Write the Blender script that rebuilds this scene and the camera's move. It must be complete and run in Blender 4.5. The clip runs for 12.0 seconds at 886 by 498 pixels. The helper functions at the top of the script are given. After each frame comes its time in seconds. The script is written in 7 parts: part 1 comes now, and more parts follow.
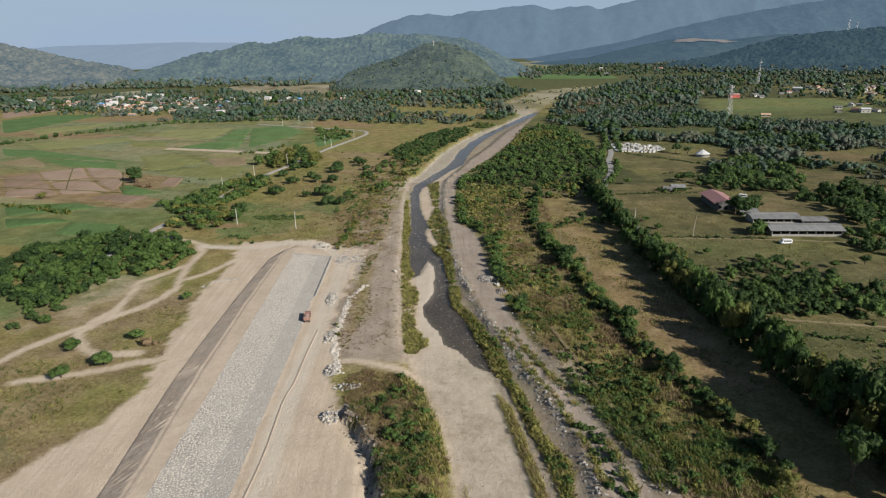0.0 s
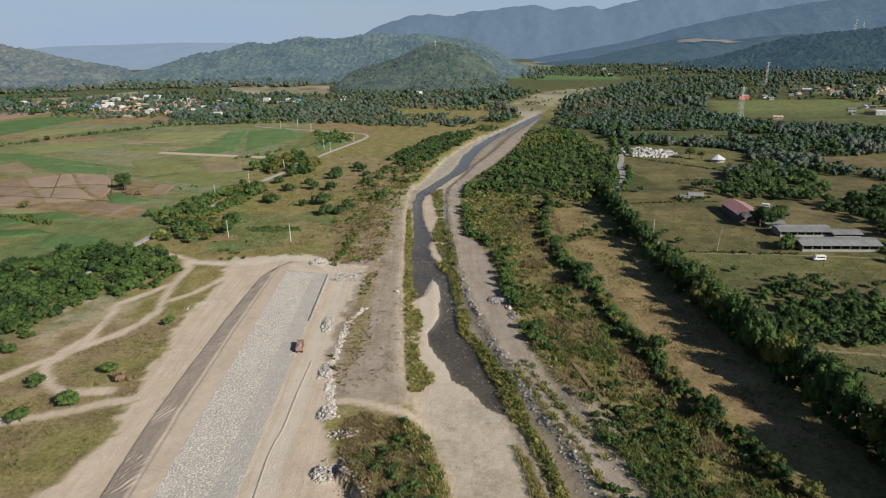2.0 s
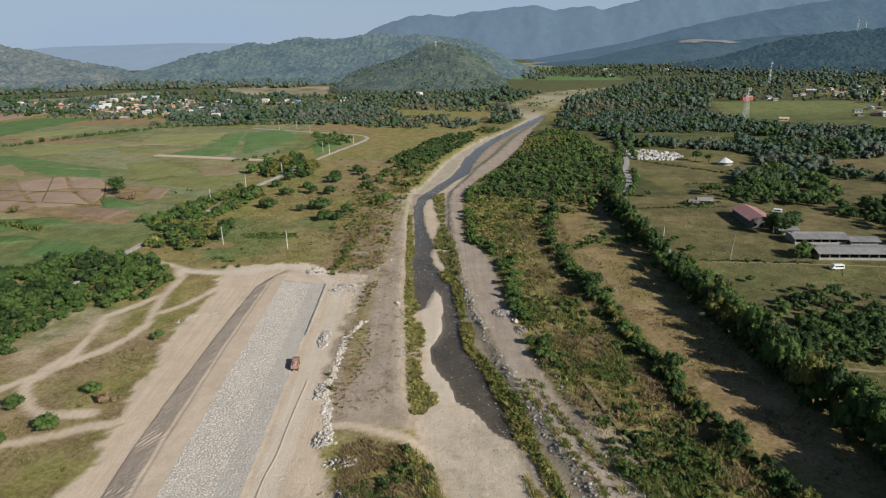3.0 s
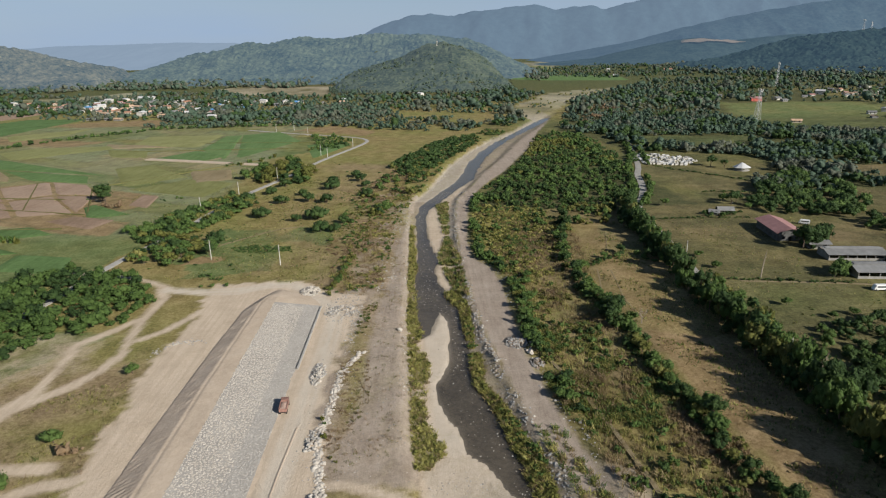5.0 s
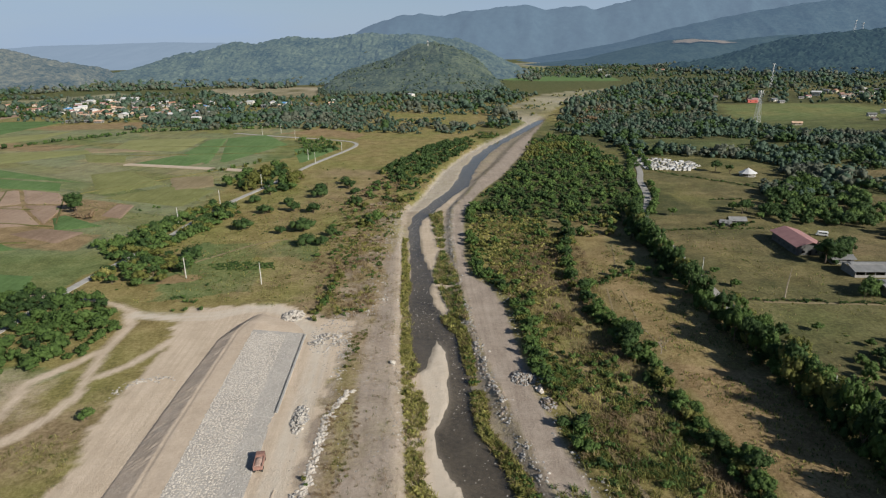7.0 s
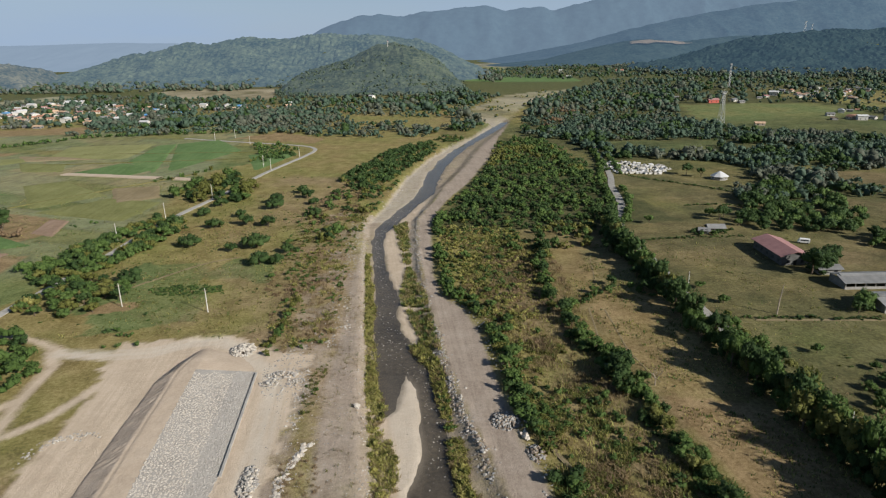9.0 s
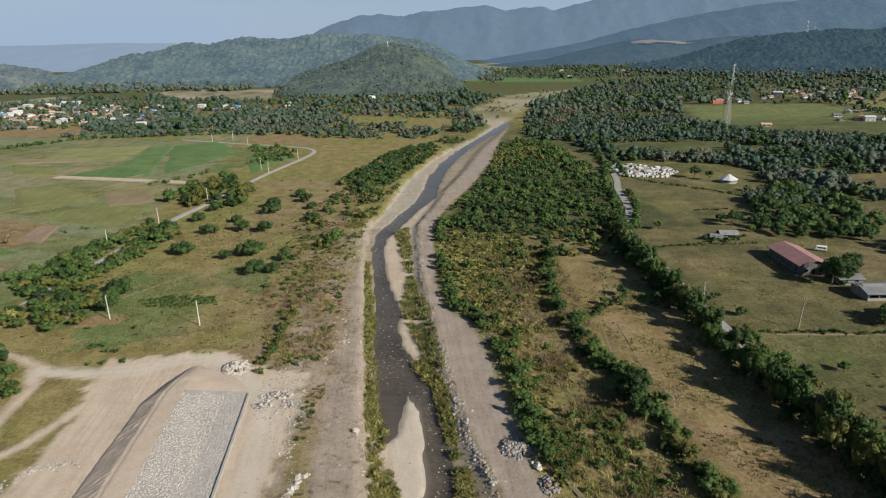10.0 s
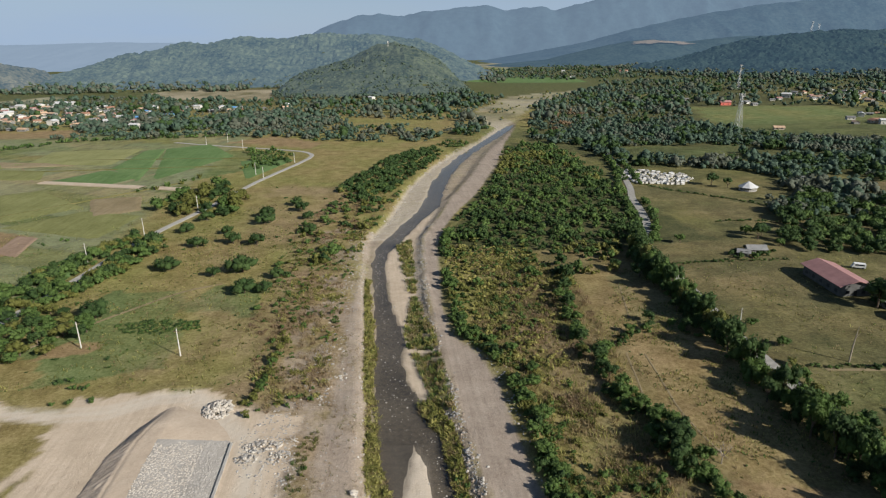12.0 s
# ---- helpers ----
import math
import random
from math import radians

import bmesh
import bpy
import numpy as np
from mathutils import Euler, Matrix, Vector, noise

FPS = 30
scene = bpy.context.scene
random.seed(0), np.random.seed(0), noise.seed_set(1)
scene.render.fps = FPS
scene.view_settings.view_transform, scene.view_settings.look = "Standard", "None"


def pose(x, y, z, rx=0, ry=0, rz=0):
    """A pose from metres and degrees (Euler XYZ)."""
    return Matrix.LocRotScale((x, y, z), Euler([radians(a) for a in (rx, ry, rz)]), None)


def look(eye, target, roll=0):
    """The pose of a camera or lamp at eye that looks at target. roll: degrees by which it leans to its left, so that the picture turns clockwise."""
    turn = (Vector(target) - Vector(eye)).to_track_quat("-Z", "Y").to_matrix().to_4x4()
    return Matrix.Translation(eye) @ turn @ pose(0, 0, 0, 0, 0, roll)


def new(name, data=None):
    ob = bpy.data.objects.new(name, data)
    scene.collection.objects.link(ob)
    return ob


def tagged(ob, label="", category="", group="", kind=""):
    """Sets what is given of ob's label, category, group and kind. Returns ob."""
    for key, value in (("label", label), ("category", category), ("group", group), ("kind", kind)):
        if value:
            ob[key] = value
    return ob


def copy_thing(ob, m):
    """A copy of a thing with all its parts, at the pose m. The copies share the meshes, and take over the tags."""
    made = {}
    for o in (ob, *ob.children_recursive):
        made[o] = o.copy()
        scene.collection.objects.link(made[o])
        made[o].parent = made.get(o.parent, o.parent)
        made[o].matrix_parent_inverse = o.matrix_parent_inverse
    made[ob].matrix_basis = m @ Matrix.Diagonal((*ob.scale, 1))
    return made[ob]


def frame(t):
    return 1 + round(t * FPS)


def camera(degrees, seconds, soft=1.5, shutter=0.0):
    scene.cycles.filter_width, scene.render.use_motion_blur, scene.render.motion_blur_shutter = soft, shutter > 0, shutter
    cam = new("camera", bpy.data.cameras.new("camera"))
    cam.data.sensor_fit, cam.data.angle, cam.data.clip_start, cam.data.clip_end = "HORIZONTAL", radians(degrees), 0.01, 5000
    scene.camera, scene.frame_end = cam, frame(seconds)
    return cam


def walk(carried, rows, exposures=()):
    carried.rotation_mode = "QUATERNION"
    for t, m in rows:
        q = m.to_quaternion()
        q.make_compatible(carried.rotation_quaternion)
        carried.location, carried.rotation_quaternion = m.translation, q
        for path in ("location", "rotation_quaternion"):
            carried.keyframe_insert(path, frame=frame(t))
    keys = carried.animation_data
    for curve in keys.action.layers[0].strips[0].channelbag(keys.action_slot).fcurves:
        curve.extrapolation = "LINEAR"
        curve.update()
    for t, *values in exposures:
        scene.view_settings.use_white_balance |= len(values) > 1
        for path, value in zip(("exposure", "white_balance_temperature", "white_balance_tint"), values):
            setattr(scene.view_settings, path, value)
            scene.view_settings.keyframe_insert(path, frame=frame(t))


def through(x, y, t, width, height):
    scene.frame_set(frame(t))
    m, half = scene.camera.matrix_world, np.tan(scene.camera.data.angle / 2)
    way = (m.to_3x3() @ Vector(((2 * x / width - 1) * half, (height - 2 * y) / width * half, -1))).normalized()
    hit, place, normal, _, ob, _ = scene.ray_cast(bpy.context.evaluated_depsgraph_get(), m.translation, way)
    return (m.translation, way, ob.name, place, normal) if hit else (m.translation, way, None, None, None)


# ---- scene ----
cam = camera(71.1, 12.0, soft=1.2)
PATH = [
    (0, (2.990, -0.638, 84.909), (3.042, 1.260, 84.280), -1.1),
    (0.5, (2.742, 4.519, 84.947), (2.792, 6.417, 84.318), -1.1),
    (1, (2.429, 9.755, 84.957), (2.479, 11.653, 84.329), -1.1),
    (1.5, (2.083, 14.902, 84.923), (2.134, 16.800, 84.295), -1.1),
    (2, (1.825, 20.168, 84.968), (1.874, 22.066, 84.340), -1.1),
    (2.5, (1.467, 25.167, 84.961), (1.516, 27.065, 84.333), -1.1),
    (3, (1.158, 30.523, 84.972), (1.207, 32.422, 84.345), -1.1),
    (5, (-0.103, 51.793, 85.054), (-0.055, 53.691, 84.426), -1.1),
    (5.5, (-0.262, 56.649, 85.120), (-0.216, 58.547, 84.492), -1.2),
    (6, (-0.649, 62.074, 85.114), (-0.603, 63.973, 84.486), -1.1),
    (6.5, (-1.077, 67.536, 85.043), (-1.031, 69.434, 84.414), -1.0),
    (6.7, (-1.189, 69.775, 84.993), (-1.143, 71.672, 84.364), -1.0),
    (6.8, (-1.244, 70.894, 84.968), (-1.170, 72.791, 84.340), -1.0),
    (6.9, (-1.300, 72.014, 84.943), (-1.221, 73.910, 84.315), -1.0),
    (7, (-1.356, 73.133, 84.918), (-1.278, 75.030, 84.290), -1.0),
    (7.2, (-1.367, 75.249, 84.884), (-1.289, 77.146, 84.256), -1.0),
    (8.8, (-1.457, 92.181, 84.612), (-1.262, 94.069, 83.984), -1.0),
    (9, (-1.468, 94.297, 84.578), (-1.273, 96.186, 83.950), -1.0),
    (9.5, (-1.518, 99.528, 84.552), (-1.323, 101.416, 83.923), -1.0),
    (10, (-1.480, 104.934, 84.482), (-1.285, 106.823, 83.854), -1.0),
    (10.5, (-1.645, 110.262, 84.459), (-1.449, 112.151, 83.831), -1.0),
    (11, (-1.655, 115.746, 84.437), (-1.460, 117.635, 83.809), -1.0),
    (11.5, (-1.631, 120.867, 84.435), (-1.435, 122.755, 83.807), -1.0),
    (12, (-1.799, 126.305, 84.334), (-1.602, 128.194, 83.706), -0.9),
]
walk(cam, [(t, look(e, g, r)) for t, e, g, r in PATH], [(0.0, 0.40), (8.0, 0.40), (12.0, 0.46)])

# ---- world, sun ----
world = bpy.data.worlds.new("world")
scene.world = world
world.use_nodes = True
wn = world.node_tree.nodes
sky = wn.new("ShaderNodeTexSky")
sky.sky_type = "NISHITA"
sky.sun_disc = False
SUN_EL, SUN_AZ = radians(28), math.atan2(0.74, -0.67)
sky.sun_elevation, sky.sun_rotation = SUN_EL, SUN_AZ
sky.altitude, sky.air_density, sky.dust_density, sky.ozone_density = 50, 1.0, 0.4, 2.5
wn["Background"].inputs["Strength"].default_value = 0.05
# pale blue haze that thickens towards the horizon
aim = wn.new("ShaderNodeTexCoord")
axes = wn.new("ShaderNodeSeparateXYZ")
thick = wn.new("ShaderNodeMapRange")
thick.inputs["From Min"].default_value, thick.inputs["From Max"].default_value = 0.02, 0.36
thick.inputs["To Min"].default_value, thick.inputs["To Max"].default_value = 0.88, 0.0
veil = wn.new("ShaderNodeMix")
veil.data_type = "RGBA"
veil.inputs[7].default_value = (5.1, 6.8, 9.3, 1)
tie = world.node_tree.links.new
tie(aim.outputs["Generated"], axes.inputs[0])
tie(axes.outputs["Z"], thick.inputs["Value"])
wisp = wn.new("ShaderNodeTexNoise")
wisp.inputs["Scale"].default_value, wisp.inputs["Detail"].default_value = 3.0, 5.0
flat = wn.new("ShaderNodeMapping")
flat.inputs["Scale"].default_value = (1.0, 1.0, 5.0)
lift = wn.new("ShaderNodeMapRange")
lift.inputs["From Min"].default_value, lift.inputs["From Max"].default_value = 0.42, 0.7
lift.inputs["To Min"].default_value, lift.inputs["To Max"].default_value = 0.94, 1.12
shade_sky = wn.new("ShaderNodeMath")
shade_sky.operation = "MULTIPLY"
tie(aim.outputs["Generated"], flat.inputs["Vector"])
tie(flat.outputs["Vector"], wisp.inputs["Vector"])
tie(wisp.outputs["Fac"], lift.inputs["Value"])
tie(lift.outputs["Result"], shade_sky.inputs[0])
tie(thick.outputs["Result"], shade_sky.inputs[1])
tie(shade_sky.outputs[0], veil.inputs[0])
tie(sky.outputs["Color"], veil.inputs[6])
tie(veil.outputs[2], wn["Background"].inputs["Color"])

lamp = bpy.data.lights.new("sun", "SUN")
lamp.energy, lamp.angle, lamp.color = 5.0, radians(0.6), (0.97, 0.92, 0.835)
sun = new("sun", lamp)
to_sun = Vector((math.sin(SUN_AZ) * math.cos(SUN_EL), math.cos(SUN_AZ) * math.cos(SUN_EL), math.sin(SUN_EL)))
sun.matrix_world = look(to_sun * 500, (0, 0, 0))

# ---- small library ----
rng = np.random.default_rng(7)


def mesh_of(name, v, f, mats=(), smooth=False, slots=None):
    """A mesh from an array of corners and an array of faces of one size."""
    v, f = np.asarray(v, np.float32), np.asarray(f, np.int32)
    me = bpy.data.meshes.new(name)
    me.vertices.add(len(v))
    me.vertices.foreach_set("co", v.ravel())
    me.loops.add(f.size)
    me.loops.foreach_set("vertex_index", f.ravel())
    me.polygons.add(len(f))
    me.polygons.foreach_set("loop_start", np.arange(0, f.size, f.shape[1], dtype=np.int32))
    if slots is not None:
        me.polygons.foreach_set("material_index", np.asarray(slots, np.int32))
    me.polygons.foreach_set("use_smooth", np.full(len(f), smooth))
    me.update(calc_edges=True)
    for m in mats:
        me.materials.append(m)
    return me


def bm_mesh(name, bm, material):
    me = bpy.data.meshes.new(name)
    bm.normal_update()
    bm.to_mesh(me)
    bm.free()
    me.materials.append(material)
    return me


def part(name, me, parent, label=""):
    ob = new(name, me)
    ob.parent = parent
    return tagged(ob, label)


def thing(name, label, category, group="", kind="", at=None):
    ob = new(name)
    ob.empty_display_size = 0.5
    if at is not None:
        ob.matrix_basis = at
    return tagged(ob, label, category, group, kind)


def boxes(bm, *items):
    """Boxes given as (x0, y0, z0, x1, y1, z1)."""
    for x0, y0, z0, x1, y1, z1 in items:
        vs = [bm.verts.new(p) for p in ((x0, y0, z0), (x1, y0, z0), (x1, y1, z0), (x0, y1, z0),
                                        (x0, y0, z1), (x1, y0, z1), (x1, y1, z1), (x0, y1, z1))]
        for a in ((3, 2, 1, 0), (4, 5, 6, 7), (0, 1, 5, 4), (1, 2, 6, 5), (2, 3, 7, 6), (3, 0, 4, 7)):
            bm.faces.new([vs[i] for i in a])
    return bm


def box_mesh(name, material, *items):
    return bm_mesh(name, boxes(bmesh.new(), *items), material)


def beam(bm, p, q, r0, r1=None, sides=4):
    """A straight tapered bar from p to q."""
    p, q = Vector(p), Vector(q)
    r1 = r0 if r1 is None else r1
    m = (q - p).to_track_quat("Z", "Y").to_matrix()
    rings = []
    for c, r in ((p, r0), (q, r1)):
        rings.append([bm.verts.new(c + m @ Vector((r * math.cos(a), r * math.sin(a), 0)))
                      for a in (2 * math.pi * (i + 0.5) / sides for i in range(sides))])
    for i in range(sides):
        j = (i + 1) % sides
        bm.faces.new((rings[0][i], rings[0][j], rings[1][j], rings[1][i]))
    bm.faces.new(rings[0][::-1])
    bm.faces.new(rings[1])
    return bm


def value_noise(x, y, scale, seed=0):
    """Smooth noise in -1..1 over the plan; scale: metres of one cell."""
    x, y = np.asarray(x, float) / scale, np.asarray(y, float) / scale
    xi, yi = np.floor(x).astype(np.int64), np.floor(y).astype(np.int64)
    u, w = x - xi, y - yi
    u, w = u * u * (3 - 2 * u), w * w * (3 - 2 * w)

    def h(a, b):
        n = (a * 374761393 + b * 668265263 + seed * 974634777) & 0xFFFFFFFF
        n = ((n ^ (n >> 13)) * 1274126177) & 0xFFFFFFFF
        return ((n ^ (n >> 16)) & 0xFFFF) / 32767.5 - 1
    return (h(xi, yi) * (1 - u) + h(xi + 1, yi) * u) * (1 - w) + (h(xi, yi + 1) * (1 - u) + h(xi + 1, yi + 1) * u) * w


def fbm(x, y, scale, seed=0, octaves=4):
    return sum(value_noise(x, y, scale / 2 ** i, seed + i) / 2 ** i for i in range(octaves)) / (2 - 2.0 ** (1 - octaves))


def inside(poly, x, y):
    """Which of the points lie in the polygon."""
    r = np.zeros(np.shape(x), bool)
    for (x0, y0), (x1, y1) in zip(poly, poly[1:] + poly[:1]):
        if y0 != y1:
            r ^= ((y0 > y) != (y1 > y)) & (x < (x1 - x0) * (y - y0) / (y1 - y0) + x0)
    return r


def off_line(line, x, y):
    """The distance of the points from a broken line."""
    d = np.full(np.shape(x), 1e9)
    for (x0, y0), (x1, y1) in zip(line, line[1:]):
        dx, dy = x1 - x0, y1 - y0
        t = np.clip(((x - x0) * dx + (y - y0) * dy) / (dx * dx + dy * dy), 0, 1)
        d = np.minimum(d, np.hypot(x - x0 - t * dx, y - y0 - t * dy))
    return d


def step(a, b, x):
    t = np.clip((x - a) / (b - a), 0, 1)
    return t * t * (3 - 2 * t)


def curve(pairs):
    """x as a function of y along the valley."""
    ys, xs = zip(*pairs)
    return lambda y: np.interp(y, ys, xs)

# ---- materials ----
class Nodes:
    def __init__(self, name):
        self.m = bpy.data.materials.new(name)
        self.m.use_nodes = True
        self.t = self.m.node_tree
        self.bsdf = self.t.nodes["Principled BSDF"]
        self.where = self.t.nodes.new("ShaderNodeTexCoord")

    def add(self, kind, **inputs):
        n = self.t.nodes.new(kind)
        for k, v in inputs.items():
            self.put(n, k.replace("_", " "), v)
        return n

    def put(self, n, k, v):
        s = n.inputs[k]
        if isinstance(v, bpy.types.NodeSocket):
            self.t.links.new(v, s)
        else:
            s.default_value = v

    def noise(self, scale, detail=4, rough=0.6, coord=None):
        n = self.add("ShaderNodeTexNoise", Scale=scale, Detail=detail, Roughness=rough)
        self.t.links.new(coord or self.where.outputs["Object"], n.inputs["Vector"])
        return n.outputs["Fac"]

    def ramp(self, fac, *stops):
        n = self.t.nodes.new("ShaderNodeValToRGB")
        el = n.color_ramp.elements
        while len(el) < len(stops):
            el.new(0.5)
        for e, (p, c) in zip(el, stops):
            e.position = p
            e.color = (*c, 1) if len(c) == 3 else c
        self.t.links.new(fac, n.inputs["Fac"])
        return n.outputs["Color"]

    def mix(self, fac, a, b, mode="MIX"):
        n = self.t.nodes.new("ShaderNodeMix")
        n.data_type, n.blend_type = "RGBA", mode
        for i, v in ((0, fac), (6, a), (7, b)):
            if isinstance(v, bpy.types.NodeSocket):
                self.t.links.new(v, n.inputs[i])
            else:
                n.inputs[i].default_value = v if i == 0 else (*v, 1)
        return n.outputs[2]

    def math(self, op, a, b=0.0):
        n = self.t.nodes.new("ShaderNodeMath")
        n.operation = op
        for i, v in enumerate((a, b)):
            if isinstance(v, bpy.types.NodeSocket):
                self.t.links.new(v, n.inputs[i])
            else:
                n.inputs[i].default_value = v
        return n.outputs[0]

    def bump(self, height, strength=0.5, distance=0.1):
        n = self.add("ShaderNodeBump", Strength=strength, Distance=distance, Height=height)
        self.put(self.bsdf, "Normal", n.outputs["Normal"])

    def done(self, color, rough=0.9, spec=0.2, metal=0.0):
        self.put(self.bsdf, "Base Color", color if isinstance(color, bpy.types.NodeSocket) else (*color, 1))
        self.put(self.bsdf, "Roughness", rough)
        self.put(self.bsdf, "Specular IOR Level", spec)
        self.put(self.bsdf, "Metallic", metal)
        return self.m


def leaf_material(name, dark, mid, light, size=0.08, relief=0.9, through=0.28):
    n = Nodes(name)
    geo = n.t.nodes.new("ShaderNodeNewGeometry")
    info = n.t.nodes.new("ShaderNodeObjectInfo")
    big = n.noise(size, 2, 0.5, geo.outputs["Position"])
    fine = n.noise(2.6, 5, 0.75, geo.outputs["Position"])
    s = n.math("ADD", n.math("MULTIPLY", geo.outputs["Random Per Island"], 0.3), n.math("MULTIPLY", big, 0.5))
    s = n.math("ADD", s, n.math("MULTIPLY", fine, 0.55))
    s = n.math("SUBTRACT", s, 0.12)
    s = n.math("ADD", s, n.math("MULTIPLY", n.math("SUBTRACT", info.outputs["Random"], 0.5), 0.2))
    color = n.ramp(s, (0.15, dark), (0.55, mid), (0.95, light))
    n.bump(fine, relief, 0.45)
    n.done(color, 0.65, 0.2)
    glow = n.add("ShaderNodeBsdfTranslucent", Color=color)
    both = n.add("ShaderNodeMixShader", Fac=through)
    n.t.links.new(n.bsdf.outputs[0], both.inputs[1])
    n.t.links.new(glow.outputs[0], both.inputs[2])
    n.t.links.new(both.outputs[0], n.t.nodes["Material Output"].inputs["Surface"])
    return n.m


def plain(name, color, rough=0.8, var=0.15, scale=1.5, metal=0.0, spec=0.3):
    """A surface of one colour with soft stains and grain."""
    n = Nodes(name)
    info = n.t.nodes.new("ShaderNodeObjectInfo")
    f = n.math("ADD", n.math("MULTIPLY", n.noise(scale, 5), 0.8), n.math("MULTIPLY", info.outputs["Random"], 0.2))
    lo = tuple(c * (1 - 2 * var) for c in color)
    hi = tuple(min(1, c * (1 + var)) for c in color)
    return n.done(n.ramp(f, (0.25, lo), (0.75, hi)), rough, spec, metal)


LEAF_DARK = leaf_material("leaf_dark", (0.019, 0.039, 0.013), (0.047, 0.087, 0.026), (0.092, 0.142, 0.043))
LEAF_MID = leaf_material("leaf_mid", (0.040, 0.073, 0.019), (0.09, 0.15, 0.038), (0.15, 0.22, 0.064))
LEAF_PALE = leaf_material("leaf_pale", (0.068, 0.078, 0.018), (0.15, 0.158, 0.04), (0.235, 0.23, 0.075))
# distant leaves: paler and bluer, with aerial haze mixed into the base colours
LEAF_FAR_HAZY = leaf_material("leaf_far_hazy", (0.052, 0.088, 0.060), (0.074, 0.116, 0.079), (0.098, 0.142, 0.096), 0.02, 0.2)
LEAF_HILL_HAZY = leaf_material("leaf_hill_hazy", (0.064, 0.098, 0.07), (0.09, 0.124, 0.086), (0.118, 0.148, 0.098), 0.02, 0.35)
LEAF_DRY_HAZY = leaf_material("leaf_dry_hazy", (0.078, 0.094, 0.07), (0.110, 0.125, 0.09), (0.147, 0.155, 0.115), 0.02, 0.35)
REED = leaf_material("reed_leaf", (0.25, 0.238, 0.068), (0.40, 0.375, 0.125), (0.5, 0.465, 0.19), relief=0.1, through=0.5)
STRAW = leaf_material("straw", (0.12, 0.085, 0.04), (0.28, 0.215, 0.11), (0.42, 0.34, 0.19), relief=0.15, through=0.45)
DEADWOOD = leaf_material("dry_brush", (0.15, 0.098, 0.058), (0.28, 0.20, 0.12), (0.38, 0.285, 0.18), relief=0.15, through=0.45)
BLEACHED = plain("bleached_wood", (0.34, 0.285, 0.225), 0.9, 0.2, 3)
BARK = plain("bark", (0.14, 0.105, 0.075), 0.95, 0.25, 6)


def stone_material(name, dark, light, rough=0.85):
    n = Nodes(name)
    geo = n.t.nodes.new("ShaderNodeNewGeometry")
    f = n.math("ADD", n.math("MULTIPLY", geo.outputs["Random Per Island"], 0.65), n.math("MULTIPLY", n.noise(0.9, 5), 0.4))
    return n.done(n.ramp(f, (0.15, dark), (0.9, light)), rough, 0.3)


STONE = stone_material("quarry_stone", (0.40, 0.358, 0.304), (0.485, 0.442, 0.386))
STONE_DARK = stone_material("grey_stone", (0.20, 0.19, 0.176), (0.355, 0.342, 0.32))
STONE_GREY = stone_material("grey_quarry_stone", (0.30, 0.278, 0.248), (0.385, 0.363, 0.33))
RIVER_STONE = stone_material("river_stone", (0.20, 0.182, 0.16), (0.50, 0.465, 0.41))
CLOD = stone_material("earth_clod", (0.16, 0.125, 0.095), (0.34, 0.28, 0.22))
STONES = (STONE, STONE_DARK, STONE_GREY, RIVER_STONE, CLOD)


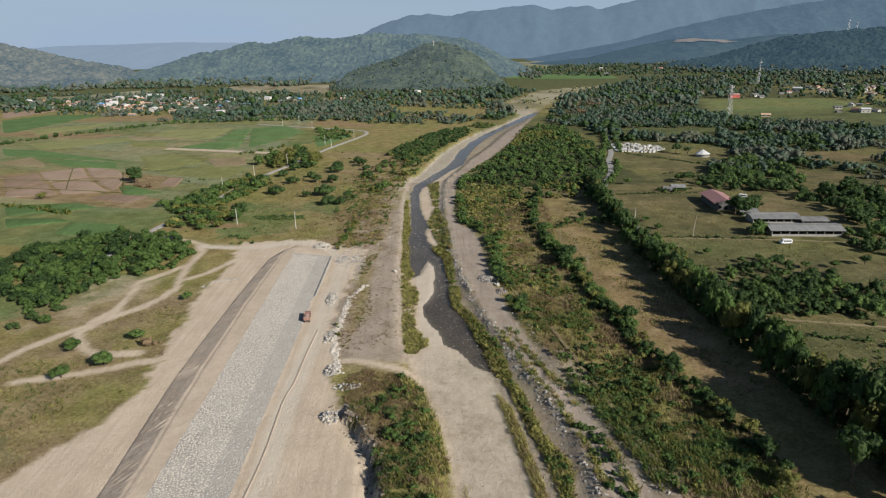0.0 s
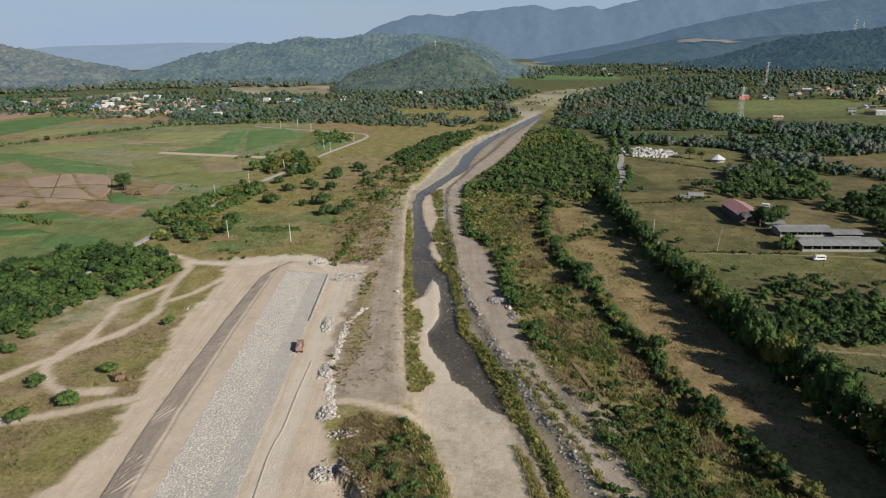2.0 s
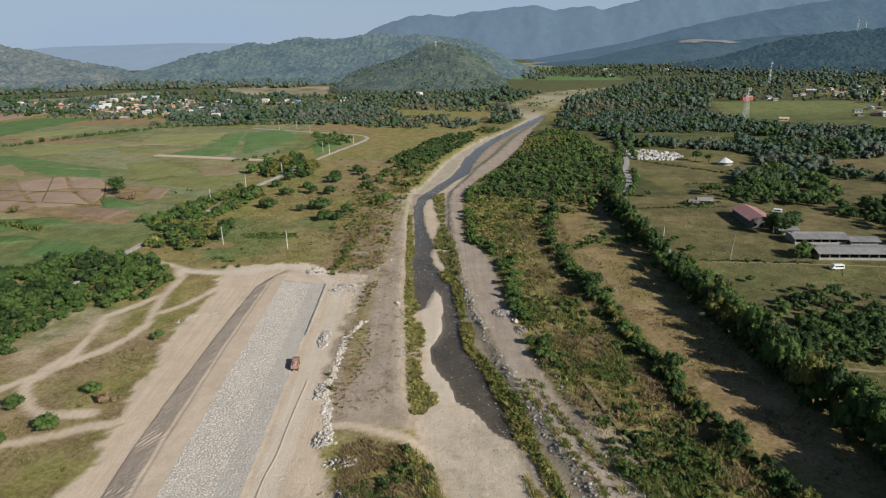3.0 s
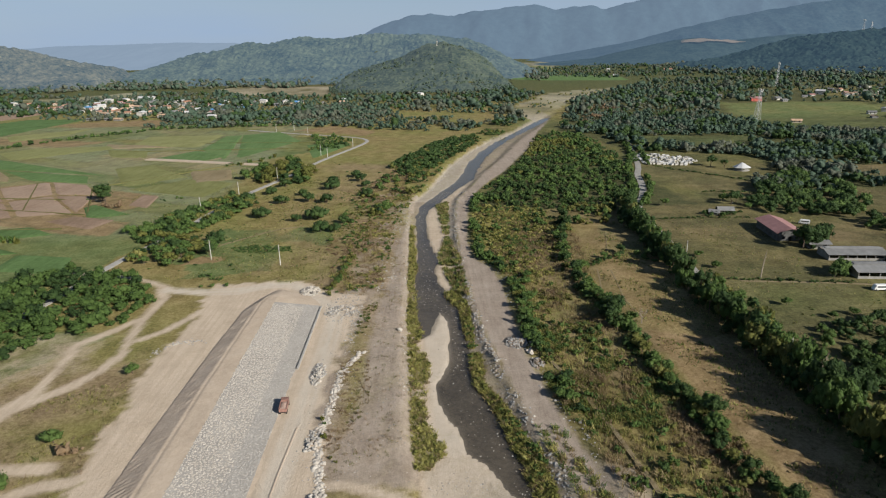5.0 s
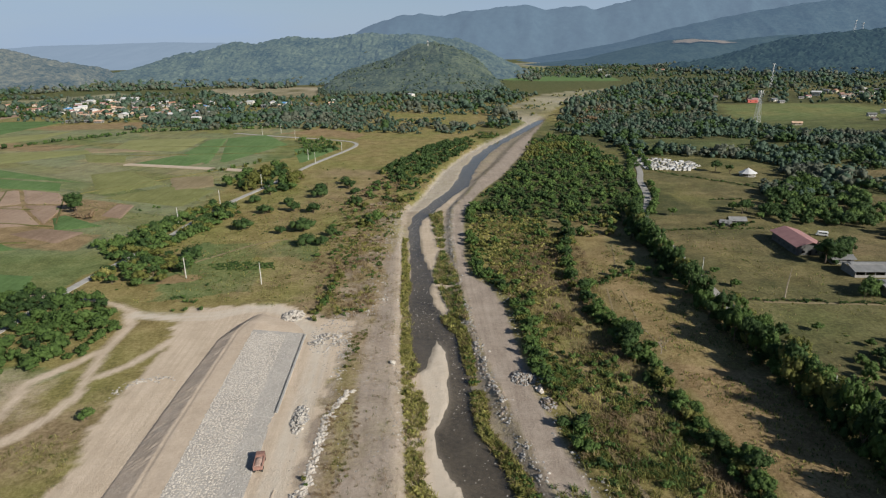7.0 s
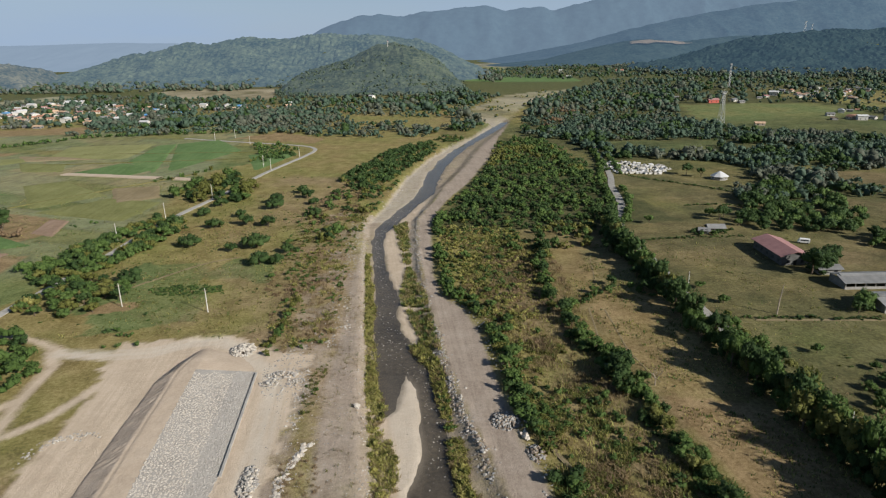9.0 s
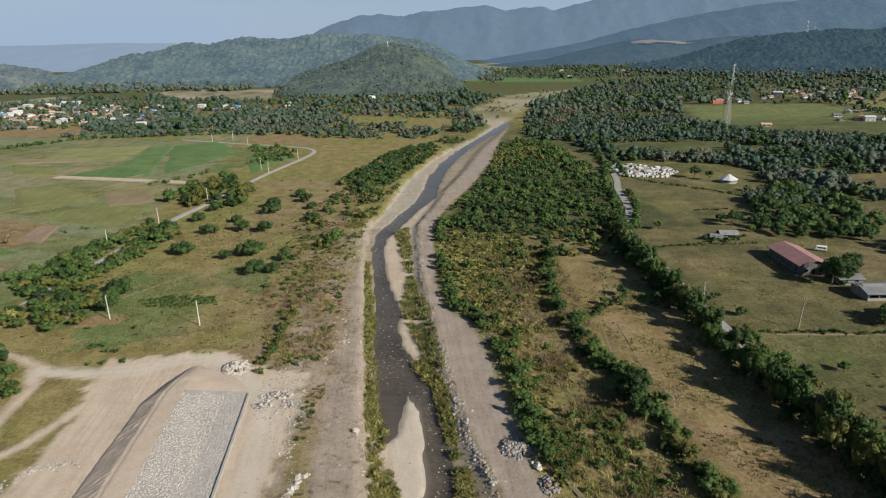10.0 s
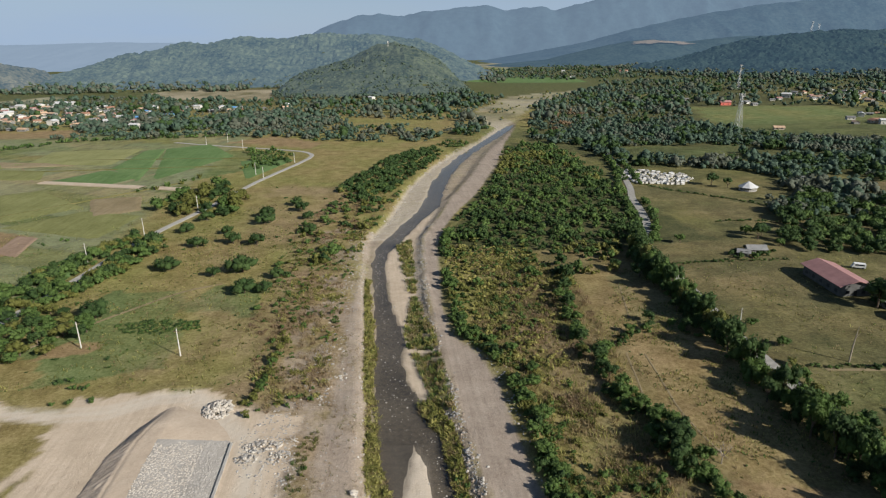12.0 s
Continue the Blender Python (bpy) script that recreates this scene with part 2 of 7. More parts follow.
def ground_material():
    n = Nodes("valley_ground")
    za = n.add("ShaderNodeAttribute")
    za.attribute_name = "zones"
    zb = n.add("ShaderNodeAttribute")
    zb.attribute_name = "cover"
    sa, sb = n.add("ShaderNodeSeparateColor"), n.add("ShaderNodeSeparateColor")
    n.t.links.new(za.outputs["Color"], sa.inputs[0])
    n.t.links.new(zb.outputs["Color"], sb.inputs[0])
    big, mid, fine, grain = n.noise(0.018, 4), n.noise(0.12, 5, 0.65), n.noise(0.9, 5, 0.7), n.noise(3.2, 4, 0.75)
    ragged = n.math("SUBTRACT", n.math("ADD", n.math("MULTIPLY", n.noise(0.42, 6, 0.75), 0.7), n.math("MULTIPLY", grain, 0.3)), 0.5)

    def torn(m, k=9.0):
        # breaks the border of a cover into ragged patches
        edge = n.math("MULTIPLY", n.math("MULTIPLY", m, n.math("SUBTRACT", 1.0, m)), k)
        e = n.math("ADD", m, n.math("MULTIPLY", ragged, edge))
        return n.math("MINIMUM", n.math("MAXIMUM", e, 0.0), 1.0)
    sand, gravel, green, till = torn(sa.outputs[0]), torn(sa.outputs[1]), torn(sa.outputs[2], 6.0), torn(za.outputs["Alpha"], 5.0)
    scrub, pale, wet_and_shade, red = torn(sb.outputs[0], 6.0), torn(sb.outputs[1], 4.0), torn(sb.outputs[2], 4.0), torn(zb.outputs["Alpha"])

    def shade(a, b, c):
        f = n.math("ADD", n.math("MULTIPLY", mid, 0.36), n.math("MULTIPLY", fine, 0.42))
        f = n.math("ADD", f, n.math("MULTIPLY", grain, 0.22))
        return n.ramp(f, (0.42, a), (0.5, b), (0.58, c))
    dry = n.mix(n.ramp(big, (0.38, (0, 0, 0)), (0.62, (1, 1, 1))), shade((0.145, 0.11, 0.042), (0.225, 0.177, 0.072), (0.31, 0.25, 0.115)),
                shade((0.11, 0.106, 0.032), (0.185, 0.176, 0.056), (0.26, 0.242, 0.088)))
    lush = shade((0.068, 0.092, 0.031), (0.118, 0.15, 0.052), (0.172, 0.208, 0.086))
    earth = shade((0.165, 0.11, 0.056), (0.24, 0.165, 0.088), (0.315, 0.226, 0.128))
    streak = n.add("ShaderNodeMapping", Scale=(1.0, 0.05, 1.0))
    n.t.links.new(n.where.outputs["Object"], streak.inputs["Vector"])
    ruts = n.noise(0.7, 5, 0.65, streak.outputs["Vector"])
    soft = n.math("ADD", n.math("MULTIPLY", mid, 0.5), n.math("ADD", n.math("MULTIPLY", fine, 0.32), n.math("MULTIPLY", grain, 0.18)))
    dust = n.mix(n.ramp(ruts, (0.44, (0, 0, 0)), (0.58, (0.42, 0.42, 0.42))), n.ramp(soft, (0.36, (0.43, 0.345, 0.255)), (0.5, (0.52, 0.424, 0.32)), (0.64, (0.59, 0.49, 0.38))), (0.405, 0.325, 0.24))
    stones = n.t.nodes.new("ShaderNodeTexVoronoi")
    n.put(stones, "Scale", 3.1)
    n.t.links.new(n.where.outputs["Object"], stones.inputs["Vector"])
    rolled = n.math("ADD", n.math("MULTIPLY", soft, 0.7), n.math("MULTIPLY", ruts, 0.3))
    pebble = n.mix(0.13, n.ramp(rolled, (0.39, (0.225, 0.176, 0.136)), (0.5, (0.312, 0.254, 0.203)), (0.61, (0.395, 0.33, 0.268))),
                   n.ramp(stones.outputs["Color"], (0.2, (0.17, 0.15, 0.125)), (0.8, (0.46, 0.41, 0.35))))
    under = shade((0.032, 0.04, 0.016), (0.058, 0.066, 0.026), (0.096, 0.1, 0.042))
    rust = shade((0.155, 0.108, 0.06), (0.24, 0.175, 0.102), (0.325, 0.245, 0.15))
    c = n.mix(green, dry, lush)
    c = n.mix(till, c, earth)
    c = n.mix(red, c, rust)
    c = n.mix(scrub, c, under)
    c = n.mix(gravel, c, pebble)
    c = n.mix(sand, c, dust)
    c = n.mix(pale, c, (0.56, 0.51, 0.43))
    # wet bed, and the reed shadow painted with the same dark colour
    c = n.mix(wet_and_shade, c, n.ramp(fine, (0.4, (0.10, 0.083, 0.06)), (0.6, (0.21, 0.172, 0.125))))
    n.bump(n.math("ADD", n.math("MULTIPLY", fine, 0.62), n.math("MULTIPLY", grain, 0.38)), 0.6, 0.5)
    return n.done(c, n.ramp(wet_and_shade, (0.0, (0.95, 0.95, 0.95)), (1.0, (0.45, 0.45, 0.45))), 0.15)


def crop_material(name, dark, mid, light, rows=0.25):
    """A field plot: patchy growth, faint sowing rows and bare spots."""
    n = Nodes(name)
    info = n.t.nodes.new("ShaderNodeObjectInfo")
    turn = n.add("ShaderNodeMapping", Rotation=(0, 0, 0.55), Scale=(1.0, 0.06, 1.0))
    n.t.links.new(n.where.outputs["Object"], turn.inputs["Vector"])
    f = n.math("ADD", n.math("MULTIPLY", n.noise(0.05, 5, 0.65), 0.4), n.math("MULTIPLY", n.noise(0.7, 5, 0.7), 0.35))
    f = n.math("ADD", f, n.math("MULTIPLY", n.noise(0.6, 3, 0.6, turn.outputs["Vector"]), rows))
    f = n.math("ADD", f, n.math("MULTIPLY", n.math("SUBTRACT", info.outputs["Random"], 0.5), 0.16))
    n.bump(n.noise(1.5, 4, 0.7), 0.5, 0.3)
    return n.done(n.ramp(f, (0.36, dark), (0.5, mid), (0.64, light)), 0.95, 0.1)


CROP_GREEN = crop_material("young_green_crop", (0.064, 0.108, 0.036), (0.101, 0.167, 0.059), (0.149, 0.215, 0.084))
CROP_OLIVE = crop_material("olive_stubble", (0.127, 0.132, 0.046), (0.187, 0.193, 0.075), (0.248, 0.248, 0.110))
CROP_TAN = crop_material("dry_brown_stubble", (0.165, 0.132, 0.072), (0.237, 0.189, 0.110), (0.297, 0.244, 0.154))
CROP_SOIL = crop_material("tilled_field_soil", (0.198, 0.138, 0.094), (0.275, 0.196, 0.141), (0.341, 0.253, 0.187))
GROUND = ground_material()


def water_material():
    n = Nodes("river_water")
    f = n.noise(0.06, 3)
    n.bump(n.noise(1.6, 3), 0.25, 0.05)
    n.put(n.bsdf, "Alpha", 0.62)
    return n.done(n.ramp(f, (0.35, (0.065, 0.057, 0.046)), (0.65, (0.13, 0.11, 0.084))), 0.07, 0.5)


WATER = water_material()


def earth_bank(name, a, b, c):
    n = Nodes(name)
    f = n.math("ADD", n.math("MULTIPLY", n.noise(0.15, 5), 0.5), n.math("MULTIPLY", n.noise(1.3, 5, 0.7), 0.5))
    n.bump(n.noise(1.5, 5, 0.7), 0.4, 0.25)
    return n.done(n.ramp(f, (0.3, a), (0.5, b), (0.7, c)), 0.95, 0.1)


DIKE_EARTH = earth_bank("packed_earth", (0.39, 0.312, 0.234), (0.465, 0.378, 0.29), (0.535, 0.445, 0.348))
DIKE_SIDE = earth_bank("loose_dike_earth", (0.36, 0.292, 0.225), (0.44, 0.36, 0.283), (0.51, 0.428, 0.345))
DIKE_BED = earth_bank("stone_bedding", (0.26, 0.24, 0.21), (0.33, 0.31, 0.28), (0.41, 0.385, 0.345))
PATH_EARTH = earth_bank("trodden_earth", (0.17, 0.135, 0.075), (0.23, 0.185, 0.11), (0.30, 0.25, 0.16))
BUND = earth_bank("grassy_bund", (0.07, 0.075, 0.025), (0.12, 0.115, 0.045), (0.19, 0.165, 0.08))
CONCRETE = plain("grey_concrete", (0.36, 0.345, 0.315), 0.85, 0.2, 0.4)
POLE = plain("pole_concrete", (0.55, 0.53, 0.48), 0.8, 0.15, 2)
WALL_WHITE = plain("white_wall_paint", (0.52, 0.50, 0.46), 0.8, 0.15, 0.6)
WALL_CREAM = plain("cream_wall_paint", (0.48, 0.41, 0.33), 0.8, 0.15, 0.6)
WALL_GREY = plain("grey_block_wall", (0.28, 0.27, 0.25), 0.9, 0.2, 0.8)
# hall wall: the shade of its open side is put into this colour
WALL_SHADED = plain("shaded_hall_wall", (0.13, 0.13, 0.125), 0.8, 0.2, 0.5)
ROOF_GREY = plain("grey_sheet_roof", (0.21, 0.21, 0.205), 0.5, 0.22, 0.35, 0.0, 0.5)
ROOF_WHITE = plain("white_sheet_roof", (0.55, 0.55, 0.54), 0.45, 0.12, 0.3, 0.0, 0.5)
ROOF_RED = plain("faded_red_sheet_roof", (0.37, 0.20, 0.185), 0.6, 0.18, 0.3)
ROOF_RUST = plain("rusty_sheet_roof", (0.38, 0.21, 0.14), 0.7, 0.25, 0.4)
ROOF_BLUE = plain("blue_sheet_roof", (0.12, 0.30, 0.55), 0.5, 0.15, 0.4)
ROOF_TAN = plain("tan_sheet_roof", (0.55, 0.38, 0.26), 0.6, 0.2, 0.4)
DARK = plain("dark_opening", (0.03, 0.03, 0.032), 0.4, 0.2, 1.0)
STEEL = plain("galvanised_steel", (0.62, 0.62, 0.61), 0.45, 0.15, 2, 0.2)
STEEL_RED = plain("red_mast_paint", (0.55, 0.08, 0.06), 0.5, 0.15, 2)
TRUCK_ORANGE = plain("faded_red_truck_paint", (0.30, 0.17, 0.135), 0.65, 0.25, 1.2)
LOAD = plain("pink_rubble", (0.38, 0.265, 0.215), 0.95, 0.3, 2.5)
RUBBER = plain("tyre_rubber", (0.03, 0.03, 0.03), 0.9, 0.2, 4)
GLASS_DARK = plain("tinted_glass", (0.03, 0.035, 0.04), 0.1, 0.1, 1)
VAN_WHITE = plain("white_car_paint", (0.78, 0.78, 0.76), 0.3, 0.06, 1)


def range_material(name, dark, light, haze_tint, glow, size=0.01):
    """Far wooded slopes, as a backdrop; a faint bluish emission imitates the haze."""
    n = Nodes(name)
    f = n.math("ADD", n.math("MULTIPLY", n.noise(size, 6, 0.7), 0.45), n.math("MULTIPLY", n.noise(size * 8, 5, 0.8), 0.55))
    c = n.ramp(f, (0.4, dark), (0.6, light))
    n.put(n.bsdf, "Emission Color", (*haze_tint, 1))
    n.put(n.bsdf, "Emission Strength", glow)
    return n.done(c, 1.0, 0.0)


# the third colour of each range is its haze, given off as emission
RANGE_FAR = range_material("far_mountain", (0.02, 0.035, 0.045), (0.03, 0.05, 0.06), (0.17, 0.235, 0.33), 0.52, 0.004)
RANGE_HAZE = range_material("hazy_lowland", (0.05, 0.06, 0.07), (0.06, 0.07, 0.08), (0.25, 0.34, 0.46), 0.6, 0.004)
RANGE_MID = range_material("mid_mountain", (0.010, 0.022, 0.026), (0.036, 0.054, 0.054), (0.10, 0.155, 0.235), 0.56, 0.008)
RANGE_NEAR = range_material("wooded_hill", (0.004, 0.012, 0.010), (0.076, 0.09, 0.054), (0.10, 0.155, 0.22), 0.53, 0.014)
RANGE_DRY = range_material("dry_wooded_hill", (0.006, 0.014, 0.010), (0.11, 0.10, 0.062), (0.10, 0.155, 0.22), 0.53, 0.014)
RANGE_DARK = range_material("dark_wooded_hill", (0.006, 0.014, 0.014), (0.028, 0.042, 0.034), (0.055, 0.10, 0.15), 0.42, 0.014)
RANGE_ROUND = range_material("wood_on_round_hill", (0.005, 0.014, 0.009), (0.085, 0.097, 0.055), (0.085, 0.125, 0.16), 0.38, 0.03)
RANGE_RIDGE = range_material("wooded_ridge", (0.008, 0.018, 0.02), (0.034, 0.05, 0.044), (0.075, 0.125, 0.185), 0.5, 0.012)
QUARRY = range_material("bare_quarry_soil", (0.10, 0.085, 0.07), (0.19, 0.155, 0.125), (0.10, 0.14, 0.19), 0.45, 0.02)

# ---- the valley in plan: x of each line as a function of y ----
water_l = curve([(60, 30), (115, 25), (142, 22.5), (150, 18.6), (155.6, 16.1), (159, 14.3), (165, 11.7), (166.5, 9.8), (169, 7.8), (174, 7.2), (178, 6.4), (180.4, 4.7), (186, 3.4), (191, 1.9), (198, 1.6), (202, 3.8),
                 (207, 5.4), (217, 6.2), (229, 6.2), (238, 6.6), (243, 5.4), (246.4, 4.3), (247.4, -4.7), (252, -4.5), (262, -5), (300, -4),
                 (345, -5), (368, -5), (390, -3), (417, 6.3), (451, 19.5), (483, 27), (513, 31), (578, 49.5), (632, 70), (696, 97.5), (777, 133), (860, 170)])
water_r = curve([(60, 33), (115, 27), (142, 23.5), (150, 20.6), (157, 19.4), (165, 18.6), (173, 16.9), (180, 16.2), (188.5, 14.2), (197, 11.4), (212, 11), (228, 10.8), (240, 10), (248, 10), (253, 7.4), (259, 5.6), (266, 4.6), (274, 2.5), (285, 1.9), (299, 3),
                 (323, 0), (342, -1), (364, -2), (381, 0), (405, 9), (433, 19), (461, 31), (495, 37), (542, 47), (586, 60), (641, 80), (694, 103), (759, 134), (860, 171)])
shoal_r = curve([(223, -6), (226, -2.5), (227.5, 0), (231, 1), (239, 2.2), (246.5, 4.0), (250, 8)])  # muddy shallows beside the sand bar
track_l = curve([(60, 38), (98, 37), (119, 36), (136, 33), (154, 28), (180, 23), (215, 18), (248, 15), (303, 14), (331, 14), (367, 15), (399, 18), (422, 25),
                 (474, 40), (536, 61), (624, 87), (699, 116), (800, 150)])
track_r = curve([(60, 58), (97, 47), (120, 42), (135, 38.5), (157, 34.5), (184, 30), (220, 27), (266, 27), (282, 25), (298, 18), (320, 18), (353, 20), (389, 23),
                 (416, 30), (447, 41), (485, 57), (573, 86), (681, 115), (800, 151)])
bed_l = curve([(60, 8), (101, 7), (129, 4), (142, 0), (155, -3), (170, -5), (236, -7.5), (345, -8.5), (400, -8), (431, 1), (459, 7), (508, 17), (572, 37),
               (630, 60), (686, 90), (780, 125), (866, 112), (962, 134), (1156, 218), (1222, 290)])
path_l = curve([(140, -24), (157, -23), (187, -19.5), (237, -18), (267, -16), (315, -14), (358, -11), (410, -9)])
earth_l = curve([(60, -118), (95, -97), (109, -87), (128, -79), (145, -73), (160, -73), (192, -78), (212, -82), (242, -77), (258, -80), (275, -80)])
earth_r = curve([(60, -4), (95, -7), (115, -11), (134, -21), (157, -24), (188, -27), (219, -25), (258, -24), (264, -38), (273, -46)])

ROAD_RIGHT = [(112, 60), (106, 117), (103.5, 140), (102, 160), (101.5, 180), (100.5, 200), (101.5, 250), (102, 268), (103, 290), (106, 307), (108, 334), (108.5, 352),
              (112, 370), (126, 400), (135, 430), (140, 455), (150, 480), (160, 520), (172, 570), (190, 640)]
ROAD_LEFT = [(-139, 240), (-135, 268), (-132, 300), (-125, 330), (-118, 372), (-113, 411), (-105, 443), (-95, 476), (-84, 526), (-79, 546), (-61, 601), (-53, 632), (-57, 648),
             (-66, 660), (-90, 675), (-150, 709), (-190, 735)]
TRACKS = [
    [(-150, 291), (-119, 285), (-106, 277), (-95, 268), (-82, 265), (-71, 266), (-61, 271), (-50, 271)],
    [(-100, 270), (-95.5, 261), (-95.5, 245), (-93, 227), (-91, 219), (-92.5, 209), (-96, 201), (-102, 194), (-107, 187), (-113, 180), (-119, 170), (-124, 155)],
    [(-90, 227), (-84, 234), (-77, 250), (-72, 262)],
    [(-107.4, 189), (-104.4, 198), (-105.6, 212), (-107.4, 225), (-102, 234), (-97, 242)],
    [(-76, 161), (-81.5, 160), (-87, 157), (-95, 154.5), (-110, 151)],
    [(-106, 187), (-108, 181), (-105.6, 176), (-100, 169.5), (-95, 166), (-90, 165.6), (-83, 166)],
    [(-30, 158), (-18, 157), (-8, 153), (0, 148), (8, 142)],
]
HAUL = [(-97, 269), (-82, 266), (-70, 266), (-60, 271), (-52, 271), (-46, 266), (-40, 257), (-34, 249), (-31, 240), (-31, 220), (-32, 190), (-33, 160), (-33, 120), (-31, 80)]
MEADOW_PATHS = [[(-112, 300), (-98, 318), (-85, 334), (-74, 346), (-60, 352)], [(115, 262), (150, 257), (200, 246), (260, 235)], [(104, 178), (125, 172), (150, 166), (180, 160)],
                [(-231, 561), (-201, 605)], [(-175, 541), (-150, 600)], [(-280, 640), (-231, 561)]]
BUNDS = [[(-330, 442), (-215, 421)], [(-300, 416), (-186, 384)], [(-262, 471), (-226, 394)], [(-216, 452), (-186, 386)], [(-290, 368), (-244, 360)], [(-244, 357), (-183, 357)],
         [(-250, 650), (-100, 632)], [(-260, 603), (-120, 600)], [(-211, 460), (-128, 545)]]
GREEN = [
    [(-470, 580), (-392, 591), (-325, 562), (-218, 488), (-211, 460), (-296, 511), (-380, 520)],
    [(-280, 352), (-244, 357), (-183, 357), (-160, 370), (-130, 333), (-135, 305), (-142, 278), (-159, 271), (-210, 285), (-280, 310)],
    [(-222, 563), (-147, 536), (-118, 556), (-90, 590), (-84, 650), (-172, 707), (-260, 670), (-200, 608)],
    [(-420, 720), (-300, 690), (-260, 700), (-330, 800), (-470, 800)],
    [(413, 927), (600, 897), (560, 711), (440, 578), (358, 680), (343, 719)],
    [(207, 628), (297, 618), (282, 591), (197, 601)],
    [(198, 628), (287, 596), (266, 550), (185, 570)],
    [(190, 1800), (420, 1620), (340, 1420), (170, 1440)],
    [(-95, 282), (-62, 287), (-66, 318), (-76, 345), (-100, 350), (-108, 300)],
    [(-72, 330), (-45, 318), (-42, 345), (-62, 352)],
    [(-142, 190), (-118, 205), (-100, 230), (-130, 240), (-160, 225)],
    [(-118, 112), (-95, 128), (-85, 118), (-100, 100)],
    [(85, 340), (112, 345), (100, 300), (88, 290), (76, 300)],
    [(106, 130), (150, 140), (150, 165), (106, 168)],
]
TILLED = [
    [(-340, 400), (-300, 458), (-258, 477), (-216, 454), (-166, 428), (-163, 401), (-183, 371), (-154, 368), (-156, 342), (-180, 349), (-263, 384)],
    [(-480, 690), (-330, 640), (-310, 668), (-460, 720)], [(-470, 830), (-400, 790), (-300, 800), (-330, 860)],
    [(-140, 725), (-85, 690), (-60, 672), (-50, 700), (-100, 760)],
    [(180, 322), (205, 318), (210, 300), (178, 304)], [(106, 144), (140, 143), (135, 130), (104, 133)],
    [(278, 444), (298, 472), (330, 460), (340, 440), (296, 424)], [(236, 382), (246, 400), (275, 396), (282, 378), (244, 366)], [(-104, 296), (-88, 299), (-86, 305), (-98, 308)], [(66, 224), (88, 216), (90, 178), (84, 144), (92, 130), (74, 140), (68, 186)],
]
TAN = [[(-440, 1436), (-380, 1640), (-198, 1600), (-60, 1400), (-50, 1200), (-192, 1190), (-350, 1264)], [(331, 2812), (567, 3016), (475, 2300), (266, 2097)],
       [(-778, 1249), (-662, 1281), (-600, 1406), (-550, 1291), (-668, 1167)], [(109, 866), (134, 962), (218, 1156), (292, 1222), (378, 1265), (297, 1132), (212, 980), (151, 827)]]

BROAD = [(140, 690), (150, 655), (168, 520), (236, 490), (190, 440), (250, 370), (330, 300), (480, 420), (640, 600), (620, 1200), (215, 980)]

# open ground round the tombs, the pavilion and the farm
YARDS = [[(160, 486), (205, 470), (246, 478), (250, 512), (205, 540), (165, 538)], [(196, 440), (232, 440), (238, 478), (200, 478)], [(138, 360), (196, 412), (190, 450), (150, 480)],
         [(262, 470), (300, 462), (300, 492), (268, 495)], [(278, 442), (298, 474), (330, 462), (345, 440), (300, 418)], [(234, 382), (246, 404), (275, 400), (285, 380), (243, 362)], [(300, 430), (370, 440), (362, 480), (310, 470)]]

# wooded hills that rise out of the plain: crest line, its y, its depth
HILLS = [
    (1460, 250, [(-200, 0), (-180, 8), (-160, 24), (-133, 36), (-81, 48), (-29, 66), (9, 82), (47, 88), (85, 80), (124, 58), (143, 42), (163, 18), (185, 0)]),
    (1950, 380, [(-1000, 0), (-869, 8), (-800, 22), (-747, 38), (-694, 52), (-627, 62), (-575, 72), (-549, 84), (-506, 95), (-449, 90), (-406, 97), (-323, 101), (-240, 97), (-173, 103), (-72, 106), (60, 100), (130, 88), (200, 60), (260, 30), (330, 0)]),
    (1700, 260, [(-1500, 130), (-1200, 115), (-1071, 99), (-1017, 88), (-964, 73), (-896, 55), (-799, 36), (-740, 0)]),
    (1900, 430, [(720, 0), (818, 15), (917, 32), (998, 54), (1097, 76), (1179, 88), (1263, 96), (1378, 100), (1500, 100), (1900, 110)]),
]


def hill(k, x, y):
    yc, depth, crest = HILLS[k]
    xs, zs = zip(*crest)
    top = np.interp(x, xs, zs, left=0, right=zs[-1])
    z = top * np.exp(-((y - yc - 0.12 * fbm(x, y, 160, 3) * depth) / depth * 1.6) ** 2) * (1 + 0.10 * fbm(x, y, 90, 11))
    return np.where(z < 1.0, 0, z - 1.0)


def hills(x, y):
    return np.maximum.reduce([hill(k, x, y) for k in range(len(HILLS))])


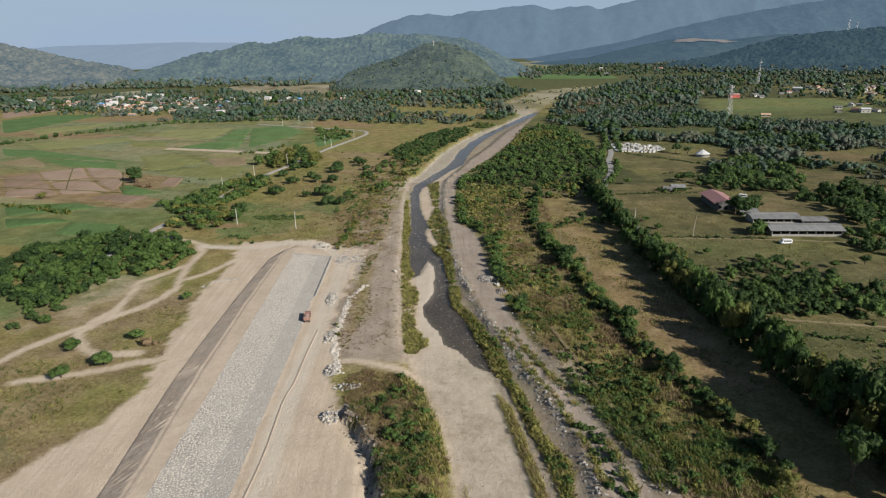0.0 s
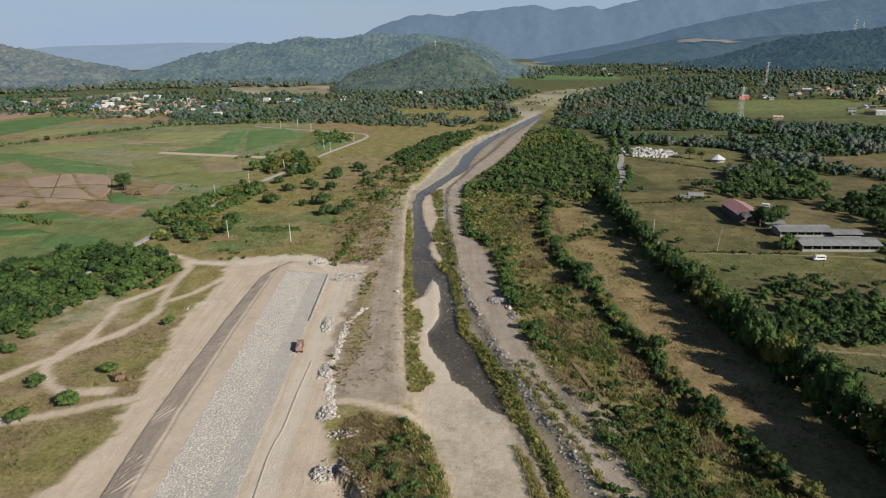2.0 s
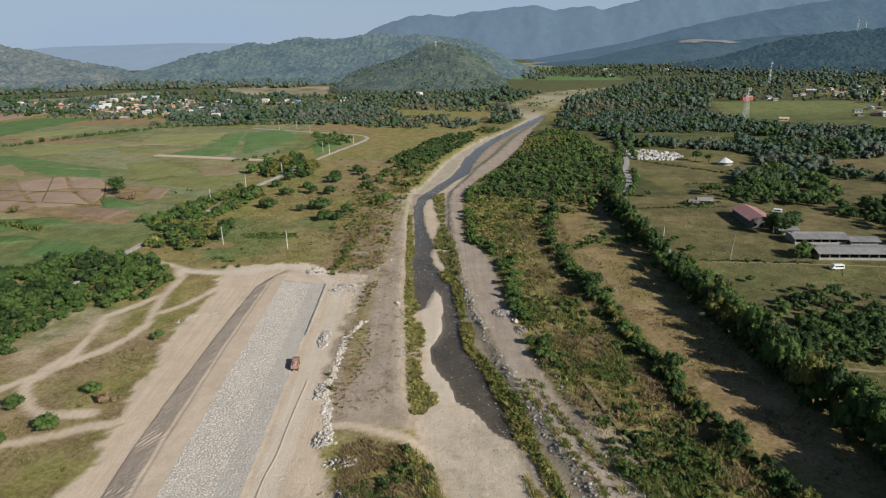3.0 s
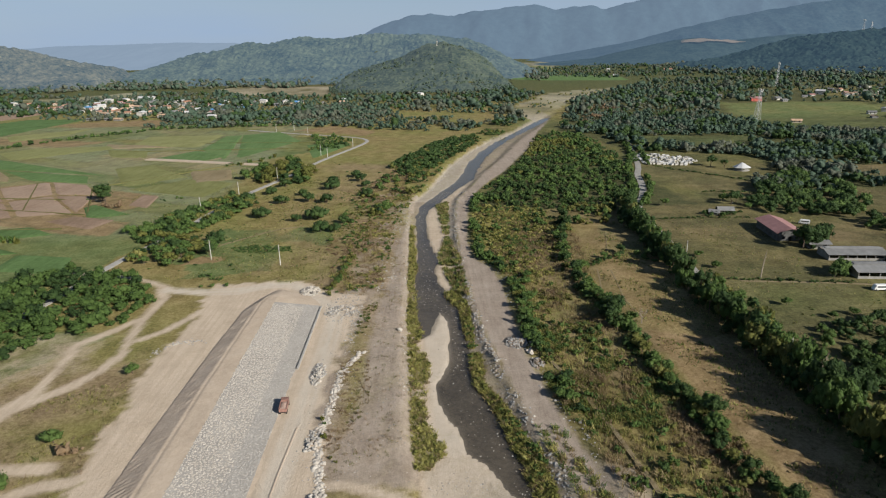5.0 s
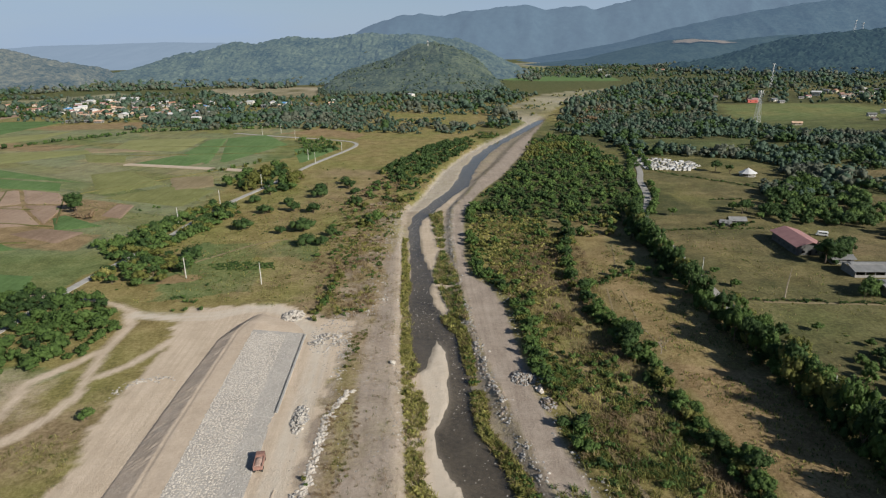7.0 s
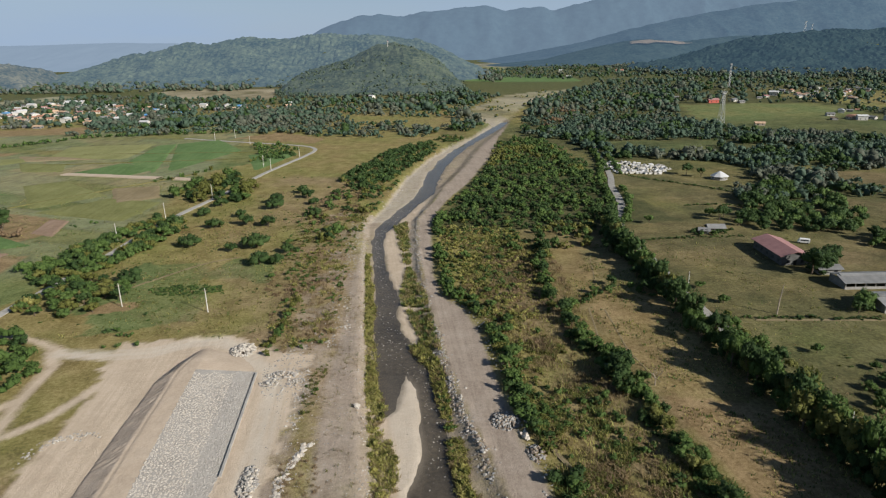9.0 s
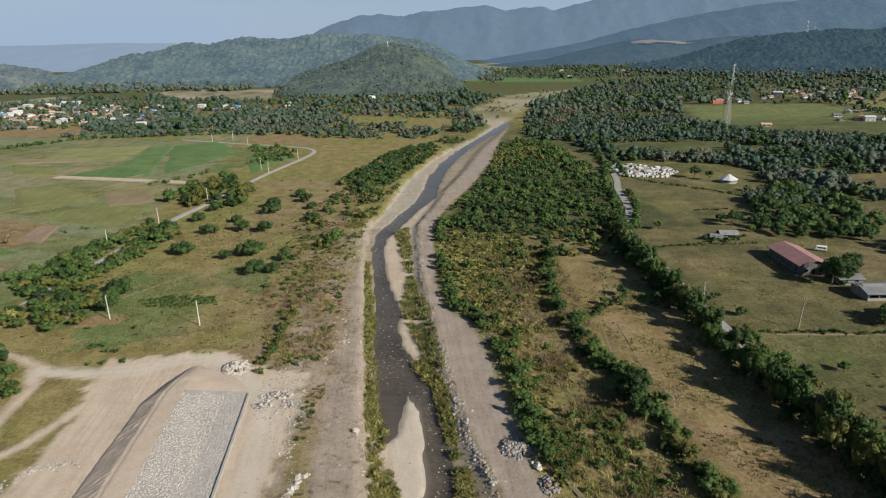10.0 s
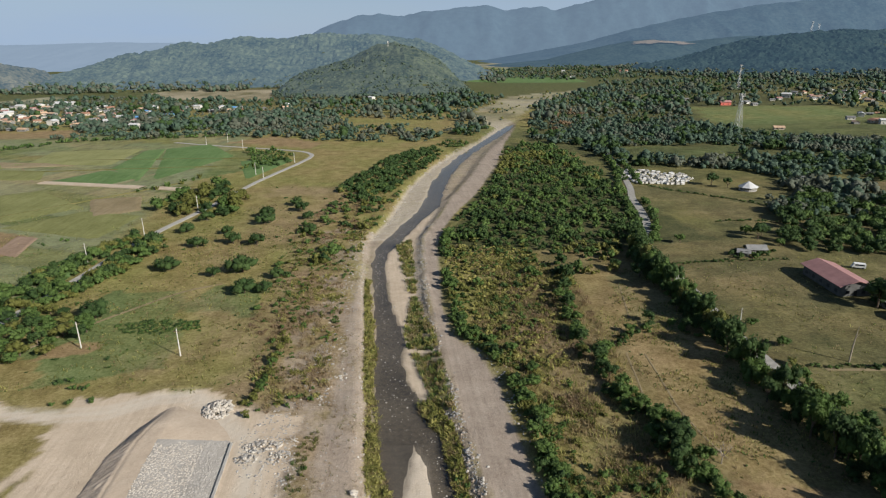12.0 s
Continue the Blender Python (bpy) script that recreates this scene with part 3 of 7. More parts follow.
def height(x, y):
    x, y = np.asarray(x, float), np.asarray(y, float)
    wl, wr, bl, tl, tr = water_l(y), water_r(y), bed_l(y), track_l(y), track_r(y)
    near = 1 - step(780, 870, y)
    bed = step(bl - 3, bl + 1.5, x) * (1 - step(np.maximum(tl - 5.5, wr + 0.6), tl + 0.4, x))
    z = -1.5 * bed * near
    wob = 0.7 * value_noise(x, y, 5, 5)
    deep = step(wl - 1.6 + wob, wl + 2.0 + wob, x) * (1 - step(wr - 1.2 + wob, wr + 0.8 + wob, x)) * near
    deep = deep * step(149, 157, y)
    shoal = step(-6.2 + wob, -4.2 + wob, x) * (1 - step(shoal_r(y) - 1.2 + 0.4 * wob, shoal_r(y) + 0.4 * wob, x)) * step(224, 227, y) * (1 - step(246, 250, y))
    z = z - 0.9 * np.maximum(deep, 0.3 * shoal)
    # rocky bank of the gravel road, low mounds, and the hollow at the foot of the works
    z = z + 0.5 * near * np.exp(-((x - tl + 0.6) / 1.2) ** 2) * np.clip(0.45 + 0.9 * value_noise(x, y, 6, 21), 0, 2) * (y < 420)
    z = z + 1.0 * near * np.exp(-((x - tr - 3) / 2.0) ** 2) * (0.5 + 0.5 * value_noise(x, y, 9, 22)) * (y < 420)
    rim = np.interp(y, [90, 104, 109, 115, 118, 127, 135], [-7, -8, -9, -10, -12, -16, -20]) + 1.3 * value_noise(x, y, 4, 24) + 0.5 * value_noise(x, y, 1.7, 25)
    z = z + 2.3 * step(rim - 0.7, rim + 0.5, x) * (1 - step(bl - 5, bl - 0.5, x)) * (1 - step(124, 140, y))
    z = z - 0.7 * np.exp(-((x - rim + 2.0) / 1.6) ** 2) * (1 - step(122, 132, y))
    z = z + 0.5 * np.exp(-(off_line([(-62, 275), (-54, 276), (-48, 274)], x, y) / 1.6) ** 2)
    rough = 0.16 + 0.22 * step(20, 40, x) * (1 - step(75, 95, x)) + 0.2 * (x > -34) * (x < -8) * (y > 250)
    z = z + rough * fbm(x, y, 9, 31, 4) * (1 - 0.7 * deep)
    z = z + 0.38 * np.clip(value_noise(x, y, 3.2, 27) + 0.4 * value_noise(x, y, 1.4, 28), 0, 1) * step(66, 70, x) * (1 - step(88, 92, x)) * step(140, 160, y) * (1 - step(206, 218, y))
    return z + hills(x, y)


def spread(first, lo, hi, last, fine, grow):
    """Grid lines, fine between lo and hi and ever wider outside."""
    mid = list(np.arange(lo, hi, fine))
    up, d = [hi], fine
    while up[-1] < last:
        d *= grow
        up.append(up[-1] + d)
    down, d = [], fine
    at = lo
    while at > first:
        d *= grow
        at -= d
        down.append(at)
    return np.array(down[::-1] + mid + up)


gx = np.concatenate([spread(-4200, -290, -128, -129, 2.2, 1.08), np.arange(-128, -45, 1.4), np.arange(-45, 62, 1.15), spread(62, 62, 215, 4200, 2.1, 1.08)])
gx = np.unique(np.round(gx, 3))
gy = np.unique(np.concatenate([np.arange(85, 300, 1.35), [g for g in spread(-1500, 85, 450, 4850, 1.75, 1.03) if g < 84.5 or g > 300.5]]))
GX, GY = np.meshgrid(gx, gy)
GZ = height(GX, GY)
nx, ny = len(gx), len(gy)
idx = np.arange(nx * ny).reshape(ny, nx)
quads = np.stack([idx[:-1, :-1], idx[:-1, 1:], idx[1:, 1:], idx[1:, :-1]], -1).reshape(-1, 4)
me = mesh_of("ground", np.stack([GX, GY, GZ], -1).reshape(-1, 3), quads, (GROUND,), True)


def open_land(x, y):
    """Where no trees stand: fields, river bed, roads, works."""
    r = np.zeros(np.shape(x), bool)
    for poly in GREEN + TILLED + TAN + YARDS:
        r |= inside(poly, x, y)
    r |= (x > bed_l(y) - 3) & (x < track_r(y) + 1) & (y < 860)
    r |= (x > earth_l(y) - 2) & (x < earth_r(y) + 2) & (y < 276)
    r |= (off_line(ROAD_RIGHT, x, y) < 4.5) | (off_line(ROAD_LEFT, x, y) < 4.5)
    return r


def wooded(x, y):
    return ~open_land(x, y)


def zone_masks(x, y):
    w1 = 2.2 * fbm(x, y, 14, 41, 4) + 0.7 * fbm(x, y, 3.2, 42, 2)
    far = 1 + np.clip(y - 400, 0, 2000) / 300
    wl, wr, bl, tl, tr, pl = water_l(y), water_r(y), bed_l(y), track_l(y), track_r(y), path_l(y)
    near = 1 - step(780, 900, y)

    def soft(d, s=1.0):
        return 1 - step(-s, s, d)
    sand = soft(np.maximum.reduce([earth_l(y) - x, x - earth_r(y), y - 273]) + 1.5 * w1 + 1.6 * value_noise(x, y, 2.6, 44), 0.7)
    for line in TRACKS:
        sand = np.maximum(sand, soft(off_line(line, x, y) - 1.7 + 0.35 * w1, 0.8))
    bare = soft(np.maximum.reduce([-128 - x, x + 98, 186 - y, y - 232]) + 4 * w1, 4) * 0.45
    sand = np.maximum(sand, bare * step(-0.2, 0.4, fbm(x, y, 10, 77)))
    low = soft(np.maximum.reduce([bl + 0.5 - x, x - wl, (y - 246) * 0.3]) + 0.5 * w1, 0.9)
    sand = np.maximum(sand, low * np.clip(np.interp(y, [150, 175], [0.5, 0.9]) + 0.5 * fbm(x, y, 7, 78), 0, 1))
    sand = np.maximum(sand, 0.85 * soft(np.maximum.reduce([wr + 0.8 - x, x - tl + 2.2, 258 - y, y - 470]) + 0.5 * w1, 0.7))
    gravel = soft(np.maximum(tl - x, x - tr) + 0.25 * w1, 0.7) * near
    gravel = np.maximum(gravel, soft(np.maximum(bl - x, x - tl) + 0.3 * w1, 0.8) * near * (0.72 + 0.2 * fbm(x, y, 12, 74)))
    strip = soft(np.maximum.reduce([pl - 4 - x, x - bl - 1, 150 - y, y - 400]) + 1.2 * w1, 1.6)
    sand = np.maximum(sand, 0.12 * strip * np.clip(0.8 + fbm(x, y, 9, 75), 0, 1))
    gravel = np.maximum(gravel, np.clip(0.86 + 0.35 * fbm(x, y, 6, 73), 0, 1) * soft(np.maximum.reduce([pl - x, x - bl - 1, 156 - y, y - 412]) + 0.8 * w1, 1.4))
    gravel = np.maximum(gravel, 0.6 * soft(np.maximum.reduce([-30 - x, x - pl, 250 - y, y - 420]) + 2.5 * w1, 2.0) * step(-0.1, 0.3, fbm(x, y, 7, 71)))
    gravel = np.maximum(gravel, 0.85 * soft(np.maximum.reduce([-36 - x, x + 22, 160 - y, y - 264]) + 2.2 * w1, 2.0) * step(-0.3, 0.2, fbm(x, y, 8, 72)))
    gravel = np.maximum(gravel, 0.75 * soft(np.maximum.reduce([tr - x, x - tr - 8, y - 160]) + 1.5 * w1, 2.0))
    green = np.zeros_like(x)
    for poly in GREEN:
        k = fbm(x, y, 25, 51)
        green = np.maximum(green, inside(poly, x + 2 * w1 * (y < 400), y + 2 * w1 * (y < 400)) * np.clip(0.8 + 0.5 * k, 0, 1))
    green = np.maximum(green, 0.5 * step(0.1, 0.5, fbm(x, y, 120, 53)) * (np.abs(x) > 100))
    green = np.maximum(green, 0.6 * step(1150, 1350, y))
    u, v = 0.86 * x - 0.51 * y, 0.51 * x + 0.86 * y
    v = v + 3 * np.sin(u / 37)
    plot = np.floor(v / 21)
    cell = np.floor(u / 58 + 0.37 * plot)
    luck = ((np.sin(cell * 127.1 + plot * 311.7) * 43758.5453) % 1.0)
    plain_l = step(118, 132, -x) * step(330, 350, y) * (1 - step(800, 840, y))
    fallow = plain_l * ((luck * 7.3) % 1.0) * 0.16
    green = np.maximum(green, plain_l * np.where(luck > 0.62, 0.9, np.where(luck > 0.3, 0.6, 0.22)) * np.clip(0.9 + 0.4 * fbm(x, y, 30, 54), 0, 1))
    edge = np.minimum(np.abs(v / 21 - np.round(v / 21)) * 21, np.abs(u / 58 + 0.37 * plot - np.round(u / 58 + 0.37 * plot)) * 58)
    lines = plain_l * soft(edge - 0.7 * far ** 0.5, 0.7)
    till = np.zeros_like(x)
    for poly in TILLED:
        till = np.maximum(till, inside(poly, x + 0.5 * w1, y + 0.5 * w1) * 0.85)
    green = green * (1 - till)
    pale = np.zeros_like(x)
    for poly in TAN:
        pale = np.maximum(pale, inside(poly, x + 6 * w1, y + 6 * w1) * (hills(x, y) < 1) * np.clip(0.24 + 0.3 * fbm(x, y, 40, 61), 0, 1))
    till = np.maximum(till, 0.55 * inside(TAN[0], x + 8 * w1, y + 8 * w1))
    pale = np.maximum(pale, fallow * (1 - till))
    haul = off_line(HAUL, x, y) + 0.25 * w1
    pale = np.maximum(pale, 0.6 * soft(haul - 2.6, 1.2) * (1 - 0.7 * np.exp(-((haul - 1.1) / 0.35) ** 2)))
    pale = np.maximum(pale, 0.3 * soft(np.maximum(bl - x, x - wl) + w1, 1.0) * (y > 400) * near)
    pale = np.maximum(pale, 0.4 * soft(np.maximum.reduce([bl + 5.5 - x, x - wl, 168 - y, y - 246]) + 0.4 * w1, 0.7))
    pale = np.maximum(pale, 0.22 * soft(np.maximum.reduce([bl + 2 - x, x - wl - 1, y - 175, 80 - y]) + 0.4 * w1, 0.8))
    scrub = soft(np.maximum.reduce([tr + 1 - x, x - 58 + 0.0 * y, y - 375]) + 2 * w1, 2.0) * np.clip(0.1 + 0.8 * fbm(x, y, 9, 81), 0, 0.6)
    scrub = np.maximum(scrub, 0.9 * soft(np.maximum.reduce([tr + 1 - x, x - 150 + 0.1 * (y - 370), 370 - y, y - 700]) + 3 * w1, 4.0))
    scrub = np.maximum(scrub, 0.8 * step(0.5, 3, hills(x, y)))
    # weedy right fields, darkened further: their sun-side shading goes into the colour
    scrub = np.maximum(scrub, np.clip(0.42 + 0.18 * step(100, 106, x) + 0.45 * fbm(x, y, 18, 83) - 0.4 * step(64, 70, x) * (1 - step(90, 98, x)) * (y < 350), 0, 1) * step(58, 66, x) * (1 - step(700, 800, y)))
    scrub = np.maximum(scrub, 0.68 * step(900, 1250, y) * (1 - np.clip(3 * pale, 0, 1)))
    scrub = np.maximum(scrub, 0.85 * inside(BROAD, x, y) * wooded(x, y))
    scrub = np.maximum(scrub, inside(TAN[3], x, y) * np.clip(0.3 + 0.9 * fbm(x, y, 30, 86), 0, 0.8))
    scrub = np.maximum(scrub, 0.7 * step(1750, 1950, y))
    red = soft(np.maximum.reduce([-48 - x, x + 9, 150 - y - 4 * np.clip(x + 30, -30, 0), y - 420]) + 4 * w1, 4.0) * np.clip(0.55 + 0.9 * fbm(x, y, 16, 91), 0, 1)
    red = np.maximum(red, 0.3 * step(0.0, 0.5, fbm(x, y, 20, 93)) * (x > 50) * (x < 95) * (y < 260))
    red = np.maximum(red, soft(np.maximum.reduce([-135 - x, x + 70, 100 - y, y - 222]) + 4 * w1, 5.0) * np.clip(0.45 + 0.9 * fbm(x, y, 12, 95), 0, 0.9))
    red = np.maximum(red, soft(np.maximum.reduce([104 - x, x - 215, 205 - y, y - 480]) + 4 * w1, 5.0) * np.clip(0.2 + 0.5 * fbm(x, y, 22, 97), 0, 0.6))
    red = np.maximum(red, soft(np.maximum.reduce([40 - x, x - 59, 196 - y, y - 296]) + 3 * w1, 3.0) * np.clip(0.65 + 0.8 * fbm(x, y, 12, 99), 0, 1))
    red = np.maximum(red, soft(np.maximum.reduce([-72 - x, x + 20, 285 - y, y - 520]) + 6 * w1, 8.0) * np.clip(0.35 + 0.8 * fbm(x, y, 24, 98), 0, 0.8))
    scrub = np.maximum(scrub, 0.6 * lines)
    till = np.maximum(till, np.clip(0.48 - 0.2 * step(100, 108, x) + 0.5 * fbm(x, y, 35, 84), 0, 0.8) * step(58, 66, x) * (1 - step(420, 520, y)))
    wet_and_shade = soft(np.maximum.reduce([wl - 0.1 - x, x - wr - 0.2, 152 - y]) + 0.3 * w1, 0.8) * near
    wet_and_shade = np.maximum(wet_and_shade, 0.75 * soft(np.maximum.reduce([-5.2 - x, x - shoal_r(y), 226 - y, y - 250]) + 0.4 * w1, 0.8))
    # dark strip beside the reeds: their shadow, painted in the wet-bed colour
    reed_shade = soft(np.abs(x - np.interp(y, [90, 102, 120, 140, 152], [27.5, 26.2, 24.6, 21.8, 20])) - 0.7 + 0.3 * w1, 0.6) * (y < 153)
    wet_and_shade = np.maximum(wet_and_shade, 0.7 * reed_shade)
    return sand, gravel, green, till, scrub, pale, 0.8 * wet_and_shade, red


masks = zone_masks(GX.ravel(), GY.ravel())
for name, four in (("zones", masks[:4]), ("cover", masks[4:])):
    at = me.attributes.new(name, "FLOAT_COLOR", "POINT")
    at.data.foreach_set("color", np.clip(np.stack(four, -1), 0, 1).astype(np.float32).ravel())
tagged(new("ground", me), "valley floor of dry grass, fields, pale earthworks and gravel river bed", "ground", kind="structure")

# river
wy = np.concatenate([np.arange(150, 480, 1.0), np.arange(480, 860, 5.0)])
shore = np.where((wy > 224) & (wy < 250), -6.5, water_l(wy) - 2.5)
wv = np.concatenate([np.stack([shore, wy, np.full(len(wy), -1.62)], -1), np.stack([water_r(wy) + 2.5, wy, np.full(len(wy), -1.62)], -1)])
k = np.arange(len(wy) - 1)
water = new("water", mesh_of("water", wv, np.stack([k, k + len(wy), k + len(wy) + 1, k + 1], -1), (WATER,), True))
tagged(water, "shallow dark river water between gravel bars", "river", kind="structure")


def smooth_line(line, gap=2.5):
    """Points at even steps along a rounded broken line."""
    p = np.array(line, float)
    for _ in range(2):
        q = [p[0]]
        for a, b in zip(p, p[1:]):
            q += [0.75 * a + 0.25 * b, 0.25 * a + 0.75 * b]
        p = np.array(q + [p[-1]])
    s = np.concatenate([[0], np.cumsum(np.hypot(*np.diff(p, axis=0).T))])
    t = np.arange(0, s[-1], gap)
    return np.stack([np.interp(t, s, p[:, 0]), np.interp(t, s, p[:, 1])], -1)


def road(line, width, label, material=CONCRETE, name="road", lift=0.22, category="road"):
    p = smooth_line(line)
    d = np.gradient(p, axis=0)
    d /= np.hypot(*d.T)[:, None]
    side = np.stack([d[:, 1], -d[:, 0]], -1) * width / 2
    z = height(p[:, 0], p[:, 1])
    rows = [np.column_stack([p + f * side, z + h]) for f, h in ((-1.02, -0.4), (-1, lift), (0, lift + 0.04), (1, lift), (1.02, -0.4))]
    n = len(p)
    k = np.arange(n - 1)
    f = np.concatenate([np.stack([k + i * n, k + (i + 1) * n, k + (i + 1) * n + 1, k + i * n + 1], -1) for i in range(4)])
    return tagged(new(name, mesh_of(name, np.concatenate(rows), f, (material,))), label, category, kind="structure")


road(ROAD_RIGHT, 4.0, "narrow grey concrete farm road between hedges")
road(ROAD_LEFT, 3.4, "narrow grey concrete lane along the paddy fields")
for line in MEADOW_PATHS:
    road(line, 1.2, "narrow trodden earth path across the grass", PATH_EARTH, "path", 0.07, "path")
for line in ([(66, 278), (63, 262), (60, 250), (62, 236)], [(71, 277), (69, 260), (67, 246), (69, 228)], [(84, 330), (80, 315), (76, 300)]):
    road(line, 0.5, "faint wheel rut across the dry meadow", PATH_EARTH, "path", 0.06, "path")
road([(31.5, 215), (33.9, 204), (37.7, 191), (39.8, 180.6), (41.6, 171), (44, 152), (48, 120), (53, 92)], 1.1, "low pale earth ridge along the scrubby terrace", PATH_EARTH, "soil_ridge", 0.35, "ridge")
for line in BUNDS:
    road(line, 0.7, "low grassy bund between field plots", BUND, "field_bund", 0.62, "bund")
for line in ([(-226, 561), (-188, 547), (-150, 532)], [(-143, 530), (-130, 525), (-118, 520)]):
    road(line, 6.5, "pale bare strip between paddies", DIKE_EARTH, "path", 0.62, "path")


# plots of the left plain: four corners each
PLOTS = {
    CROP_SOIL: ("bare brown tilled field plot on the plain", [
        [(-296, 443), (-281, 459), (-254, 422), (-267, 398)], [(-281, 461), (-258, 478), (-233, 437), (-254, 424)], [(-256, 478), (-226, 465), (-205, 433), (-231, 437)],
        [(-265, 395), (-253, 420), (-224, 382), (-255, 379)], [(-251, 421), (-232, 434), (-195, 388), (-222, 383)], [(-230, 434), (-203, 430), (-197, 404), (-194, 389)],
        [(-202, 373), (-191, 382), (-164, 372), (-169, 354)], [(-172, 404), (-175, 431), (-163, 426), (-158, 396)], [(-620, 955), (-577, 987), (-535, 995), (-558, 856)]]),
    CROP_GREEN: ("young green crop on a field plot", [
        [(190, 1560), (205, 1840), (500, 1690), (470, 1480)],
        [(-196, 401), (-193, 408), (-160, 382), (-182, 377)], [(-239, 353), (-202, 363), (-182, 347), (-226, 333)], [(-223, 328), (-193, 325), (-182, 319), (-210, 308)],
        [(-180, 296), (-182, 317), (-154, 311), (-145, 288)], [(-387, 586), (-352, 575), (-224, 494), (-360, 544)], [(-320, 525), (-240, 496), (-228, 470), (-275, 484)],
        [(-545, 835), (-522, 897), (-436, 894), (-452, 689)], [(-225, 562), (-200, 601), (-165, 573), (-179, 542)], [(-199, 606), (-202, 694), (-187, 700), (-160, 549)],
        [(-187, 700), (-153, 720), (-117, 647), (-153, 551)], [(-108, 620), (-82, 635), (-66, 618), (-90, 545)], [(-139, 366), (-134, 401), (-125, 391), (-123, 363)]]),
    CROP_OLIVE: ("dry olive stubble on a field plot", [
        [(240, 2017), (330, 2500), (470, 2420), (418, 2062)],
        [(-379, 612), (-362, 635), (-255, 645), (-342, 570)], [(-413, 683), (-380, 723), (-378, 786), (-443, 724)], [(-276, 640), (-283, 702), (-206, 705), (-204, 618)],
        [(-286, 618), (-244, 606), (-231, 570), (-263, 576)], [(-236, 525), (-215, 537), (-166, 484), (-198, 454)], [(-192, 447), (-163, 477), (-127, 461), (-134, 418)]]),
    CROP_TAN: ("pale brown stubble on a field plot", [
        [(-304, 653), (-259, 639), (-227, 623), (-288, 623)], [(-173, 506), (-143, 508), (-132, 472), (-153, 457)], [(-330, 535), (-300, 500), (-288, 482), (-345, 505)], [(-250, 350), (-226, 331), (-240, 318), (-262, 335)]]),
}
for k, (material, (label, corners)) in enumerate(PLOTS.items()):
    for a, b, c, d in corners:
        u, v = np.meshgrid(np.linspace(0, 1, 14), np.linspace(0, 1, 14))
        a, b, c, d = (np.array(p, float) for p in (a, b, c, d))
        p = ((1 - u) * (1 - v))[..., None] * a + (u * (1 - v))[..., None] * b + (u * v)[..., None] * c + ((1 - u) * v)[..., None] * d
        rim = (u > 0) & (u < 1) & (v > 0) & (v < 1)
        p = p + np.where(rim, 0, 1)[..., None] * 0.8 * np.stack([fbm(p[..., 0], p[..., 1], 9, 111), fbm(p[..., 0], p[..., 1], 9, 112)], -1)
        z = height(p[..., 0], p[..., 1]) + np.where(rim, 0.42 + 0.03 * k, -0.1)
        i2 = np.arange(u.size).reshape(u.shape)
        q = np.stack([i2[:-1, :-1], i2[:-1, 1:], i2[1:, 1:], i2[1:, :-1]], -1).reshape(-1, 4)
        tagged(new("field_plot", mesh_of("field_plot", np.concatenate([p, z[..., None]], -1).reshape(-1, 3), q, (material,), True)), label, "field", kind="structure")


# far ranges, with haze put into their materials as emission
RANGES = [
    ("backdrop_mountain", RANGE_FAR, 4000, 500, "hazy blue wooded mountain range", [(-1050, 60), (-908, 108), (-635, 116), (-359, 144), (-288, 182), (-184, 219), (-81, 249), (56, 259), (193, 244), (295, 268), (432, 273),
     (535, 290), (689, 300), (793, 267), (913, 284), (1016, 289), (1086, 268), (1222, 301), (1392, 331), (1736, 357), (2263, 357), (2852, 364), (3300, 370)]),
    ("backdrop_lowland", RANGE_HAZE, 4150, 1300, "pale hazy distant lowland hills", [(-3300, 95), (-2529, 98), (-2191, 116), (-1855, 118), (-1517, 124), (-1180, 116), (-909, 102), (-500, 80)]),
    ("backdrop_slope", RANGE_MID, 3300, 600, "wooded mountain slope with blue haze in its colour", [(500, 0), (757, 38), (1053, 84), (1287, 141), (1638, 205), (1930, 247), (2226, 270), (2428, 285), (3000, 300)]),
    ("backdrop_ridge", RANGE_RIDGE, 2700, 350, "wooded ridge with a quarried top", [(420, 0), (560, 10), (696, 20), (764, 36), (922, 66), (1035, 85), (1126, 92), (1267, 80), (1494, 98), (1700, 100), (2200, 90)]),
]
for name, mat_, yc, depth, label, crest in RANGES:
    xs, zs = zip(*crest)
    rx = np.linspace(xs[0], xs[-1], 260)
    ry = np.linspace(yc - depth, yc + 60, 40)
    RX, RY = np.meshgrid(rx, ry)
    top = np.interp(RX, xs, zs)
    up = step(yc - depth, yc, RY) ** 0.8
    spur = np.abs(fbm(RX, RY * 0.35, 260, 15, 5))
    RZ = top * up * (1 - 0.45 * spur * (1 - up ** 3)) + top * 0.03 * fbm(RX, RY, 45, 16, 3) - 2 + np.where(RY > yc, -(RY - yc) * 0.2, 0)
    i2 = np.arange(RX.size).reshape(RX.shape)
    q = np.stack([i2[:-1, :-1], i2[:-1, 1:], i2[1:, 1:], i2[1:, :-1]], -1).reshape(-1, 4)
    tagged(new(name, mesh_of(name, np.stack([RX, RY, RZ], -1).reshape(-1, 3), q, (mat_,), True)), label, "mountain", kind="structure")

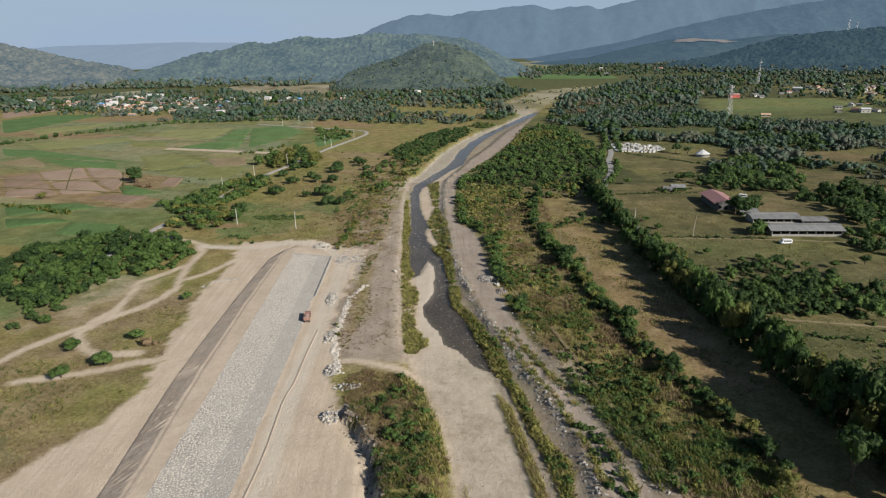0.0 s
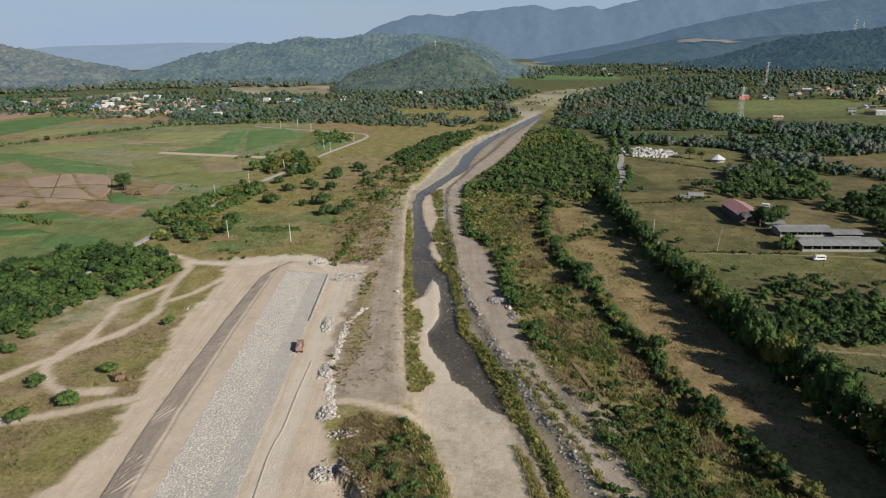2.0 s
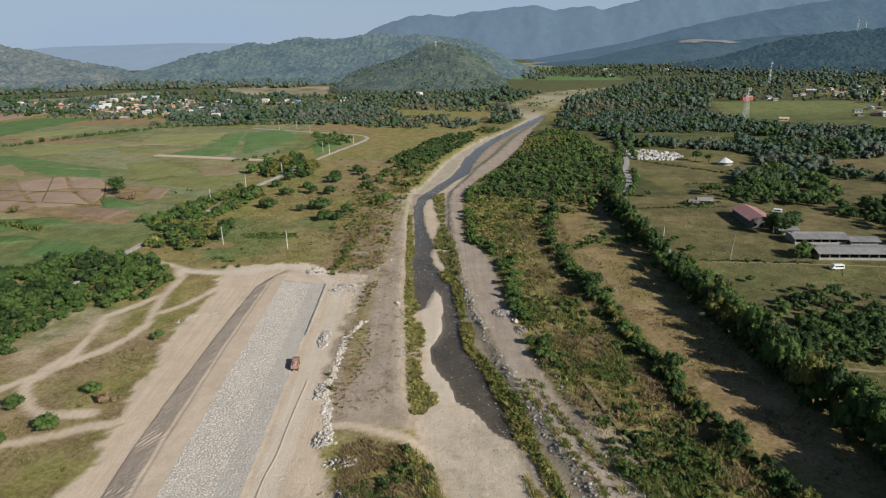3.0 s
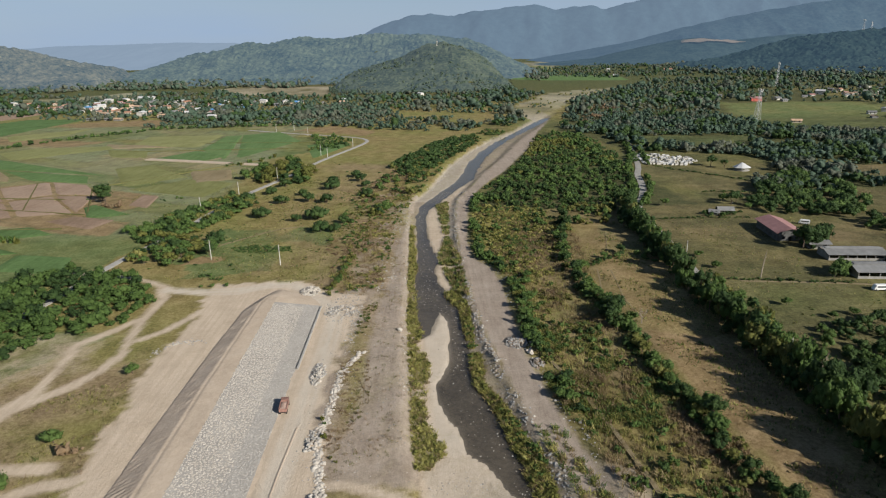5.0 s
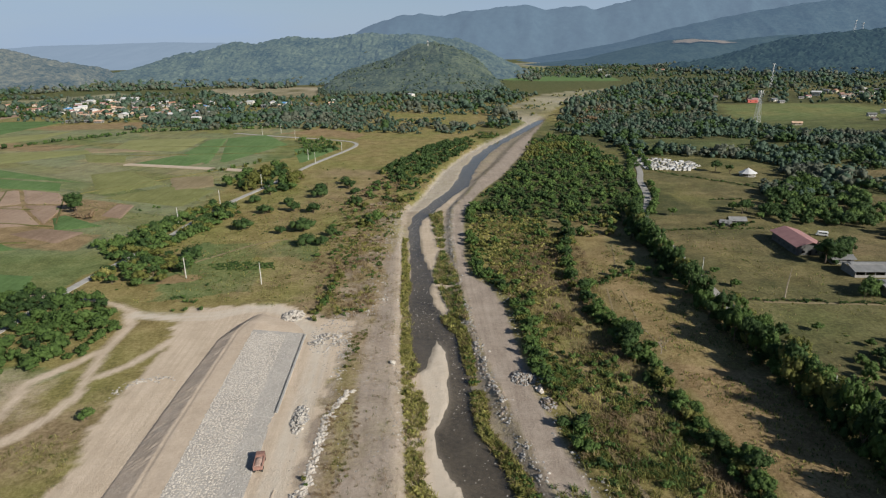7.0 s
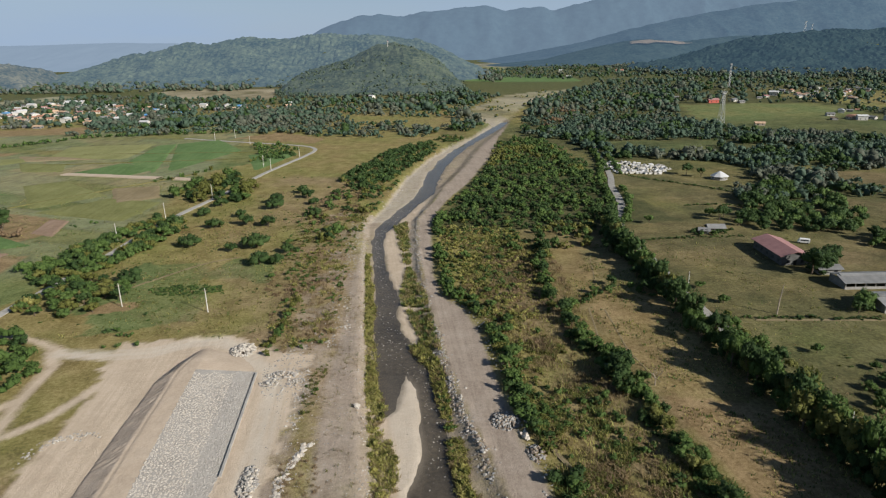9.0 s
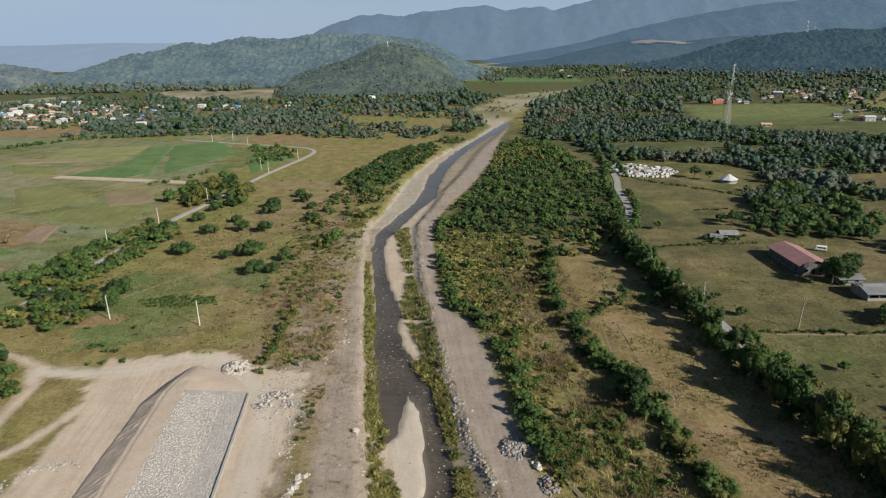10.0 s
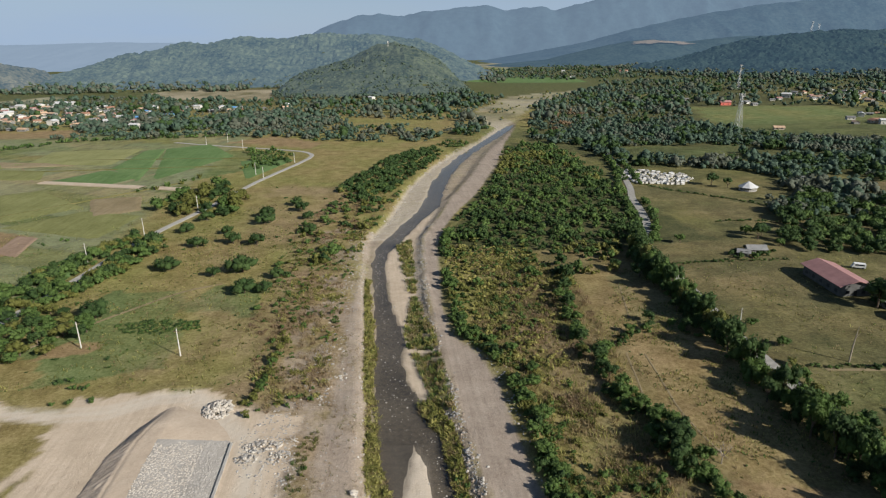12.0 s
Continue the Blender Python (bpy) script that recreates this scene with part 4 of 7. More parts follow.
# canopy of the distant wooded slopes, laid over the hills; materials glow as haze
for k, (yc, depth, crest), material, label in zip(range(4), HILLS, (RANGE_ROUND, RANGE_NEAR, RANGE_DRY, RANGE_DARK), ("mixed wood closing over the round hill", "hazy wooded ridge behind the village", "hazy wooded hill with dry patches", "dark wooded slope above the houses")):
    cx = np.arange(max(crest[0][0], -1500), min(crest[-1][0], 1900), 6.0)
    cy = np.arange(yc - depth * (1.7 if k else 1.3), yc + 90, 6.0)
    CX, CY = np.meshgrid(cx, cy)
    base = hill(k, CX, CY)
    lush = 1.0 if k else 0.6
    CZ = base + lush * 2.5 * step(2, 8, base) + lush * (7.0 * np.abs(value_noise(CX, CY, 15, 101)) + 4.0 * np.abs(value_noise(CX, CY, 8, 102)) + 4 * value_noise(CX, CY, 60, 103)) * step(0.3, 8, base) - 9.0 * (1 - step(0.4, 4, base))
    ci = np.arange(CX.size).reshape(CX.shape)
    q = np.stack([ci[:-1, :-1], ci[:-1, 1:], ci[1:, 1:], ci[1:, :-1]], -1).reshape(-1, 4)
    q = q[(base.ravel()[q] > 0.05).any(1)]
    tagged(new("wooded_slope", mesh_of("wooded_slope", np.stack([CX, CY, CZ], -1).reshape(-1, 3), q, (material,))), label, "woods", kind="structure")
qx, qy = np.meshgrid(np.linspace(1000, 1340, 170), np.linspace(2560, 2660, 44))
sx, sz = zip(*RANGES[3][5])
up = step(2350, 2700, qy) ** 0.8
qz = np.interp(qx, sx, sz) * up + 3 + 1.2 * fbm(qx, qy, 60, 105)
qi = np.arange(qx.size).reshape(qx.shape)
q = np.stack([qi[:-1, :-1], qi[:-1, 1:], qi[1:, 1:], qi[1:, :-1]], -1).reshape(-1, 4)
cut = fbm(qx * 0.5, qy * 2, 34, 106, 4) + 0.9 * (1 - np.abs(qy - 2612) / 38) - 1.0 * (np.abs(qx - 1150) / 165) ** 2
keep = cut.ravel()[q].mean(1) > 0.32
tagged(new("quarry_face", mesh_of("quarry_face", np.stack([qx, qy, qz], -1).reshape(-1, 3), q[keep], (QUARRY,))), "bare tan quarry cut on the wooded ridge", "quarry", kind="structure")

# ---- plants: shapes ----
def ico(level):
    bm = bmesh.new()
    bmesh.ops.create_icosphere(bm, subdivisions=level, radius=1)
    v = np.array([p.co[:] for p in bm.verts])
    f = np.array([[p.index for p in q.verts] for q in bm.faces])
    bm.free()
    return v, f


ICO = {k: ico(k) for k in (1, 2)}


def unit(a):
    return a / np.maximum(np.linalg.norm(a, axis=-1, keepdims=True), 1e-9)


def leaf_quads(r, at, out, size, tilt=0.55, slim=0.6):
    """Small folded leaf sprays at the points, facing roughly out; two triangles each."""
    n = len(at)
    nor = unit(out + tilt * r.normal(size=(n, 3)))
    a = unit(np.cross(nor, r.normal(size=(n, 3))))
    b = np.cross(nor, a)
    s = size * r.uniform(0.6, 1.35, (n, 1))
    v = np.stack([at - a * s, at - b * s * slim, at + a * s + nor * s * 0.25, at + b * s * slim], 1).reshape(-1, 3)
    k = 4 * np.arange(n)[:, None]
    return v, np.concatenate([k + [0, 1, 2], k + [0, 2, 3]], 1).reshape(-1, 3)


def crown_shape(seed, lobes, leaves, size, level=2, width=0.62, tall=0.8, core=0.8, lump=1.0):
    """A crown of several lobes: rough dark hearts and many leaf sprays round them. Radius about 1, from z 0 up."""
    r = np.random.default_rng(seed)
    iv, jf = ICO[level]
    vs, fs, n = [], [], 0
    cs = []
    for i in range(lobes):
        a, d = 2.4 * i + r.uniform(0, 1.2), (0.0 if i == 0 else r.uniform(0.35, 1.0) * width)
        rad = r.uniform(0.33, 0.55) * (1.25 if i == 0 else 1.0) * lump
        cs.append((np.array([d * math.cos(a), d * math.sin(a), tall * (0.95 if i == 0 else r.uniform(0.42, 0.95))]), rad))
    for c, rad in cs:
        wob = 1 + 0.22 * np.sin(iv @ r.normal(size=3) * 4 + r.uniform(0, 6)) + 0.12 * r.normal(size=len(iv))
        vs.append(c + iv * (rad * core * wob)[:, None] * np.array([1, 1, 0.85]))
        fs.append(jf + n)
        n += len(iv)
    share = np.array([q[1] ** 2 for q in cs])
    pick = r.choice(lobes, leaves, p=share / share.sum())
    d = unit(r.normal(size=(leaves, 3)) + [0, 0, 0.35])
    c, rad = np.array([q[0] for q in cs])[pick], np.array([q[1] for q in cs])[pick]
    at = c + d * (rad * r.uniform(0.84, 1.2, leaves))[:, None] * np.array([1, 1, 0.88])
    v, f = leaf_quads(r, at, d, size)
    return np.concatenate(vs + [v]), np.concatenate(fs + [f + n])


def tuft_shape(seed, blades, wide, lean, spread_=0.3):
    """A clump of long grass, one metre high."""
    r = np.random.default_rng(seed)
    a = r.uniform(0, 2 * math.pi, blades)
    d = np.stack([np.cos(a), np.sin(a), np.zeros(blades)], -1)
    s = np.stack([-d[:, 1], d[:, 0], d[:, 2]], -1) * wide
    foot = np.stack([r.uniform(-1, 1, blades), r.uniform(-1, 1, blades), np.zeros(blades)], -1) * spread_
    up = np.array([0, 0, 1.0])
    h = r.uniform(0.6, 1.1, (blades, 1))
    mid, tip = foot + d * lean * 0.35 * h + up * h * 0.62, foot + d * lean * h + up * h * r.uniform(0.75, 1.0, (blades, 1))
    v = np.stack([foot - s, foot + s, mid + s, mid - s, tip], 1).reshape(-1, 3)
    k = 5 * np.arange(blades)[:, None]
    return v, np.concatenate([k + [0, 1, 2], k + [0, 2, 3], k + [3, 2, 4]], 1).reshape(-1, 3)


def rock_shape(seed):
    r = np.random.default_rng(seed)
    v, f = ICO[1]
    v = v * r.uniform(0.55, 1.35, (len(v), 1)) * np.array([1, r.uniform(0.6, 0.95), r.uniform(0.5, 0.8)])
    return v, f


def strew(name, shapes, xy, size, mats, label, category, tall=1.0, sink=0.05, z=None, kind="stuff", parent=None, patch=0):
    """One mesh of many copies of the shapes, turned and scaled, standing on the ground at xy; patch: the materials lie in patches of that size."""
    xy, size = np.asarray(xy, float), np.asarray(size, float)
    z = height(xy[:, 0], xy[:, 1]) if z is None else z
    pick = rng.integers(0, len(shapes), len(xy))
    turn = rng.uniform(0, 2 * math.pi, len(xy))
    slot = rng.integers(0, len(mats), len(xy))
    if patch:
        k = 0.5 + 0.75 * fbm(xy[:, 0], xy[:, 1], patch, 201, 3) + 0.13 * rng.normal(size=len(xy))
        slot = np.clip((k * len(mats)).astype(int), 0, len(mats) - 1)
    vs, fs, ms, n = [], [], [], 0
    for k, (v, f) in enumerate(shapes):
        w = np.nonzero(pick == k)[0]
        if not len(w):
            continue
        c, s, sz = np.cos(turn[w])[:, None], np.sin(turn[w])[:, None], size[w][:, None]
        hz = (tall if np.isscalar(tall) else np.asarray(tall)[w][:, None]) * rng.uniform(0.72, 1.32, (len(w), 1))
        x = (v[:, 0] * c - v[:, 1] * s) * sz + xy[w, 0][:, None]
        y = (v[:, 0] * s + v[:, 1] * c) * sz + xy[w, 1][:, None]
        q = v[:, 2] * sz * hz + (z[w] - sink * size[w])[:, None]
        vs.append(np.stack([x, y, q], -1).reshape(-1, 3))
        fs.append((f[None] + (n + np.arange(len(w)) * len(v))[:, None, None]).reshape(-1, 3))
        ms.append(np.repeat(slot[w], len(f)))
        n += len(w) * len(v)
    ob = new(name, mesh_of(name, np.concatenate(vs), np.concatenate(fs), mats, mats[0] not in STONES, np.concatenate(ms)))
    ob.parent = parent
    return tagged(ob, label, category if parent is None else "", kind=kind)


def sown(poly, per, keep=None, gap=0.0):
    """Random places in a polygon, one for each so many square metres."""
    p = np.array(poly, float)
    lo, hi = p.min(0), p.max(0)
    n = int((hi - lo).prod() / per)
    q = rng.uniform(lo, hi, (n, 2))
    ok = inside(list(map(tuple, poly)), q[:, 0], q[:, 1])
    q = q[ok]
    if keep is not None:
        q = q[keep(q[:, 0], q[:, 1])]
    if gap:
        cells, out = {}, []
        for x, y in q:
            c = (int(x // gap), int(y // gap))
            if all((x - a) ** 2 + (y - b) ** 2 > gap * gap for i in (-1, 0, 1) for j in (-1, 0, 1) for a, b in cells.get((c[0] + i, c[1] + j), ())):
                cells.setdefault(c, []).append((x, y))
                out.append((x, y))
        q = np.array(out).reshape(-1, 2)
    return q


def along(line, gap, wide):
    """Random places along a broken line."""
    p = smooth_line(line, gap)
    return p + rng.normal(size=p.shape) * wide


# ---- single trees ----
def trunk_mesh(seed, tall, thick):
    r = random.Random(seed)
    bm = bmesh.new()
    p = Vector((0, 0, -0.15))
    for i in range(3):
        q = Vector((r.uniform(-0.05, 0.05), r.uniform(-0.05, 0.05), tall * (i + 1) / 3))
        beam(bm, p, q, thick * (1 - 0.25 * i), thick * (0.75 - 0.25 * i), 6)
        p = q
    for i in range(4):
        a = 1.6 * i + r.uniform(0, 0.8)
        beam(bm, (0, 0, tall * r.uniform(0.45, 0.8)), (0.5 * math.cos(a), 0.5 * math.sin(a), tall * 1.0 + r.uniform(0.2, 0.5)), thick * 0.45, thick * 0.15, 5)
    return bm_mesh("trunk", bm, BARK)


# per kind: lobes, leaves, leaf size, crown height, trunk height, material, label
TREE_KINDS = {
    "round": (12, 360, 0.082, 0.62, 0.32, LEAF_DARK, "dense dark green round-crowned shade tree on grass"),
    "tall": (13, 390, 0.082, 1.05, 0.55, LEAF_DARK, "tall dark green broadleaf tree in a hedge row"),
    "fresh": (12, 360, 0.084, 0.85, 0.4, LEAF_MID, "fresh green broadleaf tree with an uneven crown"),
    "pale": (11, 330, 0.085, 0.8, 0.45, LEAF_PALE, "pale olive thin-leaved tree"),
}
protos = {}
for i, (kind, (lobes, leaves, size, tall, stem, material, label)) in enumerate(TREE_KINDS.items()):
    for j in range(3):
        root = thing("tree", label, "tree", at=pose(0, -900 - 20 * i, 0))
        part("trunk", trunk_mesh(10 * i + j, stem + 0.25, 0.07), root)
        v, f = crown_shape(100 + 10 * i + j, lobes, leaves, size, 1, 0.72, tall, 0.84, 0.72)
        cr = mesh_of("crown", v + [0, 0, stem * 0.75], f, (material,), True)
        part("crown", cr, root)
        protos[kind, j] = [root, False]


def plant(kind, x, y, radius, group="", squash=1.0):
    j = rng.integers(0, 3)
    entry = protos[kind, int(j)]
    z = float(height(np.array([x]), np.array([y]))[0])
    m = pose(x, y, z, 0, 0, rng.uniform(0, 360)) @ Matrix.Diagonal((radius, radius, radius * squash, 1))
    if entry[1]:
        c = entry[0].scale
        ob = copy_thing(entry[0], m @ Matrix.Diagonal((1 / c[0], 1 / c[1], 1 / c[2], 1)))
    else:
        ob = entry[0]
        ob.matrix_basis = m
        entry[1] = True
        entry[0] = ob
    if group:
        ob["group"] = group
    return ob


# ---- trees by place ----
TREES_MEADOW = [(-87, 370, 4.6), (-83, 399, 4.2), (-57, 364, 5.0), (-68, 402, 4.0), (-57, 398, 4.4), (-67, 360, 3.0), (-42, 354, 3.2), (-52, 341, 4.2), (-44.5, 341, 3.6), (-97, 325, 5.0),
                (-59, 434, 4.6), (-43, 456, 4.0), (-103, 404, 4.4), (-90, 444, 4.0), (-95, 425, 3.8), (-60, 446, 4.2), (-38, 440, 3.4), (-35, 414, 3.6), (-74, 418, 3.0), (-48, 470, 3.6)]
for x, y, s in TREES_MEADOW:
    plant("round", x, y, s * rng.uniform(1.05, 1.25), "round trees on the meadow")
BUSHES_WORKS = [(-103, 169, 2.6), (-89, 159, 3.0), (-98, 153, 2.5), (-87, 175.5, 2.3), (-83, 207, 2.0), (-147, 215, 2.6), (-123, 189, 2.2)]
for x, y, s in BUSHES_WORKS:
    plant("fresh", x, y, 1.25 * s, "bushes beside the earthworks", 0.85)
GROVE = [(-150, 212), (-130, 197), (-127, 208), (-120, 228), (-98, 242), (-99, 262), (-114, 281), (-146, 294), (-170, 275), (-182, 245)]
CLOSE = [crown_shape(180 + i, 8, 170, 0.105, 1, 0.72, 0.85, 0.84, 0.72) for i in range(4)]
q = sown(GROVE, 6, None, 3.4)
strew("grove", CLOSE, q, rng.uniform(1.5, 2.3, len(q)) ** 1.9, (LEAF_MID, LEAF_DARK, LEAF_MID, LEAF_MID), "dense mixed green grove beside the dirt track", "grove", 0.85, patch=20)
q = np.array([(-136, 214), (-129, 193), (-124, 199), (-131, 186), (-127, 203), (-140, 208), (-147, 214), (-133, 198)])
strew("grove", CLOSE, q, rng.uniform(1.8, 3.4, len(q)), (LEAF_MID, LEAF_DARK), "loose trees at the edge of the grove", "grove", 0.9)
q = np.array([(-126, 303), (-124.5, 306), (-127, 308), (-123, 310), (-125, 313)])
strew("bamboo", CLOSE, q, rng.uniform(2.0, 3.2, len(q)), (LEAF_PALE, REED), "yellow-green bamboo clump by the lane", "bamboo", 1.0)
HEDGE_LEFT = [(-146, 345), (-136, 372), (-127, 400), (-116, 420), (-107, 418), (-97, 400), (-103, 372), (-111, 350), (-119, 330), (-130, 326)]
q = sown(HEDGE_LEFT, 3.5, lambda x, y: off_line(ROAD_LEFT, x, y) > 2.4, 2.6)
strew("lane_hedge", CLOSE, q, rng.uniform(1.6, 4.2, len(q)), (LEAF_DARK, LEAF_MID, LEAF_MID, LEAF_PALE), "tall green hedge along the lane", "hedge", 0.9)
LOW_LEFT = [(-128, 302), (-108, 293), (-99, 294), (-93, 309), (-96, 319), (-108, 330), (-121, 333)]
for x, y in sown(LOW_LEFT, 6, lambda x, y: off_line(ROAD_LEFT, x, y) > 3.6, 4.4):
    plant(("tall", "fresh", "pale")[rng.choice(3, p=[0.3, 0.45, 0.25])], x, y, rng.uniform(2.6, 3.8), "trees along the lane", 0.85)
q = sown([(-127, 475), (-118, 508), (-99, 529), (-79, 490), (-81, 452), (-103, 453)], 14, lambda x, y: off_line(ROAD_LEFT, x, y) > 4, 5.0)
strew("clump", CLOSE, q, rng.uniform(3.4, 6.2, len(q)), (LEAF_DARK, LEAF_MID, LEAF_PALE), "mixed tree clump by the lane bend", "clump", 0.95)
HEDGE_TOP = [(68, 348), (64, 330), (58, 308), (55, 290), (55.5, 266), (57, 250)]
HEDGE_LOW = [(61, 216), (60, 204), (61, 195), (62.5, 180), (63, 166), (65, 155), (68.5, 147), (69, 138), (71.5, 128), (75, 100)]
CROSS_HEDGE = [(58, 280), (67.6, 286), (75.3, 290), (86, 295.5), (93, 283)]
for line, low, high in ((HEDGE_TOP, 1.8, 3.2), (HEDGE_LOW, 1.7, 3.2)):
    for x, y in along(line, 5.0, 1.0):
        plant(("tall", "fresh", "pale")[rng.choice(3, p=[0.35, 0.4, 0.25])], x, y, rng.uniform(low, high), "hedge between scrub and meadow", rng.uniform(0.9, 1.2))
    q = along(line, 1.9, 1.2)
    strew("hedge", CLOSE, q, rng.uniform(1.0, 2.3, len(q)), (LEAF_DARK, LEAF_MID, LEAF_MID), "dense bushes between river terrace and meadow", "hedge", 1.0)
for x, y, s in [(57.5, 228, 3.4), (58.5, 232.5, 4.0), (61, 236, 3.8), (62, 241, 3.0), (59.5, 244, 2.8), (56.5, 238, 2.8), (58, 249, 3.0), (60.5, 224, 2.8), (64, 230, 2.6), (55, 257, 2.6), (61, 218, 2.2), (65, 171, 2.8), (66, 176, 3.2), (67, 181, 2.8), (63.5, 198, 2.4), (61.5, 203, 2.6), (60, 279, 2.8), (57, 274, 2.4)]:
    plant("tall" if s > 3 else "fresh", x, y, s, "large bushes beside the dry meadow", 1.05)
q = np.concatenate([along([(61, 214), (58, 227), (58.5, 236), (59, 247), (56, 259)], 1.4, 1.8), along([(64.5, 169), (66.5, 182)], 1.6, 1.0)])
strew("hedge", CLOSE, q, rng.uniform(1.4, 2.6, len(q)), (LEAF_DARK, LEAF_MID), "dense dark undergrowth of the large bushes", "hedge", 1.0)
q = along(CROSS_HEDGE, 1.7, 1.0)
q = q[value_noise(q[:, 0], q[:, 1], 7, 26) > -0.5]
strew("hedge", CLOSE, q, rng.uniform(0.8, 2.0, len(q)), (LEAF_DARK, LEAF_MID, LEAF_MID), "ragged hedge between two meadow plots", "hedge", 0.9)


def bare_tree(x, y, tall, seed):
    """A leafless grey tree that forks four times."""
    r = random.Random(seed)
    root = thing("dead_tree", "leafless grey tree with spreading bare branches", "dead tree", "bare trees", at=pose(x, y, float(height(np.array([x]), np.array([y]))[0])))
    stem, twigs = bmesh.new(), bmesh.new()
    tips = [(Vector((0, 0, -0.2)), Vector((0, 0, 1)), tall * 0.3, tall * 0.028)]
    for level in range(5):
        nxt = []
        for p, d, length, thick in tips:
            q = p + d * length
            beam(stem if level < 2 else twigs, p, q, thick, thick * 0.7, 5 if level < 2 else 3)
            for _ in range(3 if level < 3 else 2):
                side = Vector((r.uniform(-1, 1), r.uniform(-1, 1), r.uniform(-0.1, 0.7)))
                nxt.append((q, (d * 0.75 + side * 0.8).normalized(), length * r.uniform(0.6, 0.85), thick * 0.62))
        tips = nxt
    part("trunk", bm_mesh("trunk", stem, BLEACHED), root)
    part("twigs", bm_mesh("twigs", twigs, BLEACHED), root, "fan of thin bare twigs")


bare_tree(66.7, 228.5, 6.5, 4)
bare_tree(102.8, 194, 7.5, 9)
ROW_WEST = [(100, 95), (98, 120), (96, 150), (95, 180), (94.5, 205), (95, 250), (96.5, 285), (99, 310), (101.5, 345), (105, 365)]
for x, y in np.concatenate([along(ROW_WEST, 3.6, 0.9), along(ROW_WEST[:6], 4.4, 1.2) - [2.0, 0]]):
    plant(("tall", "fresh", "pale")[rng.choice(3, p=[0.4, 0.38, 0.22])], x - (0.4 if y > 225 else 0), y, rng.uniform(2.6, 4.7) * np.interp(y, [120, 150, 200], [1.32, 1.14, 0.95]), "tree row along the farm road", rng.uniform(1.55, 2.05) if y < 235 else 1.5)
for x, y in sown([(84, 84), (100, 84), (98, 132), (92, 128)], 18, None, 4.6):
    plant(("tall", "fresh")[rng.choice(2, p=[0.6, 0.4])], x, y, rng.uniform(3.6, 5.2), "tall trees at the road bend", 1.4)
q = np.concatenate([along(ROW_WEST, 3.0, 0.9) - [2.6, 0], along(ROW_WEST, 2.4, 0.6) - [0.3, 0]])
strew("row_undergrowth", CLOSE, q, rng.uniform(1.8, 3.3, len(q)), (LEAF_DARK, LEAF_DARK, LEAF_MID), "dark undergrowth beneath the roadside trees", "undergrowth", 1.4)
q = along([(113, 100), (108, 130), (107, 160), (106, 190), (105.5, 225), (106, 250), (107, 270)], 5.5, 1.2)
strew("hedge", CLOSE, q, rng.uniform(1.8, 3.2, len(q)), (LEAF_DARK, LEAF_MID, LEAF_PALE), "bushy trees on the far side of the farm road", "hedge", 0.95)
for x, y in sown([(100, 88), (97, 125), (106, 134), (122, 126), (125, 88)], 12, lambda x, y: off_line(ROAD_RIGHT, x, y) > 3.4, 4.5):
    plant(("fresh", "pale")[rng.choice(2, p=[0.6, 0.4])], x, y, rng.uniform(3.8, 5.4), "tall trees at the road bend", 1.45)
q = sown([(104, 184), (112, 178), (124, 177), (140, 172), (160, 180), (158, 196), (145, 206), (122, 205), (107, 198)], 7, lambda x, y: off_line(ROAD_RIGHT, x, y) > 4, 3.2)
strew("clump", CLOSE, q, rng.uniform(2.6, 4.4, len(q)), (LEAF_DARK, LEAF_DARK, LEAF_MID), "dense dark clump of trees in the farm field", "clump", 0.95)
q = sown([(112, 206), (148, 199), (158, 214), (142, 227), (120, 223)], 16, None, 4.4)
strew("clump", CLOSE, q, rng.uniform(2.2, 3.6, len(q)), (LEAF_DARK, LEAF_DARK, LEAF_MID), "dense dark clump of trees in the farm field", "clump", 0.95)
q = sown([(181, 232), (180, 250), (192, 262), (226, 260), (250, 300), (262, 330), (290, 330), (250, 260), (205, 225)], 34, None, 5.0)
strew("grove", CLOSE, q, rng.uniform(2.6, 4.2, len(q)), (LEAF_DARK, LEAF_DARK, LEAF_MID), "dark trees between the farm sheds", "grove", 0.95)
for x, y, s in [(119, 239, 2.2), (128, 228, 1.9), (136, 230, 2.0), (141, 225, 2.6), (149, 220, 2.2), (160, 219, 2.4), (173, 221, 2.6), (90, 290, 2.6), (93, 303, 3.2), (97, 316, 2.6),
                (88, 345, 2.8), (94, 335, 3.6), (81, 297, 2.6), (72, 291, 2.2), (111, 290, 2.2), (112, 276, 2.4)]:
    plant("fresh" if s < 2.5 else "tall", x, y, s, "small field trees", 0.9)
FARM = [(159, 297, 6.2), (154.5, 266, 4.6), (150, 262, 2.6), (168, 302, 4.6), (173, 306, 4.6), (164, 298, 3.4), (206, 274, 4.6), (210, 284, 4.0), (214, 296, 4.6), (219, 318, 5.0), (226, 330, 5.0), (232, 315, 4.6),
        (240, 335, 5.0), (246, 322, 4.6), (205, 262, 3.6), (200, 255, 3.0), (236, 298, 4.0), (228, 285, 4.0), (250, 345, 4.6), (212, 330, 4.0)]
for x, y, s in FARM:
    plant("tall" if rng.random() < 0.6 else "fresh", x, y, s, "trees round the farm sheds", 1.0)
FARM_GROVE = []
for x, y in sown([(172, 362), (182, 344), (212, 338), (232, 360), (245, 400), (246, 440), (230, 445), (214, 420), (196, 412)], 20, None, 4.6):
    FARM_GROVE.append((x, y))
strew("farm_grove", CLOSE, FARM_GROVE, rng.uniform(3.6, 5.6, len(FARM_GROVE)), (LEAF_DARK, LEAF_DARK, LEAF_MID), "dense dark grove behind the farm", "grove", 0.95)

